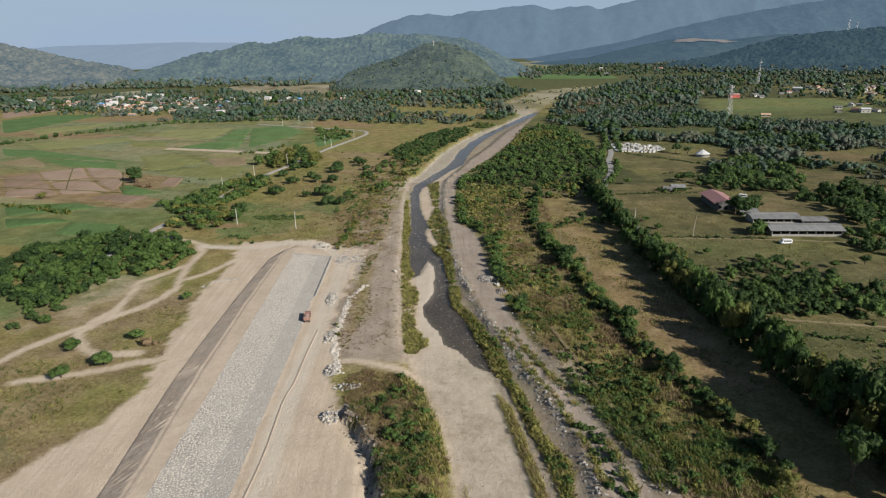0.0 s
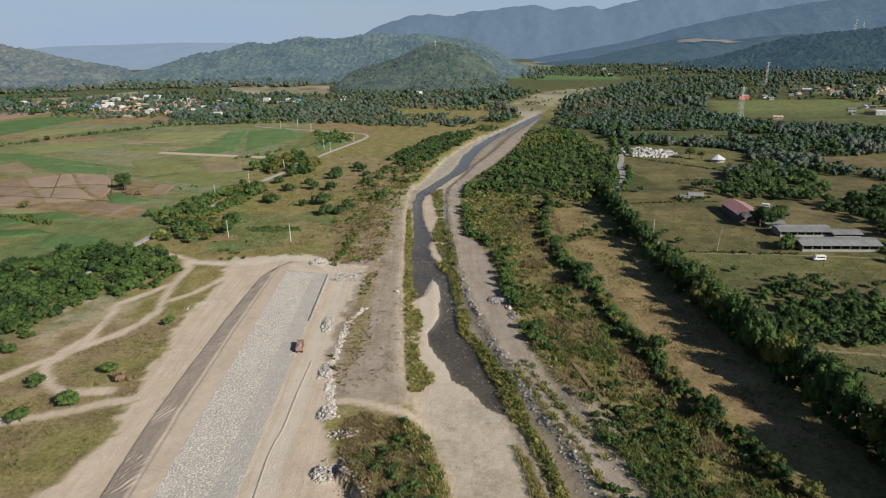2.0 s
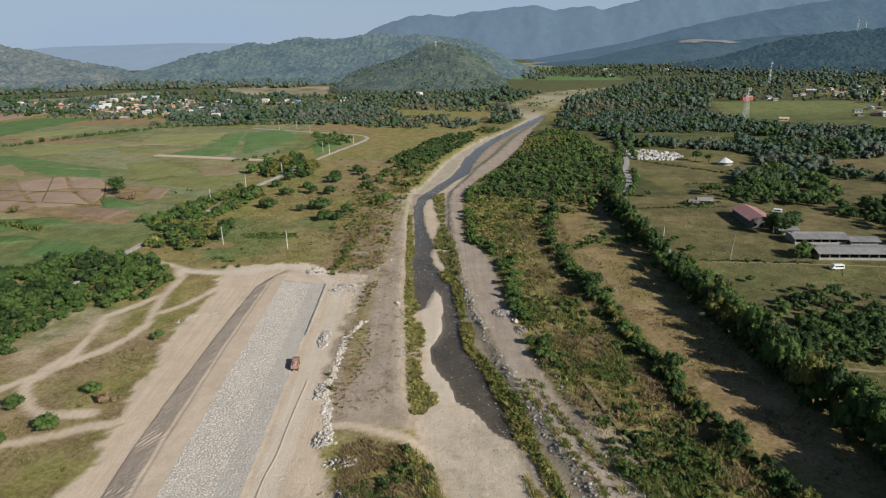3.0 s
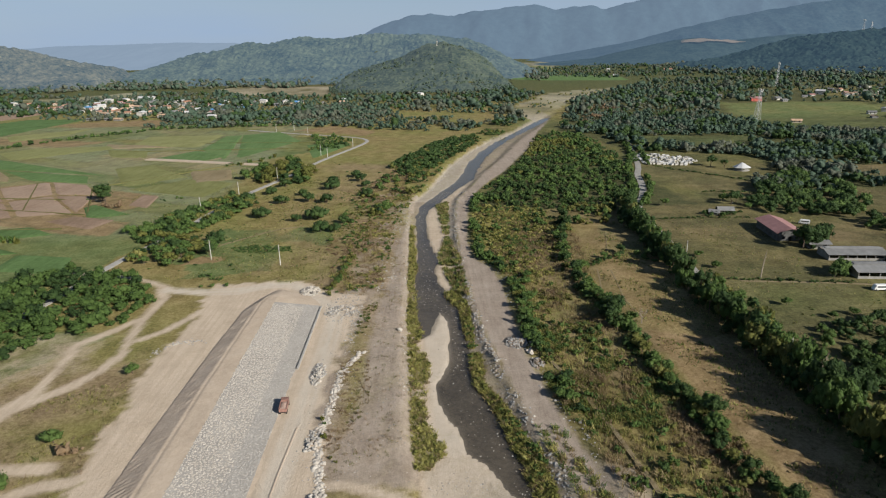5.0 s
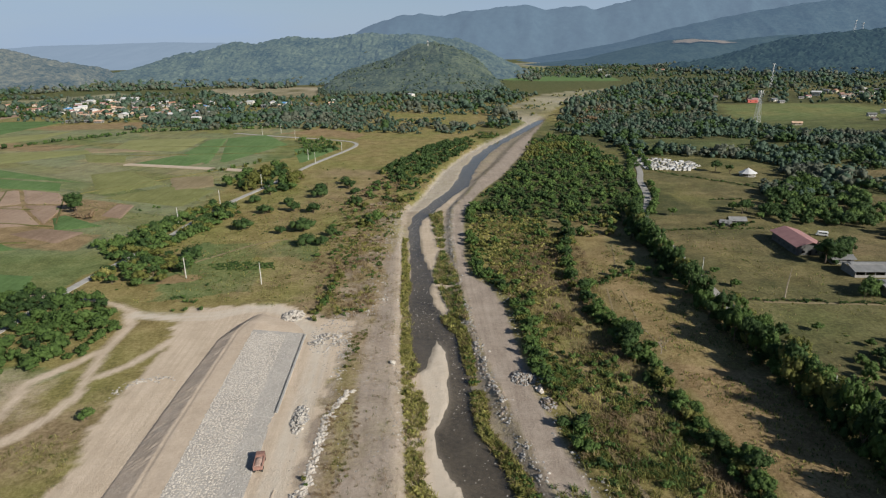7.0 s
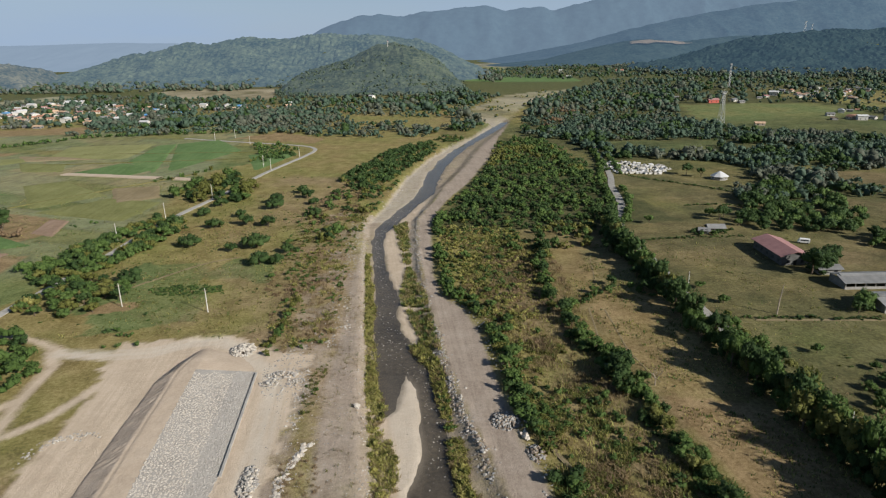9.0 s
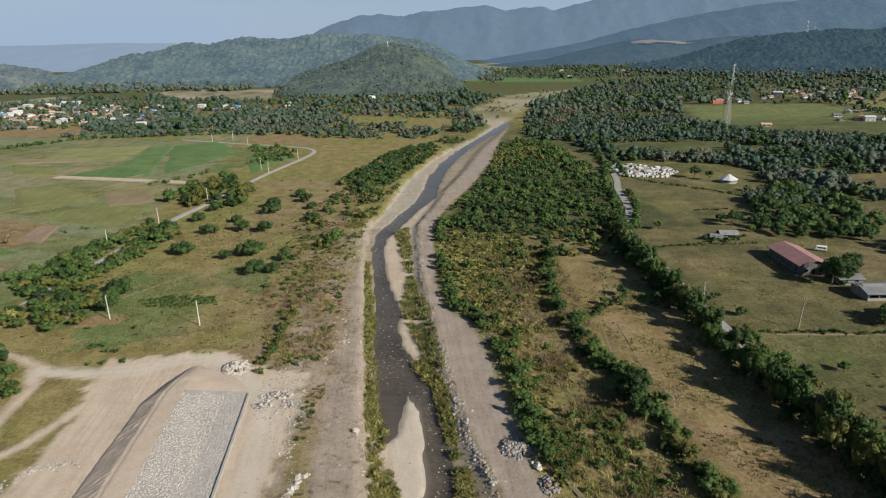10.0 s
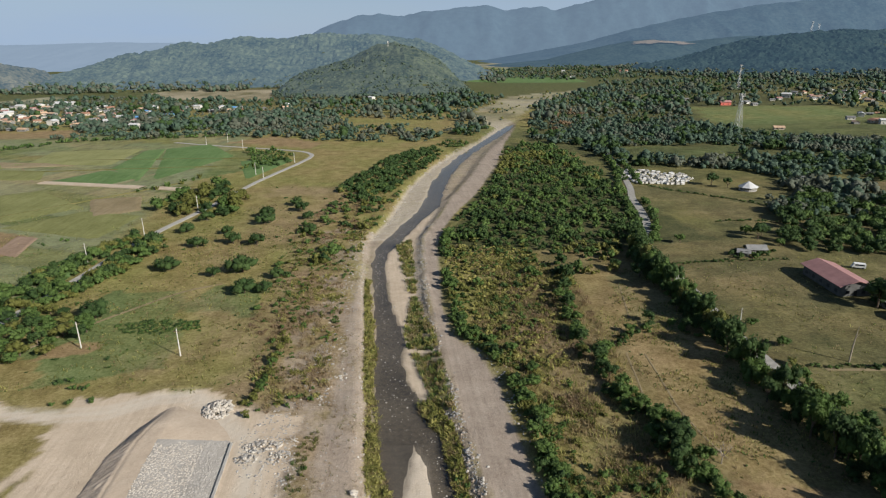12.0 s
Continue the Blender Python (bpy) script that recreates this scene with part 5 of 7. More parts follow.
q = np.concatenate([np.array([p[:2] for p in FARM], float) + [3.0, 1.5], sown([(204, 252), (212, 262), (206, 286), (214, 305), (206, 325), (230, 345), (262, 350), (270, 310), (240, 270)], 22, None, 4.0)])
strew("farm_grove", CLOSE, q, rng.uniform(2.2, 4.8, len(q)), (LEAF_DARK, LEAF_DARK, LEAF_MID), "dark trees and bushes round the farm yard", "grove", 1.0)

for x, y, s in [(164, 372, 4.0), (169, 377, 3.6), (163, 380, 3.2), (173, 368, 3.4), (168, 362, 2.6), (200, 478, 4.6), (206, 470, 3.6), (128, 372, 3.0)]:
    plant("tall" if s > 3.3 else "fresh", x, y, s, "trees between the farm fields", 1.0)
q = np.concatenate([along([(106, 372), (121, 401), (129.5, 430), (134.5, 458), (144, 484), (154, 515)], 2.4, 0.8), along([(116, 372), (130.5, 400), (139.5, 430), (144.5, 452)], 3.6, 0.7), along([(154, 500), (160, 530), (170, 575), (184, 632)], 2.6, 1.2), along([(158, 486), (166, 512), (178, 565)], 3.5, 1.0)])
strew("road_hedge", CLOSE, q, rng.uniform(1.5, 3.4, len(q)), (LEAF_DARK, LEAF_MID), "green hedge trees beside the farm road", "hedge", 1.1)
q = sown([(140, 348), (158, 349), (162, 356), (158, 362), (142, 358)], 5, None, 1.6)
strew("scrub", CLOSE, q, rng.uniform(0.9, 1.7, len(q)), (LEAF_MID, LEAF_DARK), "bushes round the farm hut", "scrub")

# ---- thickets, scrub and woods as masses ----
MID = [crown_shape(200 + i, 6, 72, 0.132, 1, 0.72, 0.8, 0.84, 0.75) for i in range(4)]
BUSH = [crown_shape(220 + i, 3, 26, 0.18, 1, 0.7, 0.55, 0.8, 0.8) for i in range(6)]
FAR = [crown_shape(240 + i, 1 + i % 2, 5, 0.42, 1, 0.6, 0.75, 1.05) for i in range(4)]
HALF = [crown_shape(250 + i, 3 + i % 3, 22, 0.195, 1, 0.85, 0.7, 0.86, 0.8) for i in range(6)]
TUFT = [tuft_shape(280 + i, 9, 0.045, 0.7, 0.8) for i in range(4)]
REEDS = [tuft_shape(290 + i, 12, 0.05, 0.6, 0.7) for i in range(4)]
ROCK = [rock_shape(300 + i) for i in range(5)]
for x, y, s in [(-82, 170, 3.0), (-80, 171.5, 2.2)]:
    strew("dead_bush", BUSH, [(x, y)], [s], (DEADWOOD,), "reddish-brown dead bush beside the earthworks", "bush", 0.9, kind="")

q = sown([(24, 380), (30, 408), (57, 474), (84, 556), (108, 640), (128, 668), (150, 640), (146, 520), (130, 440), (108, 370), (95, 352), (76, 362), (62, 374), (42, 388)], 11,
         lambda x, y: (x > track_r(y) + 3) & (off_line(ROAD_RIGHT, x, y) > 3.5) & ((value_noise(x, y, 22, 9) > -0.85) | (y > 520)), 2.6)
for shape, w in ((MID, q[q[:, 1] < 500]), (HALF, q[q[:, 1] >= 500])):
    strew("thicket", shape, w, rng.uniform(1.15, 2.3, len(w)) ** 1.6, (LEAF_PALE, LEAF_MID, LEAF_DARK, LEAF_MID, LEAF_DARK), "dense dark green thicket of young trees beside the river", "thicket", 1.0, patch=30)
q = sown([(24, 330), (24, 400), (45, 400), (64, 385), (80, 372), (98, 358), (90, 338), (66, 340), (54, 330)], 26, lambda x, y: (x > track_r(y) + 3) & (value_noise(x, y, 14, 203) > -0.1), 3.0)
strew("thicket", MID, q, rng.uniform(1.0, 3.0, len(q)), (LEAF_MID, LEAF_PALE, LEAF_DARK), "loose young trees at the foot of the thicket", "thicket", 0.95)
q = sown([(40, 92), (30, 160), (27, 230), (26, 262), (22, 300), (22, 360), (30, 392), (60, 372), (66, 345), (52, 300), (50, 262), (58, 225), (66, 190), (70, 140), (74, 92)], 2.2,
         lambda x, y: (x > track_r(y) + 2.0) & (value_noise(x, y, 15, 19) + 0.7 * value_noise(x, y, 5, 20) > -0.35), 1.1)
SHRUB = [tuft_shape(320 + i, 15, 0.07, 0.8, 0.6) for i in range(5)]
rest = sown([(40, 92), (30, 160), (27, 230), (26, 262), (46, 262), (58, 225), (66, 190), (70, 140), (74, 92)], 0.8, lambda x, y: (x > track_r(y) + 1.5) & (value_noise(x, y, 12, 13) + 0.5 * value_noise(x, y, 4, 14) > -0.45 + 0.75 * step(165, 215, y)))
strew("scrub", SHRUB, rest, rng.uniform(0.6, 1.6, len(rest)), (STRAW, DEADWOOD, STRAW, LEAF_PALE, LEAF_PALE, LEAF_MID, LEAF_PALE, LEAF_MID), "soft grassy green shrubs on the river terrace", "scrub", 0.8, patch=16)
rest = np.stack([track_l(t := rng.uniform(92, 175, 420)) + rng.normal(size=420) * 0.5 + np.where(rng.random(420) < 0.5, 0.8, 4.0 + 0.03 * (175 - t)), t], -1)
rest = rest[value_noise(rest[:, 0], rest[:, 1], 10, 15) > -0.35]
strew("scrub", SHRUB, rest, rng.uniform(0.5, 1.5, len(rest)), (LEAF_PALE, LEAF_MID, REED, STRAW), "rough weeds between the wheel tracks of the gravel road", "scrub", 0.8)
rest = np.stack([track_l(t := rng.uniform(92, 122, 50)) + rng.uniform(1.0, 5.5, 50), t], -1)
strew("scrub", BUSH, rest, rng.uniform(0.7, 1.7, 50), (LEAF_MID, LEAF_DARK), "green bushes on the gravel bank", "scrub")
q = q[(rng.random(len(q)) < 0.4) & ((q[:, 1] < 195) | (q[:, 1] > 285) | (value_noise(q[:, 0], q[:, 1], 14, 10) > -0.05))]
strew("scrub", BUSH, q, rng.uniform(0.7, 1.5, len(q)) ** 1.7, (LEAF_PALE, LEAF_PALE, LEAF_MID, LEAF_MID, LEAF_DARK), "patchy green and olive scrub on the river terrace", "scrub", 1.0, patch=16)
q = sown([(22, 268), (24, 385), (60, 376), (68, 345), (54, 300), (46, 262)], 2.4, lambda x, y: (x > track_r(y) + 3) & (value_noise(x, y, 9, 17) > -0.5), 1.1)
strew("scrub", BUSH, q, rng.uniform(0.7, 1.35, len(q)) ** 1.8, (STRAW, REED, LEAF_PALE, REED, LEAF_PALE, LEAF_MID), "olive scrub on the river terrace", "scrub", 0.9, patch=22)
q = np.stack([track_r(t := rng.uniform(180, 400, 260)) + rng.uniform(1.5, 6, 260), t], -1)
q = q[value_noise(q[:, 0], q[:, 1], 12, 21) > -0.15]
strew("scrub", MID, q, rng.uniform(0.7, 2.6, len(q)), (LEAF_DARK, LEAF_MID, LEAF_MID), "dark bushes along the gravel road", "scrub", 1.0)
q = sown([(38, 92), (29, 180), (26, 300), (40, 380), (70, 340), (60, 250), (76, 92)], 2.2, lambda x, y: x > track_r(y) + 2.5)
strew("dry_grass", TUFT, q, rng.uniform(0.8, 1.7, len(q)), (DEADWOOD, STRAW, STRAW, REED, LEAF_PALE, LEAF_PALE), "tall olive and straw grass among the scrub", "grass", patch=16)

for x, y, s in [(34, 283, 2.6), (37, 272, 2.4), (35, 264, 3.0), (32, 257, 3.0), (34, 249, 3.2), (30, 243, 2.4), (31, 236, 2.8), (33, 229, 2.2), (29, 290, 2.4), (35, 296, 2.2)]:
    plant("fresh", x, y, s, "green bushes beside the gravel road", 0.8)
for x, y, s in [(104, 346, 4.2), (106, 359, 4.4), (110, 371, 4.0), (101, 337, 3.6), (98, 327, 3.4), (114, 381, 3.8), (103, 352, 3.0), (108, 365, 3.4)]:
    plant("tall" if s > 3.5 else "fresh", x - 1.5, y, s, "tall trees hiding the farm road", 1.2)
t = rng.uniform(205, 345, 700)
q = np.stack([track_r(t) + 2.6 + np.abs(rng.normal(size=700)) * 4.2, t], -1)
q = q[value_noise(q[:, 0], q[:, 1], 9, 12) > -0.15]
strew("scrub", BUSH, q, rng.uniform(0.6, 1.5, len(q)), (LEAF_PALE, LEAF_MID, LEAF_PALE, LEAF_MID), "green band of bushes along the gravel road", "scrub", 1.0, patch=14)
SPRIG = [tuft_shape(270 + i, 3, 0.16, 0.7, 0.9) for i in range(4)]
for poly, per, label in (([(64, 300), (92, 345), (104, 330), (93, 250), (92, 130), (76, 130), (68, 220)], 1.0, "thin tussocks on the dry meadow"),
                         ([(108, 150), (108, 345), (150, 352), (200, 345), (150, 300), (150, 270), (200, 240), (190, 150)], 6.0, "thin tussocks on the farm field"),
                         ([(-112, 280), (-60, 276), (-40, 264), (-38, 420), (-60, 480), (-105, 430), (-120, 340)], 2.6, "thin tussocks on the left meadow"),
                         ([(-132, 345), (-215, 395), (-240, 460), (-150, 540), (-95, 470), (-118, 390)], 5.0, "stubble tussocks on the paddy plots")):
    q = sown(poly, per, lambda x, y: (value_noise(x, y, 9, 66) + 0.5 * value_noise(x, y, 2.5, 67) > -0.15) & (off_line(ROAD_RIGHT, x, y) > 3) & (off_line(ROAD_LEFT, x, y) > 3))
    strew("dry_grass", SPRIG, q, rng.uniform(0.25, 0.75, len(q)), (STRAW, REED, LEAF_PALE, LEAF_PALE, LEAF_MID), label, "grass")

q = sown([(38, 92), (33, 160), (30, 225), (46, 250), (56, 222), (64, 188), (68, 140), (72, 92)], 15, lambda x, y: (x > track_r(y) + 4) & (fbm(x, y, 16, 201, 3) > -0.05), 2.0)
strew("scrub", MID, q, rng.uniform(0.8, 1.9, len(q)), (LEAF_MID, LEAF_MID, LEAF_DARK), "single fresh green bushes standing in the rough grass", "scrub", 0.95)

# brush between the left meadow and the river, up to the riverside trees
BRUSH = [(-46, 300), (-44, 345), (-44, 400), (-34, 455), (-18, 500), (0, 545), (9, 530), (0, 480), (-12, 440), (-30, 405), (-36, 368), (-35, 318), (-38, 285)]
q = sown(BRUSH, 3.4, lambda x, y: value_noise(x, y, 12, 206) + 0.6 * value_noise(x, y, 4, 207) > -0.25)
strew("dry_brush", SHRUB, q, rng.uniform(0.4, 1.3, len(q)), (DEADWOOD, DEADWOOD, STRAW, LEAF_PALE, LEAF_MID), "pinkish dry brush along the meadow edge", "brush", 0.8, patch=14)
q = sown(BRUSH, 26, lambda x, y: value_noise(x, y, 14, 208) > -0.2, 2.0)
strew("scrub", MID, q, rng.uniform(0.8, 2.4, len(q)), (LEAF_MID, LEAF_DARK, LEAF_MID, LEAF_PALE), "green bushes along the meadow edge", "scrub", 0.9)
q = sown([(-115, 290), (-45, 280), (-42, 400), (-30, 480), (-60, 560), (-100, 440)], 160, lambda x, y: (off_line(ROAD_LEFT, x, y) > 5) & (value_noise(x, y, 25, 209) > -0.2), 4.0)
strew("scrub", BUSH, q, rng.uniform(0.5, 1.5, len(q)), (LEAF_MID, LEAF_DARK, LEAF_PALE), "small dark bushes dotted over the meadow", "scrub", 0.9)

# reeds on both sides of the channel
t = rng.uniform(88, 262, 3600)
w = np.minimum(4.2, track_l(t) - water_r(t) - 3) * (0.65 + 0.5 * value_noise(0 * t, t, 11, 18))
q = np.stack([water_r(t) + 0.6 + rng.uniform(0, 1, 3600) * w, t], -1)
q = q[value_noise(0 * q[:, 0], q[:, 1], 9, 27) + 0.5 * value_noise(q[:, 0], q[:, 1], 3, 28) + 0.2 * rng.normal(size=len(q)) + 0.5 * (q[:, 1] < 165) > -0.35]
strew("scrub", BUSH, q[::6], rng.uniform(0.6, 1.5, len(q[::6])), (REED, LEAF_PALE, LEAF_PALE, LEAF_MID), "olive bushes among the reeds", "scrub", patch=12)
strew("reeds", SHRUB, q, rng.uniform(0.6, 1.7, len(q)), (STRAW, REED, REED, REED, LEAF_PALE), "yellow-green reeds along the river channel", "reeds", 0.62)
t = rng.uniform(163, 350, 2800)
q = np.stack([bed_l(t) + rng.uniform(0.0, 1.0, 2800) * np.interp(t, [163, 215, 240, 350], [6.5, 6.0, 3.2, 2.6]) * (0.75 + 0.5 * value_noise(0 * t, t, 10, 16)), t], -1)
q = q[value_noise(q[:, 0], q[:, 1], 13, 31) + 0.45 * rng.normal(size=len(q)) > -0.5]
strew("scrub", BUSH, q[::9], rng.uniform(0.5, 1.3, len(q[::9])), (REED, LEAF_PALE, LEAF_PALE, REED), "olive bushes among the reeds", "scrub")
strew("reeds", SHRUB, q, rng.uniform(0.5, 1.4, len(q)), (STRAW, REED, REED, REED, LEAF_PALE), "yellow-green reeds along the river channel", "reeds", 0.62)
q = sown([(9, 262), (14, 255), (13, 300), (10, 330), (12, 400), (5, 395), (8, 330), (4, 300)], 0.7, lambda x, y: (x > water_r(y) + 1.5) & (value_noise(x, y, 9, 29) + 0.4 * value_noise(x, y, 3, 30) > -0.2))
strew("reeds", SHRUB, q, rng.uniform(0.6, 1.4, len(q)), (REED, STRAW, LEAF_PALE, LEAF_MID), "reeds and brush on the gravel bar", "reeds")
t = rng.uniform(92, 150, 700)
q = np.stack([water_l(t) - 1.6 + rng.uniform(-0.9, 0.9, 700), t], -1)
q = q[(value_noise(q[:, 0], q[:, 1], 8, 33) > -0.3) & (q[:, 1] < 138)]
strew("reeds", REEDS, q, rng.uniform(0.6, 1.3, len(q)), (REED, STRAW), "reeds on the sandy river bed", "reeds")
t = rng.uniform(92, 150, 500)
q = np.stack([np.interp(t, [92, 118, 136, 150], [8.5, 8, 6, 2]) + rng.uniform(-0.6, 1.6, 500), t], -1)
q = q[value_noise(q[:, 0], q[:, 1], 6, 35) > 0.1]
strew("reeds", REEDS, q, rng.uniform(0.6, 1.2, len(q)), (REED, STRAW), "reeds on the sandy river bed", "reeds")

# overgrown mound between the works and the river bed
MOUND = [(-16, 152), (-6, 148), (0, 143), (4, 128), (6, 112), (7, 95), (-6, 95), (-9, 110), (-16, 128), (-21, 145)]
def in_mound(x, y):
    """Thins out towards a ragged rim."""
    return np.clip(off_line(MOUND + MOUND[:1], x, y) / 3.0, 0, 1) + 0.7 * value_noise(x, y, 5, 37) + 0.5 * value_noise(x, y, 1.9, 38) > 0.25


q = sown(MOUND, 1.1, in_mound)
strew("scrub", SHRUB, q, rng.uniform(0.4, 1.3, len(q)), (STRAW, DEADWOOD, STRAW, LEAF_PALE, LEAF_MID, LEAF_MID), "soft green and straw weeds on the mound", "scrub", 0.8, patch=12)
q = sown(MOUND, 5, lambda x, y: in_mound(x, y) & (x > -11) & (fbm(x, y, 12, 201, 3) > -0.12), 1.3)
strew("scrub", MID, q, rng.uniform(0.7, 1.9, len(q)), (LEAF_MID, LEAF_MID, LEAF_DARK), "green bushes on a mound beside the earthworks", "scrub", 0.9)
q = sown(MOUND, 0.5, lambda x, y: (x > bed_l(y) - 4.0) & (value_noise(x, y, 6, 40) > -0.6))
strew("reeds", REEDS, q, rng.uniform(0.8, 1.7, len(q)), (REED, REED, STRAW, LEAF_PALE), "yellow-green reeds at the edge of the mound", "reeds")
q = sown(MOUND, 1.1, lambda x, y: value_noise(x, y, 5, 36) > -0.3)
strew("dry_grass", TUFT, q, rng.uniform(0.5, 1.0, len(q)), (STRAW, DEADWOOD), "dry brown grass on the mound", "grass")

# rubble bank left of the river
BELT = [(-37, 262), (-39, 285), (-36, 318), (-37, 368), (-30, 405), (-12, 440), (-2, 440), (-9, 400), (-15, 330), (-18, 270), (-24, 258)]
q = sown(BELT, 8, lambda x, y: value_noise(x, y, 8, 43) + 0.5 * value_noise(x, y, 3, 44) + 0.03 * np.abs(x + 22) > 0.0, 1.2)
strew("scrub", BUSH, q, rng.uniform(0.6, 1.5, len(q)), (LEAF_MID, LEAF_PALE, LEAF_MID), "patchy bushes on the stony river bank", "scrub")
q = along([(-36, 260), (-35, 275), (-32, 300), (-31, 325), (-29, 360), (-30, 385)], 2.2, 1.2)
strew("scrub", MID, q, rng.uniform(0.8, 2.2, len(q)) * np.interp(q[:, 1], [280, 340], [1, 0.6]), (LEAF_PALE, LEAF_MID), "row of bushes on the stony bank", "scrub")
q = sown(BELT, 2.6, lambda x, y: value_noise(x, y, 9, 46) + 0.5 * value_noise(x, y, 3, 47) > 0.05)
strew("scrub", SHRUB, q, rng.uniform(0.5, 1.6, len(q)), (DEADWOOD, STRAW, REED, LEAF_PALE, REED, LEAF_PALE), "rough olive weeds on the stony bank", "scrub", 0.8, patch=14)
q = sown(BELT, 2.2, lambda x, y: value_noise(x, y, 10, 45) > -0.2)
strew("dry_brush", TUFT, q, rng.uniform(0.5, 1.2, len(q)), (DEADWOOD, STRAW, DEADWOOD), "brown dry brush on the stony bank", "brush")
q = sown([(-35, 395), (-27, 360), (-11, 400), (10, 450), (40, 540), (66, 620), (80, 680), (60, 690), (20, 610), (-22, 520), (-30, 470)], 14,
         lambda x, y: (x < bed_l(y) - 2) & (value_noise(x, y, 22, 47) + 0.5 * value_noise(x, y, 8, 48) > 0.0), 2.6)
strew("thicket", MID, q, rng.uniform(1.1, 1.9, len(q)) ** 2, (LEAF_DARK, LEAF_MID, LEAF_PALE), "dark green bushes along the far bank", "thicket", 0.95)
q = sown([(-26, 500), (-12, 466), (5, 496), (30, 560), (50, 620), (48, 660), (12, 612), (-18, 534)], 16, None, 3.6)
strew("thicket", MID, q, rng.uniform(2.8, 4.4, len(q)), (LEAF_DARK,), "dense dark wood above the river bank", "thicket", 0.9)

q = sown([(-25.5, 210), (-17.5, 210), (-15.5, 191), (-19, 176), (-21, 163), (-24.5, 163), (-24.5, 182)], 1.4, lambda x, y: value_noise(x, y, 6, 34) > -0.35)
strew("dry_brush", SHRUB, q, rng.uniform(0.25, 0.75, len(q)), (STRAW, DEADWOOD, DEADWOOD, LEAF_PALE, STRAW), "rough brown and olive weeds behind the boulder row", "brush", 0.8, patch=9)
q = sown([(-24.5, 226), (-21, 226), (-17, 252), (-22, 250)], 1.3, lambda x, y: value_noise(x, y, 5, 34) > -0.3)
strew("dry_grass", SHRUB, q, rng.uniform(0.3, 0.9, len(q)), (STRAW, LEAF_PALE, LEAF_PALE, LEAF_MID), "olive grass between the works and the gravel strip", "grass", 0.8, patch=7)
q = np.array([(-26.6, 180.6), (-25.6, 179), (-24.9, 173.8), (-22.6, 166), (-21, 164.6), (-22.4, 227), (-20.4, 235.8), (-19.9, 238)])
strew("scrub", BUSH, q, rng.uniform(0.7, 1.3, len(q)), (LEAF_PALE, LEAF_PALE, LEAF_MID), "small bushes among the pale rocks", "scrub")
q = sown([(-22, 160), (-19, 190), (-18, 240), (-16, 300), (-9, 300), (-8, 165)], 3.0, lambda x, y: value_noise(0.8 * x - 0.6 * y, 0.25 * y + 0.3 * x, 3.0, 38) > 0.1)
strew("dry_brush", TUFT, q, rng.uniform(0.25, 0.7, len(q)), (DEADWOOD, STRAW, LEAF_PALE), "low dark brush on the bare gravel strip", "brush", 0.8)
q = sown([(-24, 160), (-20, 190), (-19, 240), (-16, 300), (-10, 390), (-8, 390), (-8, 240), (-5, 165)], 5, lambda x, y: value_noise(x, y, 7, 39) > 0.0)
strew("dry_grass", TUFT, q, rng.uniform(0.35, 0.8, len(q)), (STRAW, DEADWOOD, LEAF_PALE), "sparse dry weeds on the gravel strip", "grass")
q = sown([(62, 300), (92, 345), (104, 330), (93, 250), (92, 130), (74, 130), (66, 220)], 26, lambda x, y: value_noise(x, y, 10, 61) > -0.1)
strew("weeds", BUSH, q, rng.uniform(0.25, 0.7, len(q)), (LEAF_PALE, LEAF_MID, STRAW), "low weeds on the dry meadow", "weeds", 0.7)
q = sown([(108, 250), (108, 345), (200, 345), (150, 300), (150, 270), (200, 240), (190, 150), (108, 150)], 150, lambda x, y: (value_noise(x, y, 18, 62) > 0.0) & (off_line(ROAD_RIGHT, x, y) > 3))
strew("weeds", BUSH, q, rng.uniform(0.25, 0.8, len(q)), (LEAF_PALE, LEAF_MID), "low weeds on the farm field", "weeds", 0.7)
q = sown([(-110, 280), (-60, 276), (-40, 262), (-40, 420), (-100, 440), (-115, 340)], 30, lambda x, y: value_noise(x, y, 13, 64) > 0.1)
strew("weeds", BUSH, q, rng.uniform(0.25, 0.8, len(q)), (LEAF_PALE, LEAF_MID, LEAF_DARK), "low weeds on the meadow", "weeds", 0.7)

# grass and weeds round the works and on the meadows
q = sown([(-160, 100), (-97, 95), (-82, 112), (-75, 140), (-74, 170), (-80, 205), (-98, 196), (-112, 165), (-130, 150)], 1.5,
         lambda x, y: (value_noise(x, y, 14, 49) > -0.5) & (np.min([off_line(l, x, y) for l in TRACKS], axis=0) > 2.6) & (x < earth_l(y) - 1))
strew("dry_grass", TUFT, q, rng.uniform(0.35, 0.85, len(q)), (DEADWOOD, STRAW, REED, LEAF_PALE, LEAF_MID), "rough olive and straw grass beside the earthworks", "grass", patch=18)
q = sown([(-110, 280), (-60, 280), (-42, 300), (-40, 420), (-100, 400), (-115, 340)], 9, lambda x, y: value_noise(x, y, 20, 55) > 0.0)
strew("dry_grass", TUFT, q, rng.uniform(0.4, 0.9, len(q)), (REED, STRAW, LEAF_PALE), "tussocks on the meadow", "grass")
q = sown([(-88, 318), (-78, 321), (-62, 318), (-60, 312), (-70, 309), (-84, 312)], 1.2)
strew("creeper", BUSH, q, rng.uniform(0.7, 1.3, len(q)), (LEAF_DARK, LEAF_MID), "low dark green creeper patch on the meadow", "creeper", 0.6)
q = np.concatenate([along([(-88, 281), (-80, 279)], 2.0, 0.8), along([(-86, 272), (-72, 270)], 5.0, 1.0), np.array([(-150, 420), (-155, 413), (-158, 416), (-147, 418), (-205, 428), (-201, 431), (-203, 420)])])
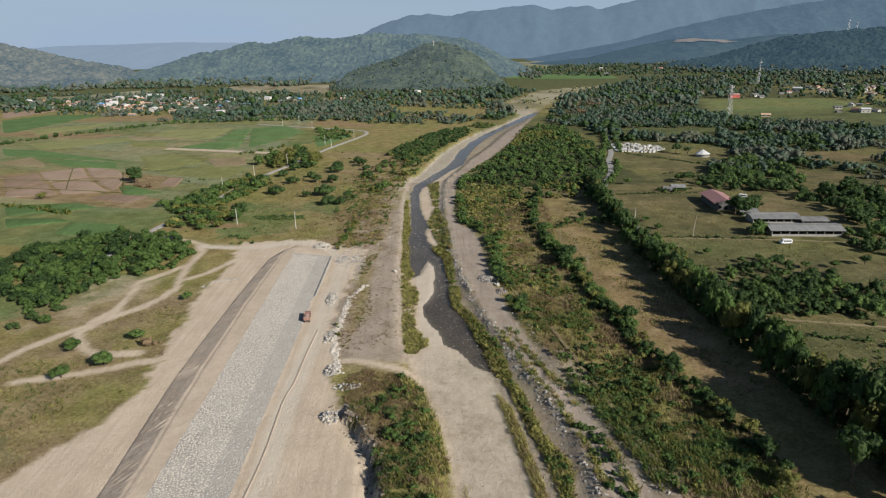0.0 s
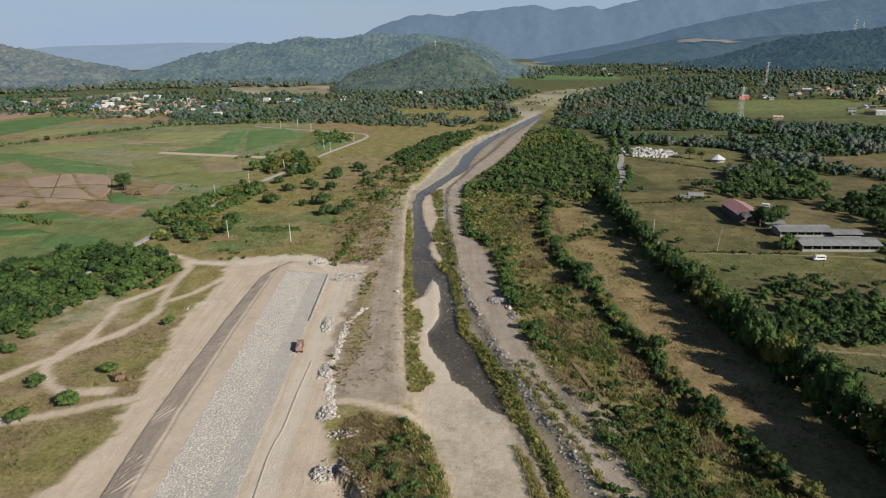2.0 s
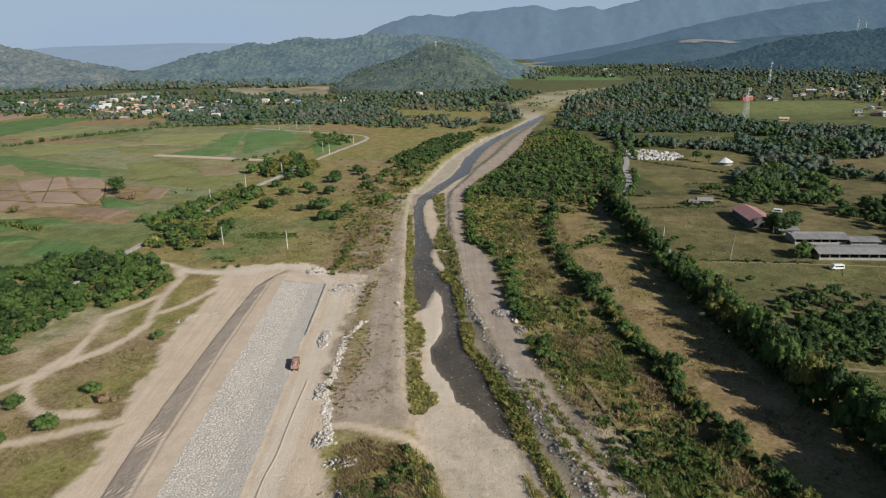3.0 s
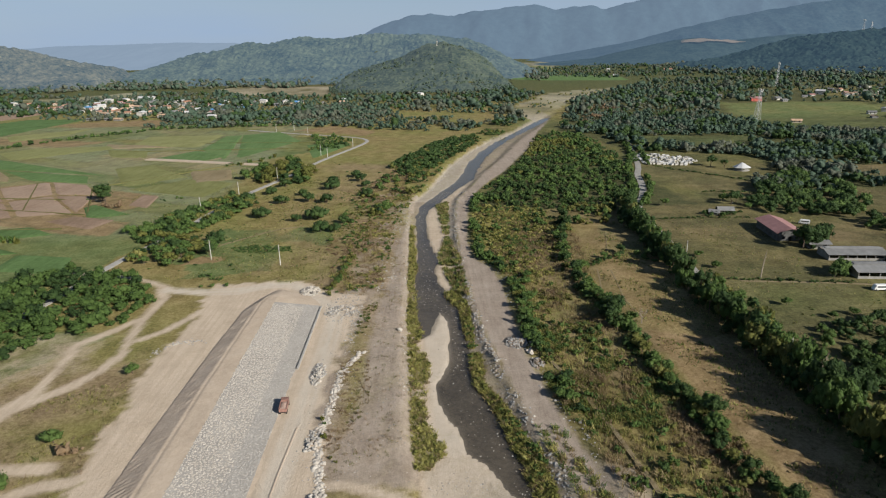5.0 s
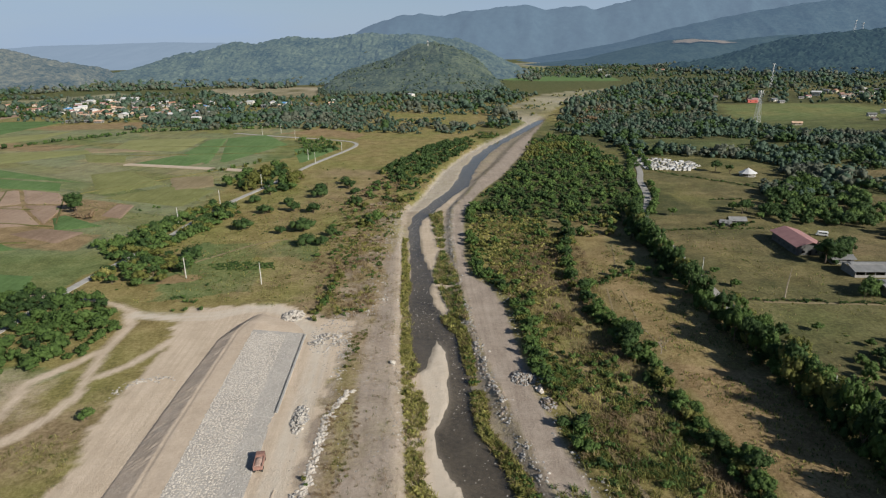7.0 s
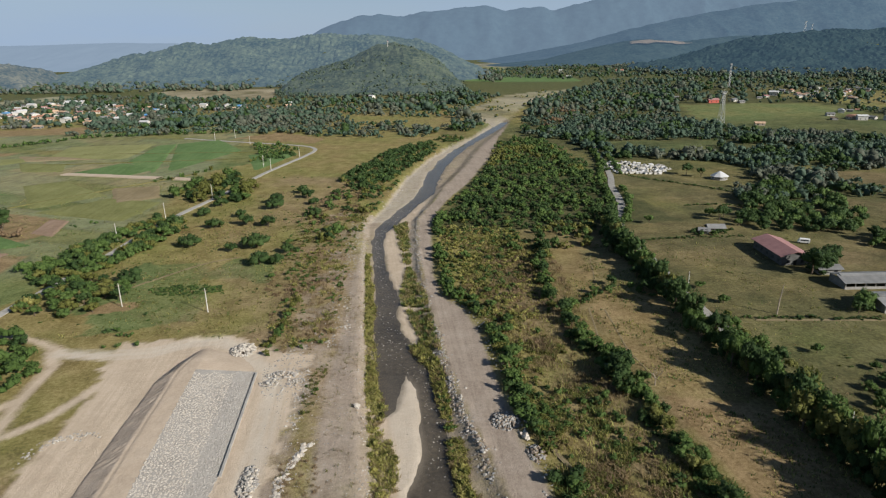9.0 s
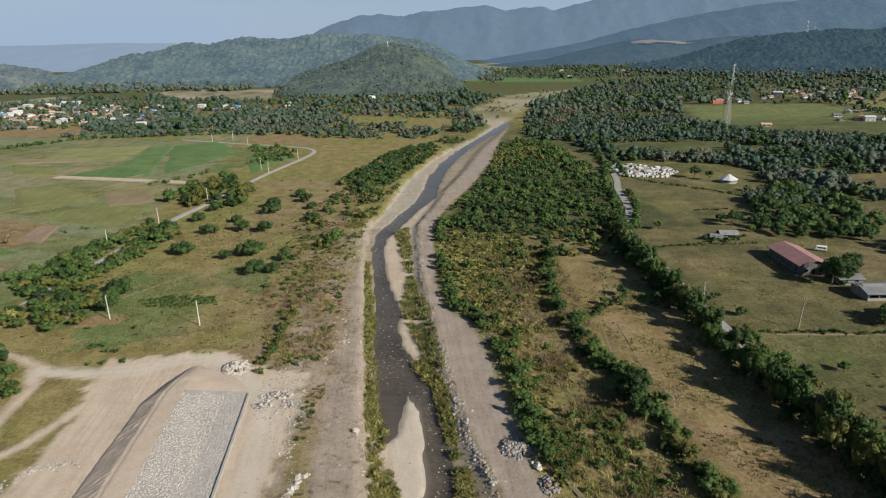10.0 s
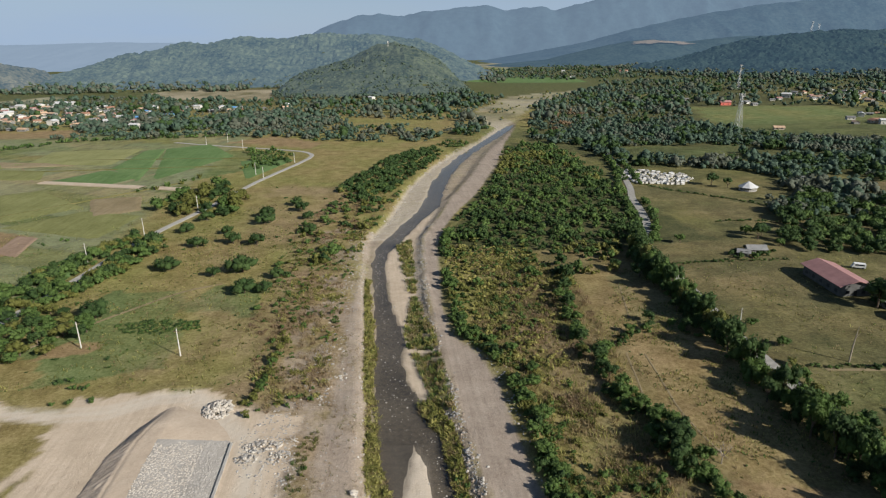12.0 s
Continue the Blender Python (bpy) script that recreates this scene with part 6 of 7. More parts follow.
strew("scrub", BUSH, q, rng.uniform(1.0, 1.9, len(q)), (LEAF_MID, LEAF_DARK), "small green bushes on the grass", "scrub")
q = sown([(66, 228), (92, 215), (92, 130), (74, 130), (68, 186)], 5, lambda x, y: value_noise(x, y, 11, 57) > 0.05)
strew("dry_grass", TUFT, q, rng.uniform(0.4, 0.9, len(q)), (STRAW, DEADWOOD, STRAW), "brown dry tussocks on the fallow field", "grass")
for line in ([(112, 264), (130, 261), (154, 257)], [(112, 347), (135, 347), (160, 345)], [(189, 447), (170, 470), (160, 488)], [(162, 402), (178, 402), (192, 395)],
             [(190, 448), (205, 425), (212, 405)], [(106, 168), (125, 160), (150, 152), (175, 148)], [(130, 146), (150, 142), (175, 140)]):
    q = along(line, 1.7, 0.6)
    strew("hedge", BUSH, q, rng.uniform(0.8, 1.7, len(q)), (LEAF_DARK, LEAF_MID), "low green hedge between fields", "hedge", 0.85)
q = sown([(112, 180), (160, 165), (190, 150), (150, 135), (108, 150)], 9, lambda x, y: value_noise(x, y, 12, 59) > 0.05, 2.0)
strew("scrub", BUSH, q, rng.uniform(0.8, 2.0, len(q)), (LEAF_MID, LEAF_PALE), "weedy bushes on the field edge", "scrub")

# field edges and bananas on the left plain
BANANA = [tuft_shape(310 + i, 9, 0.16, 0.75) for i in range(3)]
q = np.concatenate([along([(-245, 357), (-225, 350), (-208, 346)], 2.4, 1.2), along([(-214, 344), (-190, 334)], 2.4, 1.0), along([(-100, 590), (-70, 640)], 4, 3), along([(-150, 520), (-120, 560)], 4, 2)])
strew("banana_plants", BANANA, q, rng.uniform(2.2, 3.4, len(q)), (LEAF_MID, LEAF_PALE), "banana plants in a row between paddies", "banana plants")
q = np.concatenate([along([(-420, 590), (-392, 636), (-375, 672), (-322, 728), (-300, 764), (-222, 768), (-150, 770)], 3.4, 2.2), along([(-440, 596), (-397, 620)], 2.5, 4)])
strew("hedge", HALF, q, rng.uniform(2.0, 3.6, len(q)), (LEAF_DARK, LEAF_MID), "dark hedge across the plain", "hedge")
for x, y, s in [(-193, 418, 6.4), (-188, 411, 4.2), (-228, 372, 3.2)]:
    plant("pale" if s < 4 else "tall", x, y, s, "field trees", 0.95)
q = np.array([(-186, 405), (-182, 400), (-178, 408), (-174, 398)]) + 0.0
strew("dry_brush", BUSH, q, rng.uniform(2.2, 3.4, len(q)), (DEADWOOD,), "grey-brown bare brush on the field", "brush")

q = sown([(-113, 675), (-83, 669), (-65, 598), (-91, 580)], 30, lambda x, y: off_line(ROAD_LEFT, x, y) > 4, 3.5)
strew("clump", HALF, q, rng.uniform(1.6, 3.8, len(q)), (LEAF_DARK, LEAF_MID), "loose clump of trees by the far lane", "clump")
q = sown([(216, 904), (270, 927), (206, 728), (166, 715)], 70, None, 4)
strew("thicket", HALF, q, rng.uniform(2.6, 4.4, len(q)), (DEADWOOD, LEAF_DRY_HAZY), "grey-brown half-bare trees above the river", "thicket")

# ---- woods of the far plain and the hills ----
def far_ok(x, y):
    return wooded(x, y) & (hills(x, y) < 3)


q = np.concatenate([
    sown([(-330, 780), (-127, 772), (-40, 700), (40, 690), (90, 720), (128, 800), (110, 870), (130, 960), (210, 1150), (120, 1330), (-40, 1170), (-150, 1000), (-330, 860)], 75,
         lambda x, y: far_ok(x, y) & (value_noise(x, y, 60, 63) > -0.45), 4),
    sown([(-900, 1000), (-560, 930), (-330, 800), (-150, 880), (-40, 1160), (-380, 1330), (-900, 1290)], 120, far_ok, 5),
    sown([(168, 520), (236, 490), (351, 488), (480, 540), (452, 608), (326, 637), (171, 653)], 26, lambda x, y: far_ok(x, y) & (value_noise(x, y, 30, 72) > -0.45), 3.4),
    sown([(150, 655), (215, 662), (350, 600), (480, 640), (360, 700), (200, 760)], 34, lambda x, y: far_ok(x, y) & (value_noise(x, y, 40, 73) > -0.6), 3.6),
    sown([(250, 372), (351, 488), (236, 490), (196, 412)], 26, lambda x, y: far_ok(x, y) & (value_noise(x, y, 30, 74) > -0.5), 3.6),
    sown([(136, 690), (150, 655), (300, 612), (350, 700), (345, 780), (400, 900), (480, 1080), (620, 1200), (400, 1290), (300, 1140), (215, 980)], 60,
         lambda x, y: far_ok(x, y) & (value_noise(x, y, 70, 65) > -0.5), 4),
    sown([(190, 520), (270, 480), (330, 400), (480, 420), (600, 600), (440, 585), (360, 612), (290, 560)], 75, lambda x, y: far_ok(x, y) & (value_noise(x, y, 55, 67) > -0.1), 4),
    sown([(205, 515), (330, 465), (520, 480), (640, 560), (440, 577), (300, 542), (215, 545)], 45, lambda x, y: far_ok(x, y) & (value_noise(x, y, 40, 70) > -0.5), 4),
    sown([(268, 330), (330, 300), (420, 360), (420, 470), (330, 465), (280, 400)], 60, lambda x, y: far_ok(x, y) & (value_noise(x, y, 45, 64) > -0.2), 4),
    sown([(460, 700), (620, 720), (660, 830), (540, 830)], 70, lambda x, y: ~inside(GREEN[4], x, y), 5),
    sown([(440, 900), (1000, 760), (1300, 1300), (820, 1600), (480, 1500)], 210, far_ok, 5),
    sown([(560, 720), (900, 660), (900, 800), (640, 840)], 90, lambda x, y: far_ok(x, y) & (value_noise(x, y, 80, 68) > -0.2), 5),
    sown([(100, 1400), (500, 1600), (800, 1600), (800, 2600), (250, 2100), (150, 1900)], 240, lambda x, y: far_ok(x, y) & (value_noise(x, y, 120, 69) > -0.5), 7),
    sown([(-1200, 1350), (-500, 1500), (-250, 1950), (-800, 2000), (-1300, 1600)], 380, far_ok, 7)])
# these far trees carry their haze in the leaf colours
q = q[rng.random(len(q)) < 0.88]
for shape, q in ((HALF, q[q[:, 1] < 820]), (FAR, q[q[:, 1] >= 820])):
    strew("far_woods", shape, q, rng.uniform(1.5, 2.75, len(q)) ** 1.85 * (1 + 0.45 * value_noise(q[:, 0], q[:, 1], 38, 205)), (LEAF_DRY_HAZY, LEAF_DRY_HAZY, LEAF_FAR_HAZY, LEAF_FAR_HAZY, LEAF_DARK, LEAF_FAR_HAZY, LEAF_FAR_HAZY), "mixed trees of the far valley floor", "woods", patch=45)
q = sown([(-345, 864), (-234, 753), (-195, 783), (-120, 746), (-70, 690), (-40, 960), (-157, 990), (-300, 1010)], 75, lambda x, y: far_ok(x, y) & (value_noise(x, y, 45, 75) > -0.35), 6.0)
strew("village_trees", HALF, q, rng.uniform(3.6, 7.2, len(q)), (LEAF_FAR_HAZY, LEAF_FAR_HAZY, LEAF_DRY_HAZY), "large green trees along the edge of the village", "woods", 0.9)
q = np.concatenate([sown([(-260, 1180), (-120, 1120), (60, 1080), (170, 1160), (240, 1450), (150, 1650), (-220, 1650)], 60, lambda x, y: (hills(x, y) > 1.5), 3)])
strew("hill_woods", FAR, q, rng.uniform(2.0, 4.6, len(q)), (LEAF_HILL_HAZY, LEAF_HILL_HAZY, LEAF_HILL_HAZY, LEAF_DRY_HAZY), "mixed wood on the round hill", "woods", 0.9, patch=60)
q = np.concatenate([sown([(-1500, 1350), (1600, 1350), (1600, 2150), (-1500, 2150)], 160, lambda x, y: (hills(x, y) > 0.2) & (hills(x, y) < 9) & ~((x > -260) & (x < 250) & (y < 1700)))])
strew("far_woods", FAR, q[:2200], rng.uniform(4, 8, len(q[:2200])), (LEAF_FAR_HAZY, LEAF_DRY_HAZY), "trees at the foot of the wooded slopes", "woods")
q = sown(TAN[3], 160, lambda x, y: value_noise(x, y, 40, 89) > 0.1)
strew("scrub", FAR, q, rng.uniform(1.5, 3.0, len(q)), (LEAF_FAR_HAZY, LEAF_PALE), "low bushes on the far river bed", "scrub")

# ---- dike with stone facing ----
def dike_edges(y):
    """The foot and the brow of the landward side."""
    return np.interp(y, [60, 110, 150, 190, 225, 248, 267], [-64.6, -65, -67, -66.6, -65.4, -64, -57]), np.interp(y, [60, 110, 150, 200, 250, 260, 267], [-58, -58.2, -59.4, -59.4, -58.4, -56, -55])


def dike_height(x, y):
    foot, brow = dike_edges(y)
    end = 1 - step(255, 270, y + 0.6 * np.clip(x + 54, 0, 20))
    top = 1.9 * end
    rise, fall = np.clip((x - foot) / (brow - foot), -0.05, 1), np.clip((-37.4 - x) / 15.8, -0.05, 1)
    z = np.minimum(rise, fall) * top
    side = step(foot, foot + 1, x) * (1 - step(brow - 1.0, brow + 0.3, x)) * end
    rill = np.abs(((y - 0.7 * (x + 65) + 1.1 * value_noise(x, y, 5, 7) + 0.4 * value_noise(x, y, 1.5, 9)) / 1.5) % 1 - 0.5) * 2
    z = z + side * 0.5 * (rill - 0.5) * (0.6 + 0.5 * value_noise(x, y, 9, 8))
    lip = np.exp(-((x - brow - 0.2 - 0.12 * value_noise(0 * x, y, 6, 12)) / 0.35) ** 2)
    return z - 0.22 * lip * end + 0.10 * fbm(x, y, 3, 13) * end - 0.25 * (1 - end) - 0.3 * np.exp(-((x - foot - 0.2) / 0.4) ** 2) * end


dx = np.arange(-68.5, -36.3, 0.4)
dy = np.arange(-30, 271, 0.6)
DX, DY = np.meshgrid(dx, dy)
DZ = dike_height(DX, DY)
di = np.arange(DX.size).reshape(DX.shape)
dq = np.stack([di[:-1, :-1], di[:-1, 1:], di[1:, 1:], di[1:, :-1]], -1).reshape(-1, 4)
mid_x = DX.ravel()[dq].mean(1)
on_side = (DX > dike_edges(DY)[0] - 0.3) & (DX < dike_edges(DY)[1] + 0.1)
dike = thing("dike", "half-built earth river dike with a stone-faced slope and rilled landward side", "dike")
part("earth_body", mesh_of("earth_body", np.stack([DX, DY, DZ], -1).reshape(-1, 3), dq, (DIKE_EARTH, DIKE_SIDE, DIKE_BED), True, on_side.ravel()[dq].all(1) + 2 * ((mid_x > -53.3) & (mid_x < -37.6) & (DY.ravel()[dq].mean(1) < 250))), dike, "packed sandy earth body")


def facing(x0, x1, mats, label):
    gx_, gy_ = np.meshgrid(np.arange(x0, x1, 0.5), np.arange(84, 251, 0.5))
    q = np.stack([gx_.ravel(), gy_.ravel()], -1) + rng.uniform(-0.24, 0.24, (gx_.size, 2))
    q = q[(q[:, 1] < 249 + 2.0 * value_noise(q[:, 0], q[:, 0], 3, 5)) & (rng.random(len(q)) < 0.93)]
    strew("stone_facing", ROCK, q, rng.uniform(0.22, 0.36, len(q)), mats, label, "", 0.5, -0.02, dike_height(q[:, 0], q[:, 1]), parent=dike)


facing(-53.2, -43.1, (STONE,), "pale quarry stones laid on the slope")
facing(-43.1, -37.6, (STONE_GREY,), "greyer quarry stones laid on the lower slope")
toe = new("toe_beam", box_mesh("toe_beam", CONCRETE, (-37.5, 206, -0.3, -37.0, 249, 0.45)))
toe.parent = dike
tagged(toe, "narrow pale concrete toe beam")


road([(-32, 178), (-33, 160), (-33, 146), (-34.5, 138), (-34, 124), (-34, 112), (-35, 96)], 0.4, "low ridge of loose soil beside the haul road", DIKE_SIDE, "soil_ridge", 0.13, "ridge")


# ---- stones ----
def heap(x, y, rx, ry, tall, n, size, label, mats=(RIVER_STONE,)):
    a, d = rng.uniform(0, 2 * math.pi, n), np.sqrt(rng.random(n))
    q = np.stack([x + rx * d * np.cos(a), y + ry * d * np.sin(a)], -1)
    z = height(q[:, 0], q[:, 1]) + tall * (1 - d ** 1.5) + rng.uniform(-0.1, 0.25, n)
    strew("rock_pile", ROCK, q, size * rng.uniform(0.6, 1.3, n), mats, label, "rock pile", 0.85, 0.1, z, kind="stuff")


heap(-43.5, 263.5, 3.6, 4.2, 1.6, 240, 0.5, "heap of pale quarry boulders beside the haul road", (STONE, RIVER_STONE))
heap(-30, 247, 4.5, 2.4, 0.3, 110, 0.38, "scattered pale boulders beside the works", (STONE, RIVER_STONE, STONE_DARK))
heap(-33, 243, 2.6, 1.6, 0.4, 60, 0.36, "scattered pale boulders beside the works", (STONE, RIVER_STONE, STONE_DARK))
heap(-31, 203, 2.0, 6.0, 0.7, 190, 0.42, "long heap of pale boulders beside the works", (STONE, RIVER_STONE, STONE_DARK))
heap(-27.5, 172, 1.6, 5.0, 0.4, 70, 0.42, "heap of pale boulders beside the works", (STONE, RIVER_STONE, STONE_DARK))
heap(-24, 151.5, 2.2, 3.4, 0.7, 110, 0.45, "heap of pale boulders beside the works", (STONE, RIVER_STONE, STONE_DARK))
heap(-19, 143, 3.6, 2.0, 0.3, 60, 0.4, "heap of pale boulders beside the works", (STONE, RIVER_STONE, STONE_DARK))
heap(-21.5, 129, 2.4, 2.6, 1.1, 130, 0.42, "heap of pale boulders beside the works", (STONE, RIVER_STONE, STONE_DARK))
heap(25.5, 218, 3.4, 3.8, 1.0, 330, 0.4, "grey boulder heap beside the gravel road", (STONE_DARK, CLOD, STONE_DARK))
heap(29.5, 205, 2.0, 3.0, 0.6, 150, 0.36, "grey boulder heap beside the gravel road", (STONE_DARK, CLOD))
heap(28.6, 211.5, 0.9, 2.0, 0.4, 9, 0.8, "few large white boulders beside the gravel road", (STONE,))
heap(31.0, 217, 1.8, 4.5, 0.5, 70, 0.5, "grey boulder heap beside the gravel road", (STONE_DARK, RIVER_STONE))


def row_of_rocks(line, n, wide, lo, hi, label, mats=(RIVER_STONE,)):
    t = rng.uniform(line[0], line[1], n)
    q = np.stack([line[2](t) + line[3] + rng.normal(size=n) * wide, t], -1)
    q = q[value_noise(q[:, 0], q[:, 1], 7, 37) + 0.3 * rng.normal(size=n) > -0.35]
    n = len(q)
    strew("rocks", ROCK, q, rng.uniform(lo, hi, n) * rng.uniform(0.6, 1.0, n), mats, label, "rocks", 0.8, 0.15)


row_of_rocks((95, 420, track_l, -1.4), 1700, 1.3, 0.15, 0.7, "grey rocks on the bank of the gravel road", (STONE_DARK, RIVER_STONE))
bank = curve([(196, 18.2), (210, 18.0), (221, 16.1), (232, 14.8), (247, 14.9), (265, 15.0), (286, 13.4), (310, 12.6)])
row_of_rocks((196, 310, bank, 0.0), 560, 0.7, 0.15, 0.75, "broken grey rocks piled on the bank of the gravel road", (CLOD, STONE_DARK, CLOD))
row_of_rocks((95, 300, track_r, 1.6), 500, 1.2, 0.2, 0.6, "grey rocks along the gravel road", (STONE_DARK, RIVER_STONE))
row_of_rocks((95, 165, track_r, -2.0), 700, 4.0, 0.12, 0.4, "loose grey stones on the gravel slope", (STONE_DARK, RIVER_STONE))
stone_row = curve([(150, -22), (163, -24.6), (171, -26.3), (179, -25.9), (187, -25.4), (195, -24.9), (203, -24.7), (210, -22.4), (218, -19)])
row_of_rocks((150, 217, stone_row, 0.0), 900, 0.55, 0.3, 0.95, "row of pale boulders tipped along the foot of the works", (STONE, RIVER_STONE, STONE))
row_of_rocks((215, 250, earth_r, 0.6), 160, 0.9, 0.25, 0.6, "pale rocks along the foot of the works")
heap(-9.5, 229, 0.9, 0.9, 0.4, 10, 0.55, "small cluster of white boulders on the bare gravel strip", (STONE,))
heap(-26, 243, 2.4, 2.0, 0.2, 70, 0.32, "scattered pale boulders beside the works", (STONE, RIVER_STONE, STONE_DARK))
row_of_rocks((262, 400, path_l, -3.0), 700, 3.4, 0.2, 0.75, "pale rocks on the stony bank")
row_of_rocks((170, 400, bed_l, -0.8), 900, 0.8, 0.15, 0.5, "pale stones along the river edge")
row_of_rocks((400, 640, bed_l, 1.5), 500, 2.0, 0.3, 0.9, "pale stones along the far river edge")
row_of_rocks((168, 400, water_l, 4.5), 330, 3.2, 0.10, 0.36, "pale stones standing in the shallow water")
t = rng.uniform(150, 430, 480)
q = np.stack([water_l(t) + rng.uniform(0.1, 1.0, 480) * (water_r(t) - water_l(t)), t], -1)
strew("rocks", ROCK, q, rng.uniform(0.06, 0.24, 480) * rng.uniform(0.6, 1.3, 480), (RIVER_STONE,), "small pale stones breaking the shallow water", "rocks", 0.8, 0.0, np.full(480, -1.6))
row_of_rocks((120, 158, water_l, -1.0), 160, 2.2, 0.12, 0.4, "pale stones on the river bed")
row_of_rocks((88, 162, bed_l, 9.0), 1500, 5.0, 0.07, 0.34, "small stones on the sandy river bed")
rim = lambda y: np.interp(y, [90, 104, 109, 115, 118, 127, 135], [-7, -8, -9, -10, -12, -16, -20])
t = rng.uniform(92, 134, 420)
strew("rocks", ROCK, np.stack([rim(t) - 1.0 + 1.1 * rng.normal(size=420), t], -1), rng.uniform(0.15, 0.6, 420), (CLOD,), "fallen brown clods below the eroded scarp", "rocks", 0.8, 0.1)
t = rng.uniform(118, 134, 160)
strew("rocks", ROCK, np.stack([rim(t) + rng.uniform(-0.5, 3.5, 160), t], -1), rng.uniform(0.12, 0.4, 160), (STONE_DARK, RIVER_STONE), "grey rubble tipped over the scarp", "rocks", 0.8, 0.1)
q = sown([(-31, 160), (-25, 158), (-8, 160), (-9, 300), (-12, 400), (-16, 400), (-20, 300), (-31, 258)], 2.6)
strew("rocks", ROCK, q, rng.uniform(0.08, 0.26, len(q)), (RIVER_STONE, STONE_DARK), "clods and small stones on the bare strip", "rocks", 0.7, 0.1)
t = rng.uniform(0, 1, 130)
q = np.stack([np.interp(t, [0, 0.3, 0.6, 1], [-82, -79, -75, -69]), np.interp(t, [0, 0.3, 0.6, 1], [217, 223, 225.5, 225])], -1) + 0.9 * rng.normal(size=(130, 2))
strew("rocks", ROCK, q, rng.uniform(0.15, 0.5, 130), (RIVER_STONE,), "pale rocks on the edge of the graded earth", "rocks", 0.8, 0.15)
q = sown([(-34, 236), (-24, 232), (-22, 258), (-30, 262), (-36, 252)], 0.9)
strew("rocks", ROCK, q, rng.uniform(0.12, 0.42, len(q)), (STONE_DARK, RIVER_STONE), "grey rubble beside the end of the works", "rocks", 0.8, 0.1)
row_of_rocks((640, 800, bed_l, 4.0), 160, 4.0, 0.4, 1.2, "pale stones along the far river edge")

# ---- poles ----
def pole_parts(root, tall):
    part("shaft", bm_mesh("shaft", beam(bmesh.new(), (0, 0, -0.4), (0, 0, tall), 0.2, 0.12, 8), POLE), root)
    part("crossarm", box_mesh("crossarm", BARK, (-0.9, -0.06, tall - 0.9, 0.9, 0.06, tall - 0.75)), root, "short timber crossarm")


first_pole = thing("utility_pole", "pale concrete utility pole standing on grass", "utility pole", "poles along the lanes", at=pose(-61, 294, 0))
pole_parts(first_pole, 8.6)
for x, y in [(-92, 303), (-123.5, 384), (-113.5, 422), (-78, 546), (-64, 602), (-86, 563), (-155, 710), (-140, 728), (-117, 680), (103.8, 285), (97, 199), (-100, 466)]:
    copy_thing(first_pole, pose(x, y, 0, 0, 0, 30 if x < 0 else 100))
bm = bmesh.new()
for p_, q_, a, b in (((0, 0, -0.3), (0.3, 0.1, 4.5), 0.24, 0.19), ((0.3, 0.1, 4.5), (0.9, 0.3, 8.8), 0.19, 0.1), ((0.9, 0.3, 8.8), (1.1, 0.2, 10.6), 0.1, 0.04), ((0.6, 0.2, 7), (1.2, -0.3, 8.6), 0.06, 0.03)):
    beam(bm, p_, q_, a, b, 7)
snag = thing("dead_tree", "tall bare dead trunk at the field edge", "dead tree", at=pose(124, 265, 0))
part("trunk", bm_mesh("trunk", bm, BLEACHED), snag)


# ---- lattice towers ----
def tower(x, y, z, tall, base, top, mat_a, label, red=False):
    root = thing("lattice_tower", label, "tower", at=pose(x, y, z, 0, 0, 20))
    cs = [(1, 1), (-1, 1), (-1, -1), (1, -1)]

    def at(c, h):
        w = base + (top - base) * h / tall
        return Vector((c[0] * w / 2, c[1] * w / 2, h))
    for c in cs:
        part("leg", bm_mesh("leg", beam(bmesh.new(), at(c, -0.5), at(c, tall), 0.16, 0.12), mat_a), root)
    levels = [tall * (1 - (1 - i / 9) ** 1.25) for i in range(10)]
    for lo, hi in zip(levels, levels[1:]):
        for c, d in zip(cs, cs[1:] + cs[:1]):
            part("brace", bm_mesh("brace", beam(bmesh.new(), at(c, lo), at(d, hi), 0.08), mat_a), root)
            part("brace", bm_mesh("brace", beam(bmesh.new(), at(d, lo), at(c, hi), 0.08), mat_a), root)
            part("cross_bar", bm_mesh("cross_bar", beam(bmesh.new(), at(c, hi), at(d, hi), 0.08), mat_a), root)
    part("platform", box_mesh("platform", mat_a, (-top, -top, tall - 2.6, top, top, tall - 2.4)), root)
    for i, c in enumerate(cs):
        part("antenna", box_mesh("antenna", WALL_WHITE, (c[0] * top - 0.25, c[1] * top - 0.25, tall - 2.2, c[0] * top + 0.25, c[1] * top + 0.25, tall + 0.4)), root, "white panel antenna")
    part("mast", bm_mesh("mast", beam(bmesh.new(), (0, 0, tall - 2.4), (0, 0, tall + 3.0), 0.08, 0.04), STEEL_RED if red else mat_a), root)
    return root


TOWER_XY = (347, 699)
tower(*TOWER_XY, 0, 35, 5.5, 1.6, STEEL, "pale galvanised lattice telecom tower beside a green field")
tower(640, 1195, 0, 42, 4.0, 1.4, STEEL, "slim pale lattice mast before wooded slopes")
hz = float(hills(np.array([30.0]), np.array([1420.0]))[0])
tower(30, 1420, hz, 16, 2.2, 1.0, WALL_WHITE, "small white and red mast on the wooded hill", True)
for x, y in ((1265, 1900), (1330, 1960)):
    tower(x, y, float(hills(np.array([float(x)]), np.array([float(y)]))[0]), 34, 6, 2.0, STEEL, "pale power pylon on the wooded ridge")


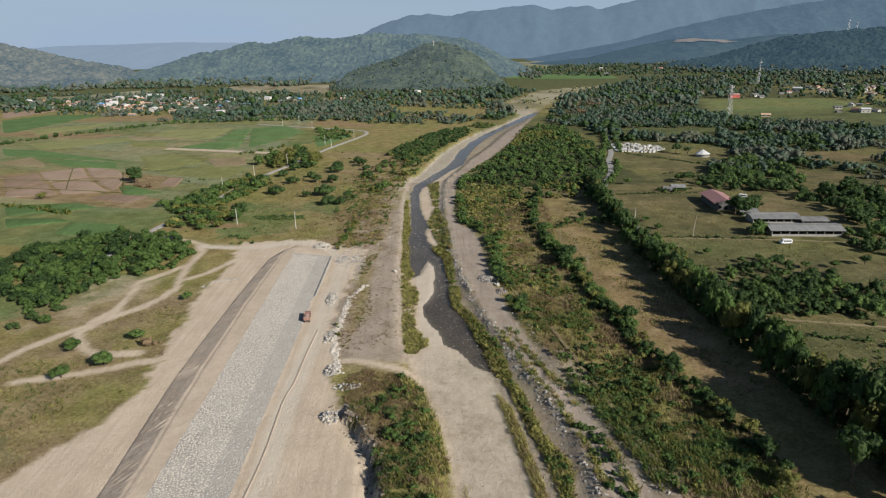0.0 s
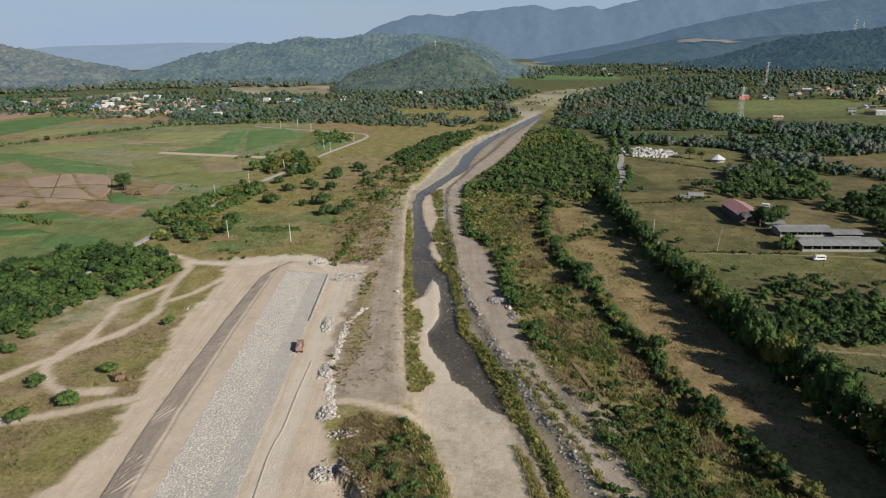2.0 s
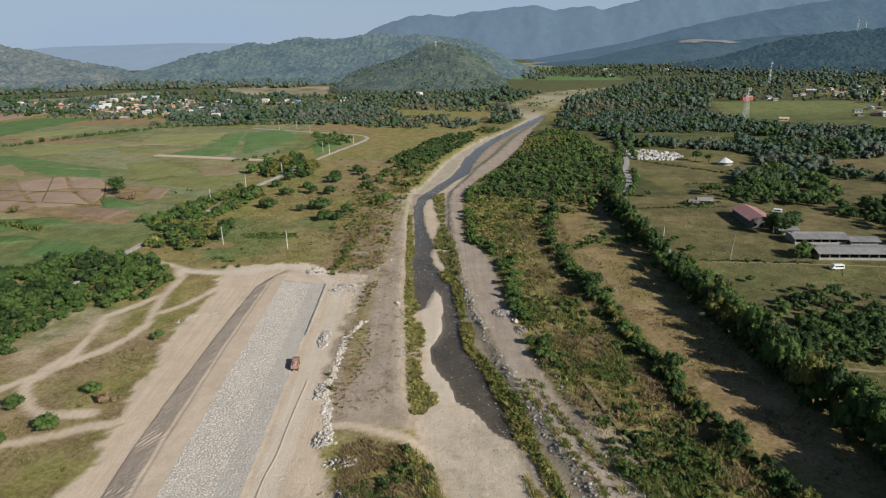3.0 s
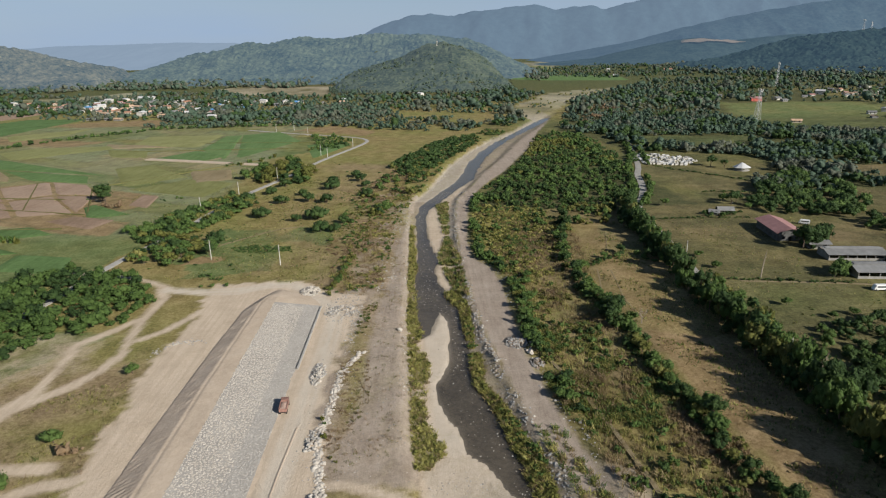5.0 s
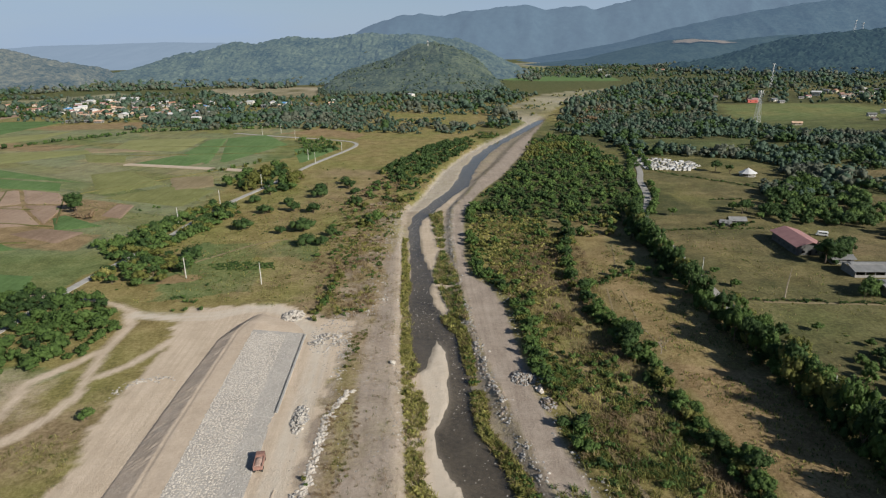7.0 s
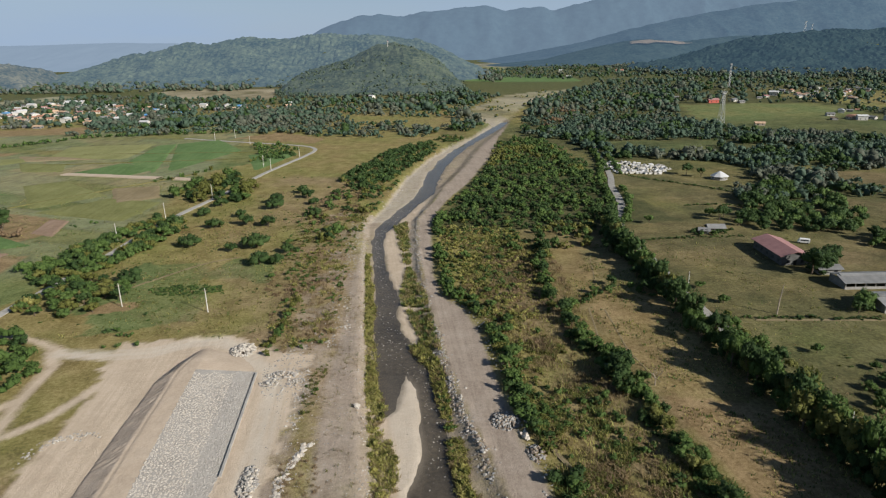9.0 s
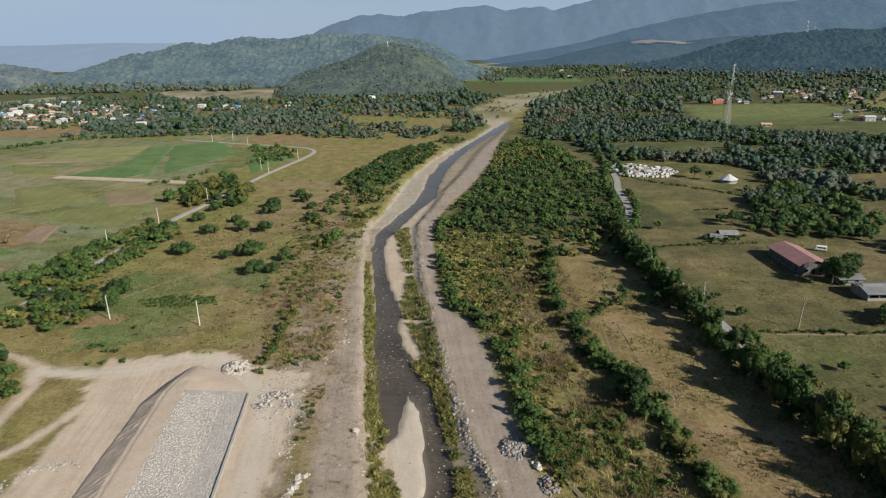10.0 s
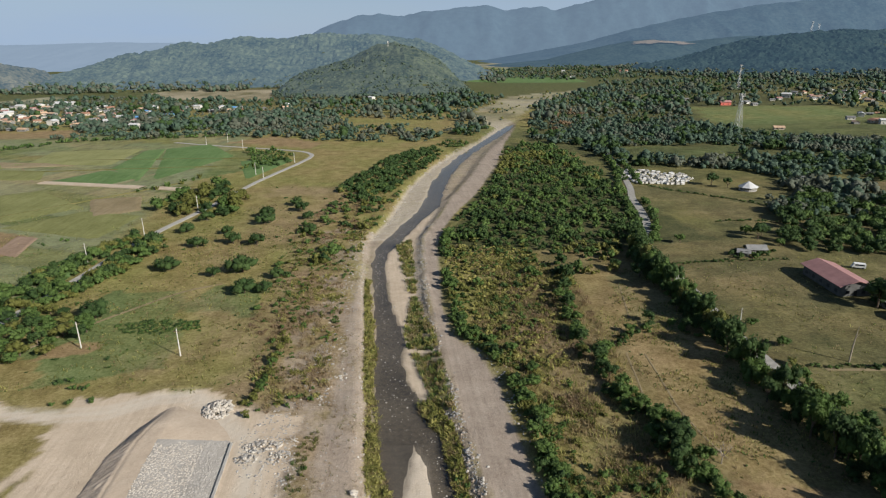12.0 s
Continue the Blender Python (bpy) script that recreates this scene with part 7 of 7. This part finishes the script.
# ---- houses ----
def gable(w, l, h, rise, over, thick=0.18):
    """A gabled roof with overhang; its ridge runs along y."""
    bm = bmesh.new()
    x, y = w / 2 + over, l / 2 + over
    drop = rise * over / (w / 2)
    sec = [(-x, h - drop), (0, h + rise), (x, h - drop), (x, h - drop - thick), (0, h + rise - thick), (-x, h - drop - thick)]
    a = [bm.verts.new((p, -y, q)) for p, q in sec]
    b = [bm.verts.new((p, y, q)) for p, q in sec]
    for i in range(6):
        j = (i + 1) % 6
        bm.faces.new((a[i], a[j], b[j], b[i]))
    for r in (a[::-1], b):
        bm.faces.new((r[0], r[1], r[4], r[5]))
        bm.faces.new((r[1], r[2], r[3], r[4]))
    bmesh.ops.recalc_face_normals(bm, faces=bm.faces)
    return bm


def walls(w, l, h, rise):
    bm = bmesh.new()
    x, y = w / 2, l / 2
    sec = [(-x, -0.3), (x, -0.3), (x, h), (0, h + rise - 0.2), (-x, h)]
    a = [bm.verts.new((p, -y, q)) for p, q in sec]
    b = [bm.verts.new((p, y, q)) for p, q in sec]
    bm.faces.new(a[::-1])
    bm.faces.new(b)
    for i in range(5):
        j = (i + 1) % 5
        bm.faces.new((a[i], a[j], b[j], b[i]))
    bmesh.ops.recalc_face_normals(bm, faces=bm.faces)
    return bm


def house(name, label, w, l, h, rise, wall_m, roof_m, at, over=0.7, category="house", group="", openings=2):
    root = thing(name, label, category, group, at=at)
    part("wall", bm_mesh("wall", walls(w, l, h, rise), wall_m), root)
    part("roof", bm_mesh("roof", gable(w, l, h, rise, over), roof_m), root)
    part("door", box_mesh("door", DARK, (-0.5, -l / 2 - 0.06, 0, 0.5, -l / 2 - 0.004, 2.1)), root)
    for i in range(openings):
        for side in (-1, 1):
            yy = l * ((i + 0.5) / openings - 0.5)
            x0, x1 = sorted((side * (w / 2 + 0.004), side * (w / 2 + 0.06)))
            part("window", box_mesh("window", DARK, (x0, yy - 0.7, 1.0, x1, yy + 0.7, 2.2)), root)
    for side in (-1, 1):
        part("window", box_mesh("window", DARK, (side * w / 4 - 0.6, -l / 2 - 0.06, 1.0, side * w / 4 + 0.6, -l / 2 - 0.004, 2.1)), root)
    return root


def shed(name, label, w, l, h, rise, roof_m, at, posts):
    """A long open-sided farm shed on posts with low block walls and a raised ridge vent."""
    root = thing(name, label, "farm shed", at=at)
    part("roof", bm_mesh("roof", gable(w, l, h, rise, 0.9), roof_m), root)
    part("ridge_vent", bm_mesh("ridge_vent", gable(w * 0.24, l * 0.98, h + rise * 0.93, rise * 0.3, 0.1), roof_m), root)
    for s in (-1, 1):
        x0, x1 = sorted((s * (w / 2 - 0.2), s * w / 2))
        part("low_wall", box_mesh("low_wall", WALL_GREY, (x0, -l / 2, -0.2, x1, l / 2, 1.0)), root)
        for i in range(posts):
            yy = -l / 2 + 0.2 + (l - 0.4) * i / (posts - 1)
            part("post", box_mesh("post", WALL_GREY, (s * (w / 2 - 0.1) - 0.12, yy - 0.12, 1.0, s * (w / 2 - 0.1) + 0.12, yy + 0.12, h + 0.1)), root)
    for s in (-1, 1):
        y0, y1 = sorted((s * (l / 2 - 0.2), s * l / 2))
        part("end_wall", box_mesh("end_wall", WALL_GREY, (-w / 2 + 0.3, y0, -0.2, w / 2 - 0.3, y1, h - 0.1)), root)
    return root


shed("farm_shed", "long open farm shed with grey sheet roof and low walls", 10.5, 30.5, 3.2, 1.3, ROOF_GREY, pose(173.6, 264.2, 0, 0, 0, 84), 9)
shed("farm_shed", "long farm shed with a weathered grey sheet roof", 9.5, 21.5, 3.0, 1.2, ROOF_GREY, pose(171, 284.5, 0, 0, 0, 84), 7)
shed("farm_shed", "short farm shed with a weathered grey sheet roof", 6.5, 11, 2.4, 0.8, ROOF_GREY, pose(187.6, 279.5, 0, 0, 0, 84), 4)
house("storage_hall", "large hall with faded red sheet roof and shade-dark walls", 10.8, 22.5, 4.2, 1.7, WALL_SHADED, ROOF_RED, pose(160.0, 318, 0, 0, 0, -6), 1.0, "hall", openings=5)
house("hut", "small grey-roofed farm hut among bushes", 4, 7, 2.2, 1.1, WALL_GREY, ROOF_GREY, pose(153, 356, 0, 0, 0, 80))
house("hut", "small tin-roofed hut beside the field", 3, 4, 2.0, 0.8, WALL_GREY, ROOF_GREY, pose(146, 353, 0, 0, 0, 60))
house("hut", "small grey shed beside the farm yard", 5, 8, 2.4, 0.8, WALL_GREY, ROOF_GREY, pose(165.5, 298, 0, 0, 0, 84))
house("house", "cream house with a grey-green sheet roof among trees", 8, 10, 2.8, 1.7, WALL_CREAM, ROOF_GREY, pose(257, 474, 0, 0, 0, 80))
house("house", "white house with a pale flat-pitched roof", 6, 11, 2.8, 1.0, WALL_WHITE, ROOF_WHITE, pose(262, 450, 0, 0, 0, 75))
house("house", "red-walled house at the edge of a green field", 9, 14, 4.5, 1.8, plain("red_wall_paint", (0.55, 0.13, 0.10), 0.8), ROOF_RED, pose(470, 940, 0, 0, 0, 85))
house("house", "farmhouse with a tan roof among trees", 6, 9, 2.6, 1.2, WALL_CREAM, ROOF_TAN, pose(390, 700, 0, 0, 0, 70))
house("church", "small white church with a red bell roof", 9, 22, 6, 3, WALL_WHITE, ROOF_RUST, pose(690, 1850, 0, 0, 0, 60), 0.6, "church", openings=4)

# pavilion with a pyramid roof
pav = thing("pavilion", "open round pavilion with a white pyramid roof", "pavilion", at=pose(214, 462, 0) @ Matrix.Diagonal((0.8, 0.8, 0.8, 1)))
bm = bmesh.new()
beam(bm, (0, 0, 2.7), (0, 0, 6.6), 7.2, 0.25, 8)
part("roof", bm_mesh("roof", bm, ROOF_WHITE), pav)
for i in range(8):
    a = math.pi / 4 * (i + 0.5)
    part("post", bm_mesh("post", beam(bmesh.new(), (5.8 * math.cos(a), 5.8 * math.sin(a), -0.2), (5.8 * math.cos(a), 5.8 * math.sin(a), 2.75), 0.2, 0.2, 6), WALL_WHITE), pav)
part("floor_slab", bm_mesh("floor_slab", beam(bmesh.new(), (0, 0, -0.2), (0, 0, 0.35), 6.4, 6.4, 8), CONCRETE), pav)

# villages: a few house types, each copied
TYPES = []  # width, length, height, rise
for i, (w, l, h, rise, wm, rm, label) in enumerate([
        (7, 9, 3.0, 1.5, WALL_WHITE, ROOF_GREY, "small white house with a grey sheet roof"), (8, 11, 3.2, 1.6, WALL_CREAM, ROOF_RUST, "cream house with a rusty sheet roof"),
        (7, 10, 3.0, 1.4, WALL_WHITE, ROOF_RED, "white house with a red sheet roof"), (9, 12, 5.6, 1.6, WALL_WHITE, ROOF_WHITE, "two-storey white house with a pale roof"),
        (8, 12, 3.2, 1.5, WALL_GREY, ROOF_TAN, "grey house with a tan roof"), (6, 8, 2.8, 1.2, WALL_GREY, ROOF_GREY, "low grey block house with a grey roof"),
        (8, 14, 3.6, 1.4, WALL_WHITE, ROOF_BLUE, "white house with a blue sheet roof")]):
    TYPES.append([(w, l, h, rise, wm, rm, label), None])


def village_house(k, x, y, turn, size=1.0):
    spec, ob = TYPES[k]
    m = pose(x, y, float(height(np.array([x]), np.array([y]))[0]), 0, 0, turn)
    if ob is None:
        w, l, h, rise, wm, rm, label = spec
        TYPES[k][1] = house("house", label, w, l, h, rise, wm, rm, m, group="village houses")
    else:
        copy_thing(ob, m @ Matrix.Diagonal((size, size, size, 1)))


q = sown([(-760, 1080), (-700, 1130), (-520, 1190), (-380, 1160), (-230, 1090), (-110, 1085), (-110, 1040), (-240, 1010), (-300, 900), (-330, 862), (-420, 930), (-600, 1010), (-760, 1040)], 420, None, 12)
for x, y in q[:135]:
    village_house(int(rng.choice(7, p=[0.22, 0.17, 0.13, 0.16, 0.14, 0.14, 0.04])), x, y, rng.uniform(0, 180), rng.uniform(0.65, 1.0))
for x, y in sown([(480, 900), (560, 940), (720, 960), (820, 920), (1000, 1000), (1000, 1080), (700, 1100), (500, 1060)], 1900, lambda x, y: ~inside(GREEN[4], x, y), 18)[:60]:
    village_house(int(rng.choice(6, p=[0.2, 0.2, 0.1, 0.3, 0.1, 0.1])), x, y, rng.uniform(0, 180), rng.uniform(0.7, 1.05))
for x, y in np.concatenate([sown([(690, 1094), (868, 1130), (699, 931), (600, 941)], 420, None, 12)[:45], sown([(527, 792), (594, 807), (516, 715), (474, 715)], 330, None, 12)[:7],
                            sown([(-664, 2007), (-538, 2047), (-477, 1932), (-556, 1855)], 2400, None, 16)[:6]]):
    village_house(int(rng.choice(6, p=[0.25, 0.15, 0.1, 0.25, 0.15, 0.1])), x, y, rng.uniform(0, 180), rng.uniform(0.6, 0.95))
for k, x, y, t in [(3, 515, 715, 70), (0, 532, 720, 20), (3, 540, 706, 80), (1, 368, 915, 40), (3, 422, 1040, 80), (0, 455, 1020, 70), (0, 460, 1640, 80), (3, 480, 1650, 80), (6, -215, 1062, 85), (4, -140, 852, 80), (0, -190, 840, 70),
                   (4, -265, 876, 60), (3, -270, 862, 80), (5, -430, 874, 88), (5, -418, 872, 88), (5, -405, 870, 88), (4, -388, 862, 80), (3, -6, 1160, 40), (3, -560, 1790, 80), (3, -540, 1800, 60), (3, -880, 1560, 70),
                   (3, 560, 1990, 80), (0, 330, 2150, 60), (0, 350, 2170, 10), (5, 560, 790, 50)]:
    village_house(k, x, y, t, 0.8)
house("school_hall", "long white-roofed school hall in the village", 14, 36, 5, 2.5, WALL_WHITE, ROOF_WHITE, pose(-490, 1185, 0, 0, 0, 85), 1.0, "hall", openings=6)
house("school_hall", "long hall with a blue sheet roof in the village", 10, 26, 4, 1.5, WALL_WHITE, ROOF_BLUE, pose(-208, 1050, 0, 0, 0, 75), 1.0, "hall", openings=4)


# ---- cemetery ----
def tomb(kind):
    root = thing("tomb", ("low white concrete tomb with a headstone", "white house-shaped tomb in a cemetery", "stacked white burial niches in a cemetery")[kind], "tomb", "cemetery tombs")
    if kind == 0:
        part("slab", box_mesh("slab", WALL_WHITE, (-0.8, -1.3, -0.1, 0.8, 1.3, 0.9)), root)
        part("headstone", box_mesh("headstone", WALL_WHITE, (-0.6, 1.1, 0.9, 0.6, 1.3, 2.0)), root)
    elif kind == 1:
        part("body", bm_mesh("body", walls(2.6, 3.4, 2.2, 0.8), WALL_WHITE), root)
        part("roof", bm_mesh("roof", gable(2.6, 3.4, 2.2, 0.8, 0.3, 0.12), ROOF_WHITE), root)
    else:
        part("body", box_mesh("body", WALL_WHITE, (-2.2, -1.2, -0.1, 2.2, 1.2, 2.4)), root)
        part("cap", box_mesh("cap", CONCRETE, (-2.35, -1.35, 2.4, 2.35, 1.35, 2.55)), root)
    return root


tombs = [tomb(0), tomb(1), tomb(2)]
for i, (x, y) in enumerate(sown([(157, 492), (160, 520), (168, 534), (197, 512), (199, 498), (184, 482)], 3.2, None, 2.1)[:190]):
    m = pose(x, y, 0, 0, 0, rng.choice([0, 90, 8, 95])) @ Matrix.Diagonal((0.625, 0.625, 0.5, 1))
    if i < 3:
        tombs[i].matrix_basis = m
    else:
        copy_thing(tombs[rng.integers(0, 3)], m @ Matrix.Diagonal((1.6, 1.6, 2.0, 1)))


# ---- vehicles ----
def wheel_mesh(r, w):
    bm = bmesh.new()
    beam(bm, (-w / 2, 0, 0), (w / 2, 0, 0), r, r, 16)
    return bm_mesh("wheel", bm, RUBBER)


def dump_truck(at):
    root = thing("dump_truck", "faded brownish-red dump truck loaded with rubble on the haul road", "truck", at=at)
    part("chassis", box_mesh("chassis", DARK, (-0.5, -3.6, 0.7, 0.5, 3.5, 1.0)), root)
    bm = boxes(bmesh.new(), (-1.2, 1.9, 0.75, 1.2, 3.9, 2.9))
    for v in bm.verts:
        if v.co.z > 2 and v.co.y > 3:
            v.co.y -= 0.35
    bmesh.ops.bevel(bm, geom=bm.edges[:], offset=0.08, segments=2, affect="EDGES")
    cab = part("cab", bm_mesh("cab", bm, TRUCK_ORANGE), root)
    part("windscreen", box_mesh("windscreen", GLASS_DARK, (-1.0, 3.72, 1.75, 1.0, 3.8, 2.5)), cab)
    for s in (-1, 1):
        x0, x1 = sorted((s * 1.19, s * 1.23))
        part("side_window", box_mesh("side_window", GLASS_DARK, (x0, 2.3, 1.8, x1, 3.3, 2.5)), cab)
    bed = boxes(bmesh.new(), (-1.25, -3.9, 1.1, 1.25, 1.7, 1.3), (-1.25, -3.9, 1.3, -1.13, 1.7, 2.5), (1.13, -3.9, 1.3, 1.25, 1.7, 2.5),
                (-1.13, 1.58, 1.3, 1.13, 1.7, 2.8), (-1.13, -3.9, 1.3, 1.13, -3.8, 2.3))
    part("dump_bed", bm_mesh("dump_bed", bed, TRUCK_ORANGE), root, "worn reddish steel dump bed")
    lu, lv = np.meshgrid(np.linspace(-1.12, 1.12, 9), np.linspace(-3.78, 1.56, 17))
    lz = 2.0 + 0.75 * np.cos(lu / 1.12 * 1.4) * np.cos((lv + 1.1) / 2.67 * 1.3) + 0.12 * value_noise(lu, lv, 0.5, 3)
    li = np.arange(lu.size).reshape(lu.shape)
    part("load", mesh_of("load", np.stack([lu, lv, lz], -1).reshape(-1, 3), np.stack([li[:-1, :-1], li[:-1, 1:], li[1:, 1:], li[1:, :-1]], -1).reshape(-1, 4), (LOAD,)), root, "heap of pinkish-brown rubble")
    wm = wheel_mesh(0.52, 0.36)
    for y in (2.9, -1.7, -3.0):
        for s in (-1, 1):
            w = part("wheel", wm, root)
            w.location = (s * 1.02, y, 0.52)
    return root


dump_truck(pose(-36.6, 186, float(height(np.array([-36.6]), np.array([186.0]))[0]) + 0.02, 0, 0, 4) @ Matrix.Diagonal((0.76, 0.64, 0.76, 1)))


def van(at, label):
    root = thing("van", label, "van", at=at)
    bm = boxes(bmesh.new(), (-0.95, -2.4, 0.35, 0.95, 2.4, 2.1))
    for v in bm.verts:
        if v.co.z > 1.5 and v.co.y > 2:
            v.co.y -= 0.8
    bmesh.ops.bevel(bm, geom=bm.edges[:], offset=0.12, segments=2, affect="EDGES")
    part("body", bm_mesh("body", bm, VAN_WHITE), root)
    for s in (-1, 1):
        x0, x1 = sorted((s * 0.93, s * 0.965))
        part("side_window", box_mesh("side_window", GLASS_DARK, (x0, -1.9, 1.25, x1, 1.2, 1.8)), root)
    part("rear_window", box_mesh("rear_window", GLASS_DARK, (-0.75, -2.42, 1.25, 0.75, -2.38, 1.85)), root)
    wm = wheel_mesh(0.34, 0.22)
    for y in (1.55, -1.55):
        for s in (-1, 1):
            w = part("wheel", wm, root)
            w.location = (s * 0.85, y, 0.34)
    return root


van(pose(158, 249.5, 0.05, 0, 0, 86), "white van parked beside the farm shed")
van(pose(180, 332, 0.05, 0, 0, 60), "white van parked behind the red-roofed hall")

# scrap yard
bm = bmesh.new()
boxes(bm, (-1, -0.6, 0, 1, 0.6, 0.5))
scrap_v, scrap_f = np.array([v.co[:] for v in bm.verts]), np.array([[v.index for v in f.verts] for f in bm.faces])
bm.free()
scrap_t = np.concatenate([scrap_f[:, [0, 1, 2]], scrap_f[:, [0, 2, 3]]])
q = sown([(172, 246), (185, 246), (205, 245), (205, 235), (182, 237), (170, 242)], 2.2)
strew("scrap_heap", [(scrap_v, scrap_t)], q, rng.uniform(0.4, 1.2, len(q)), (WALL_WHITE, ROOF_GREY, DARK, WALL_GREY), "jumble of pale scrap and sheets beside the farm", "scrap heap", 1.2)
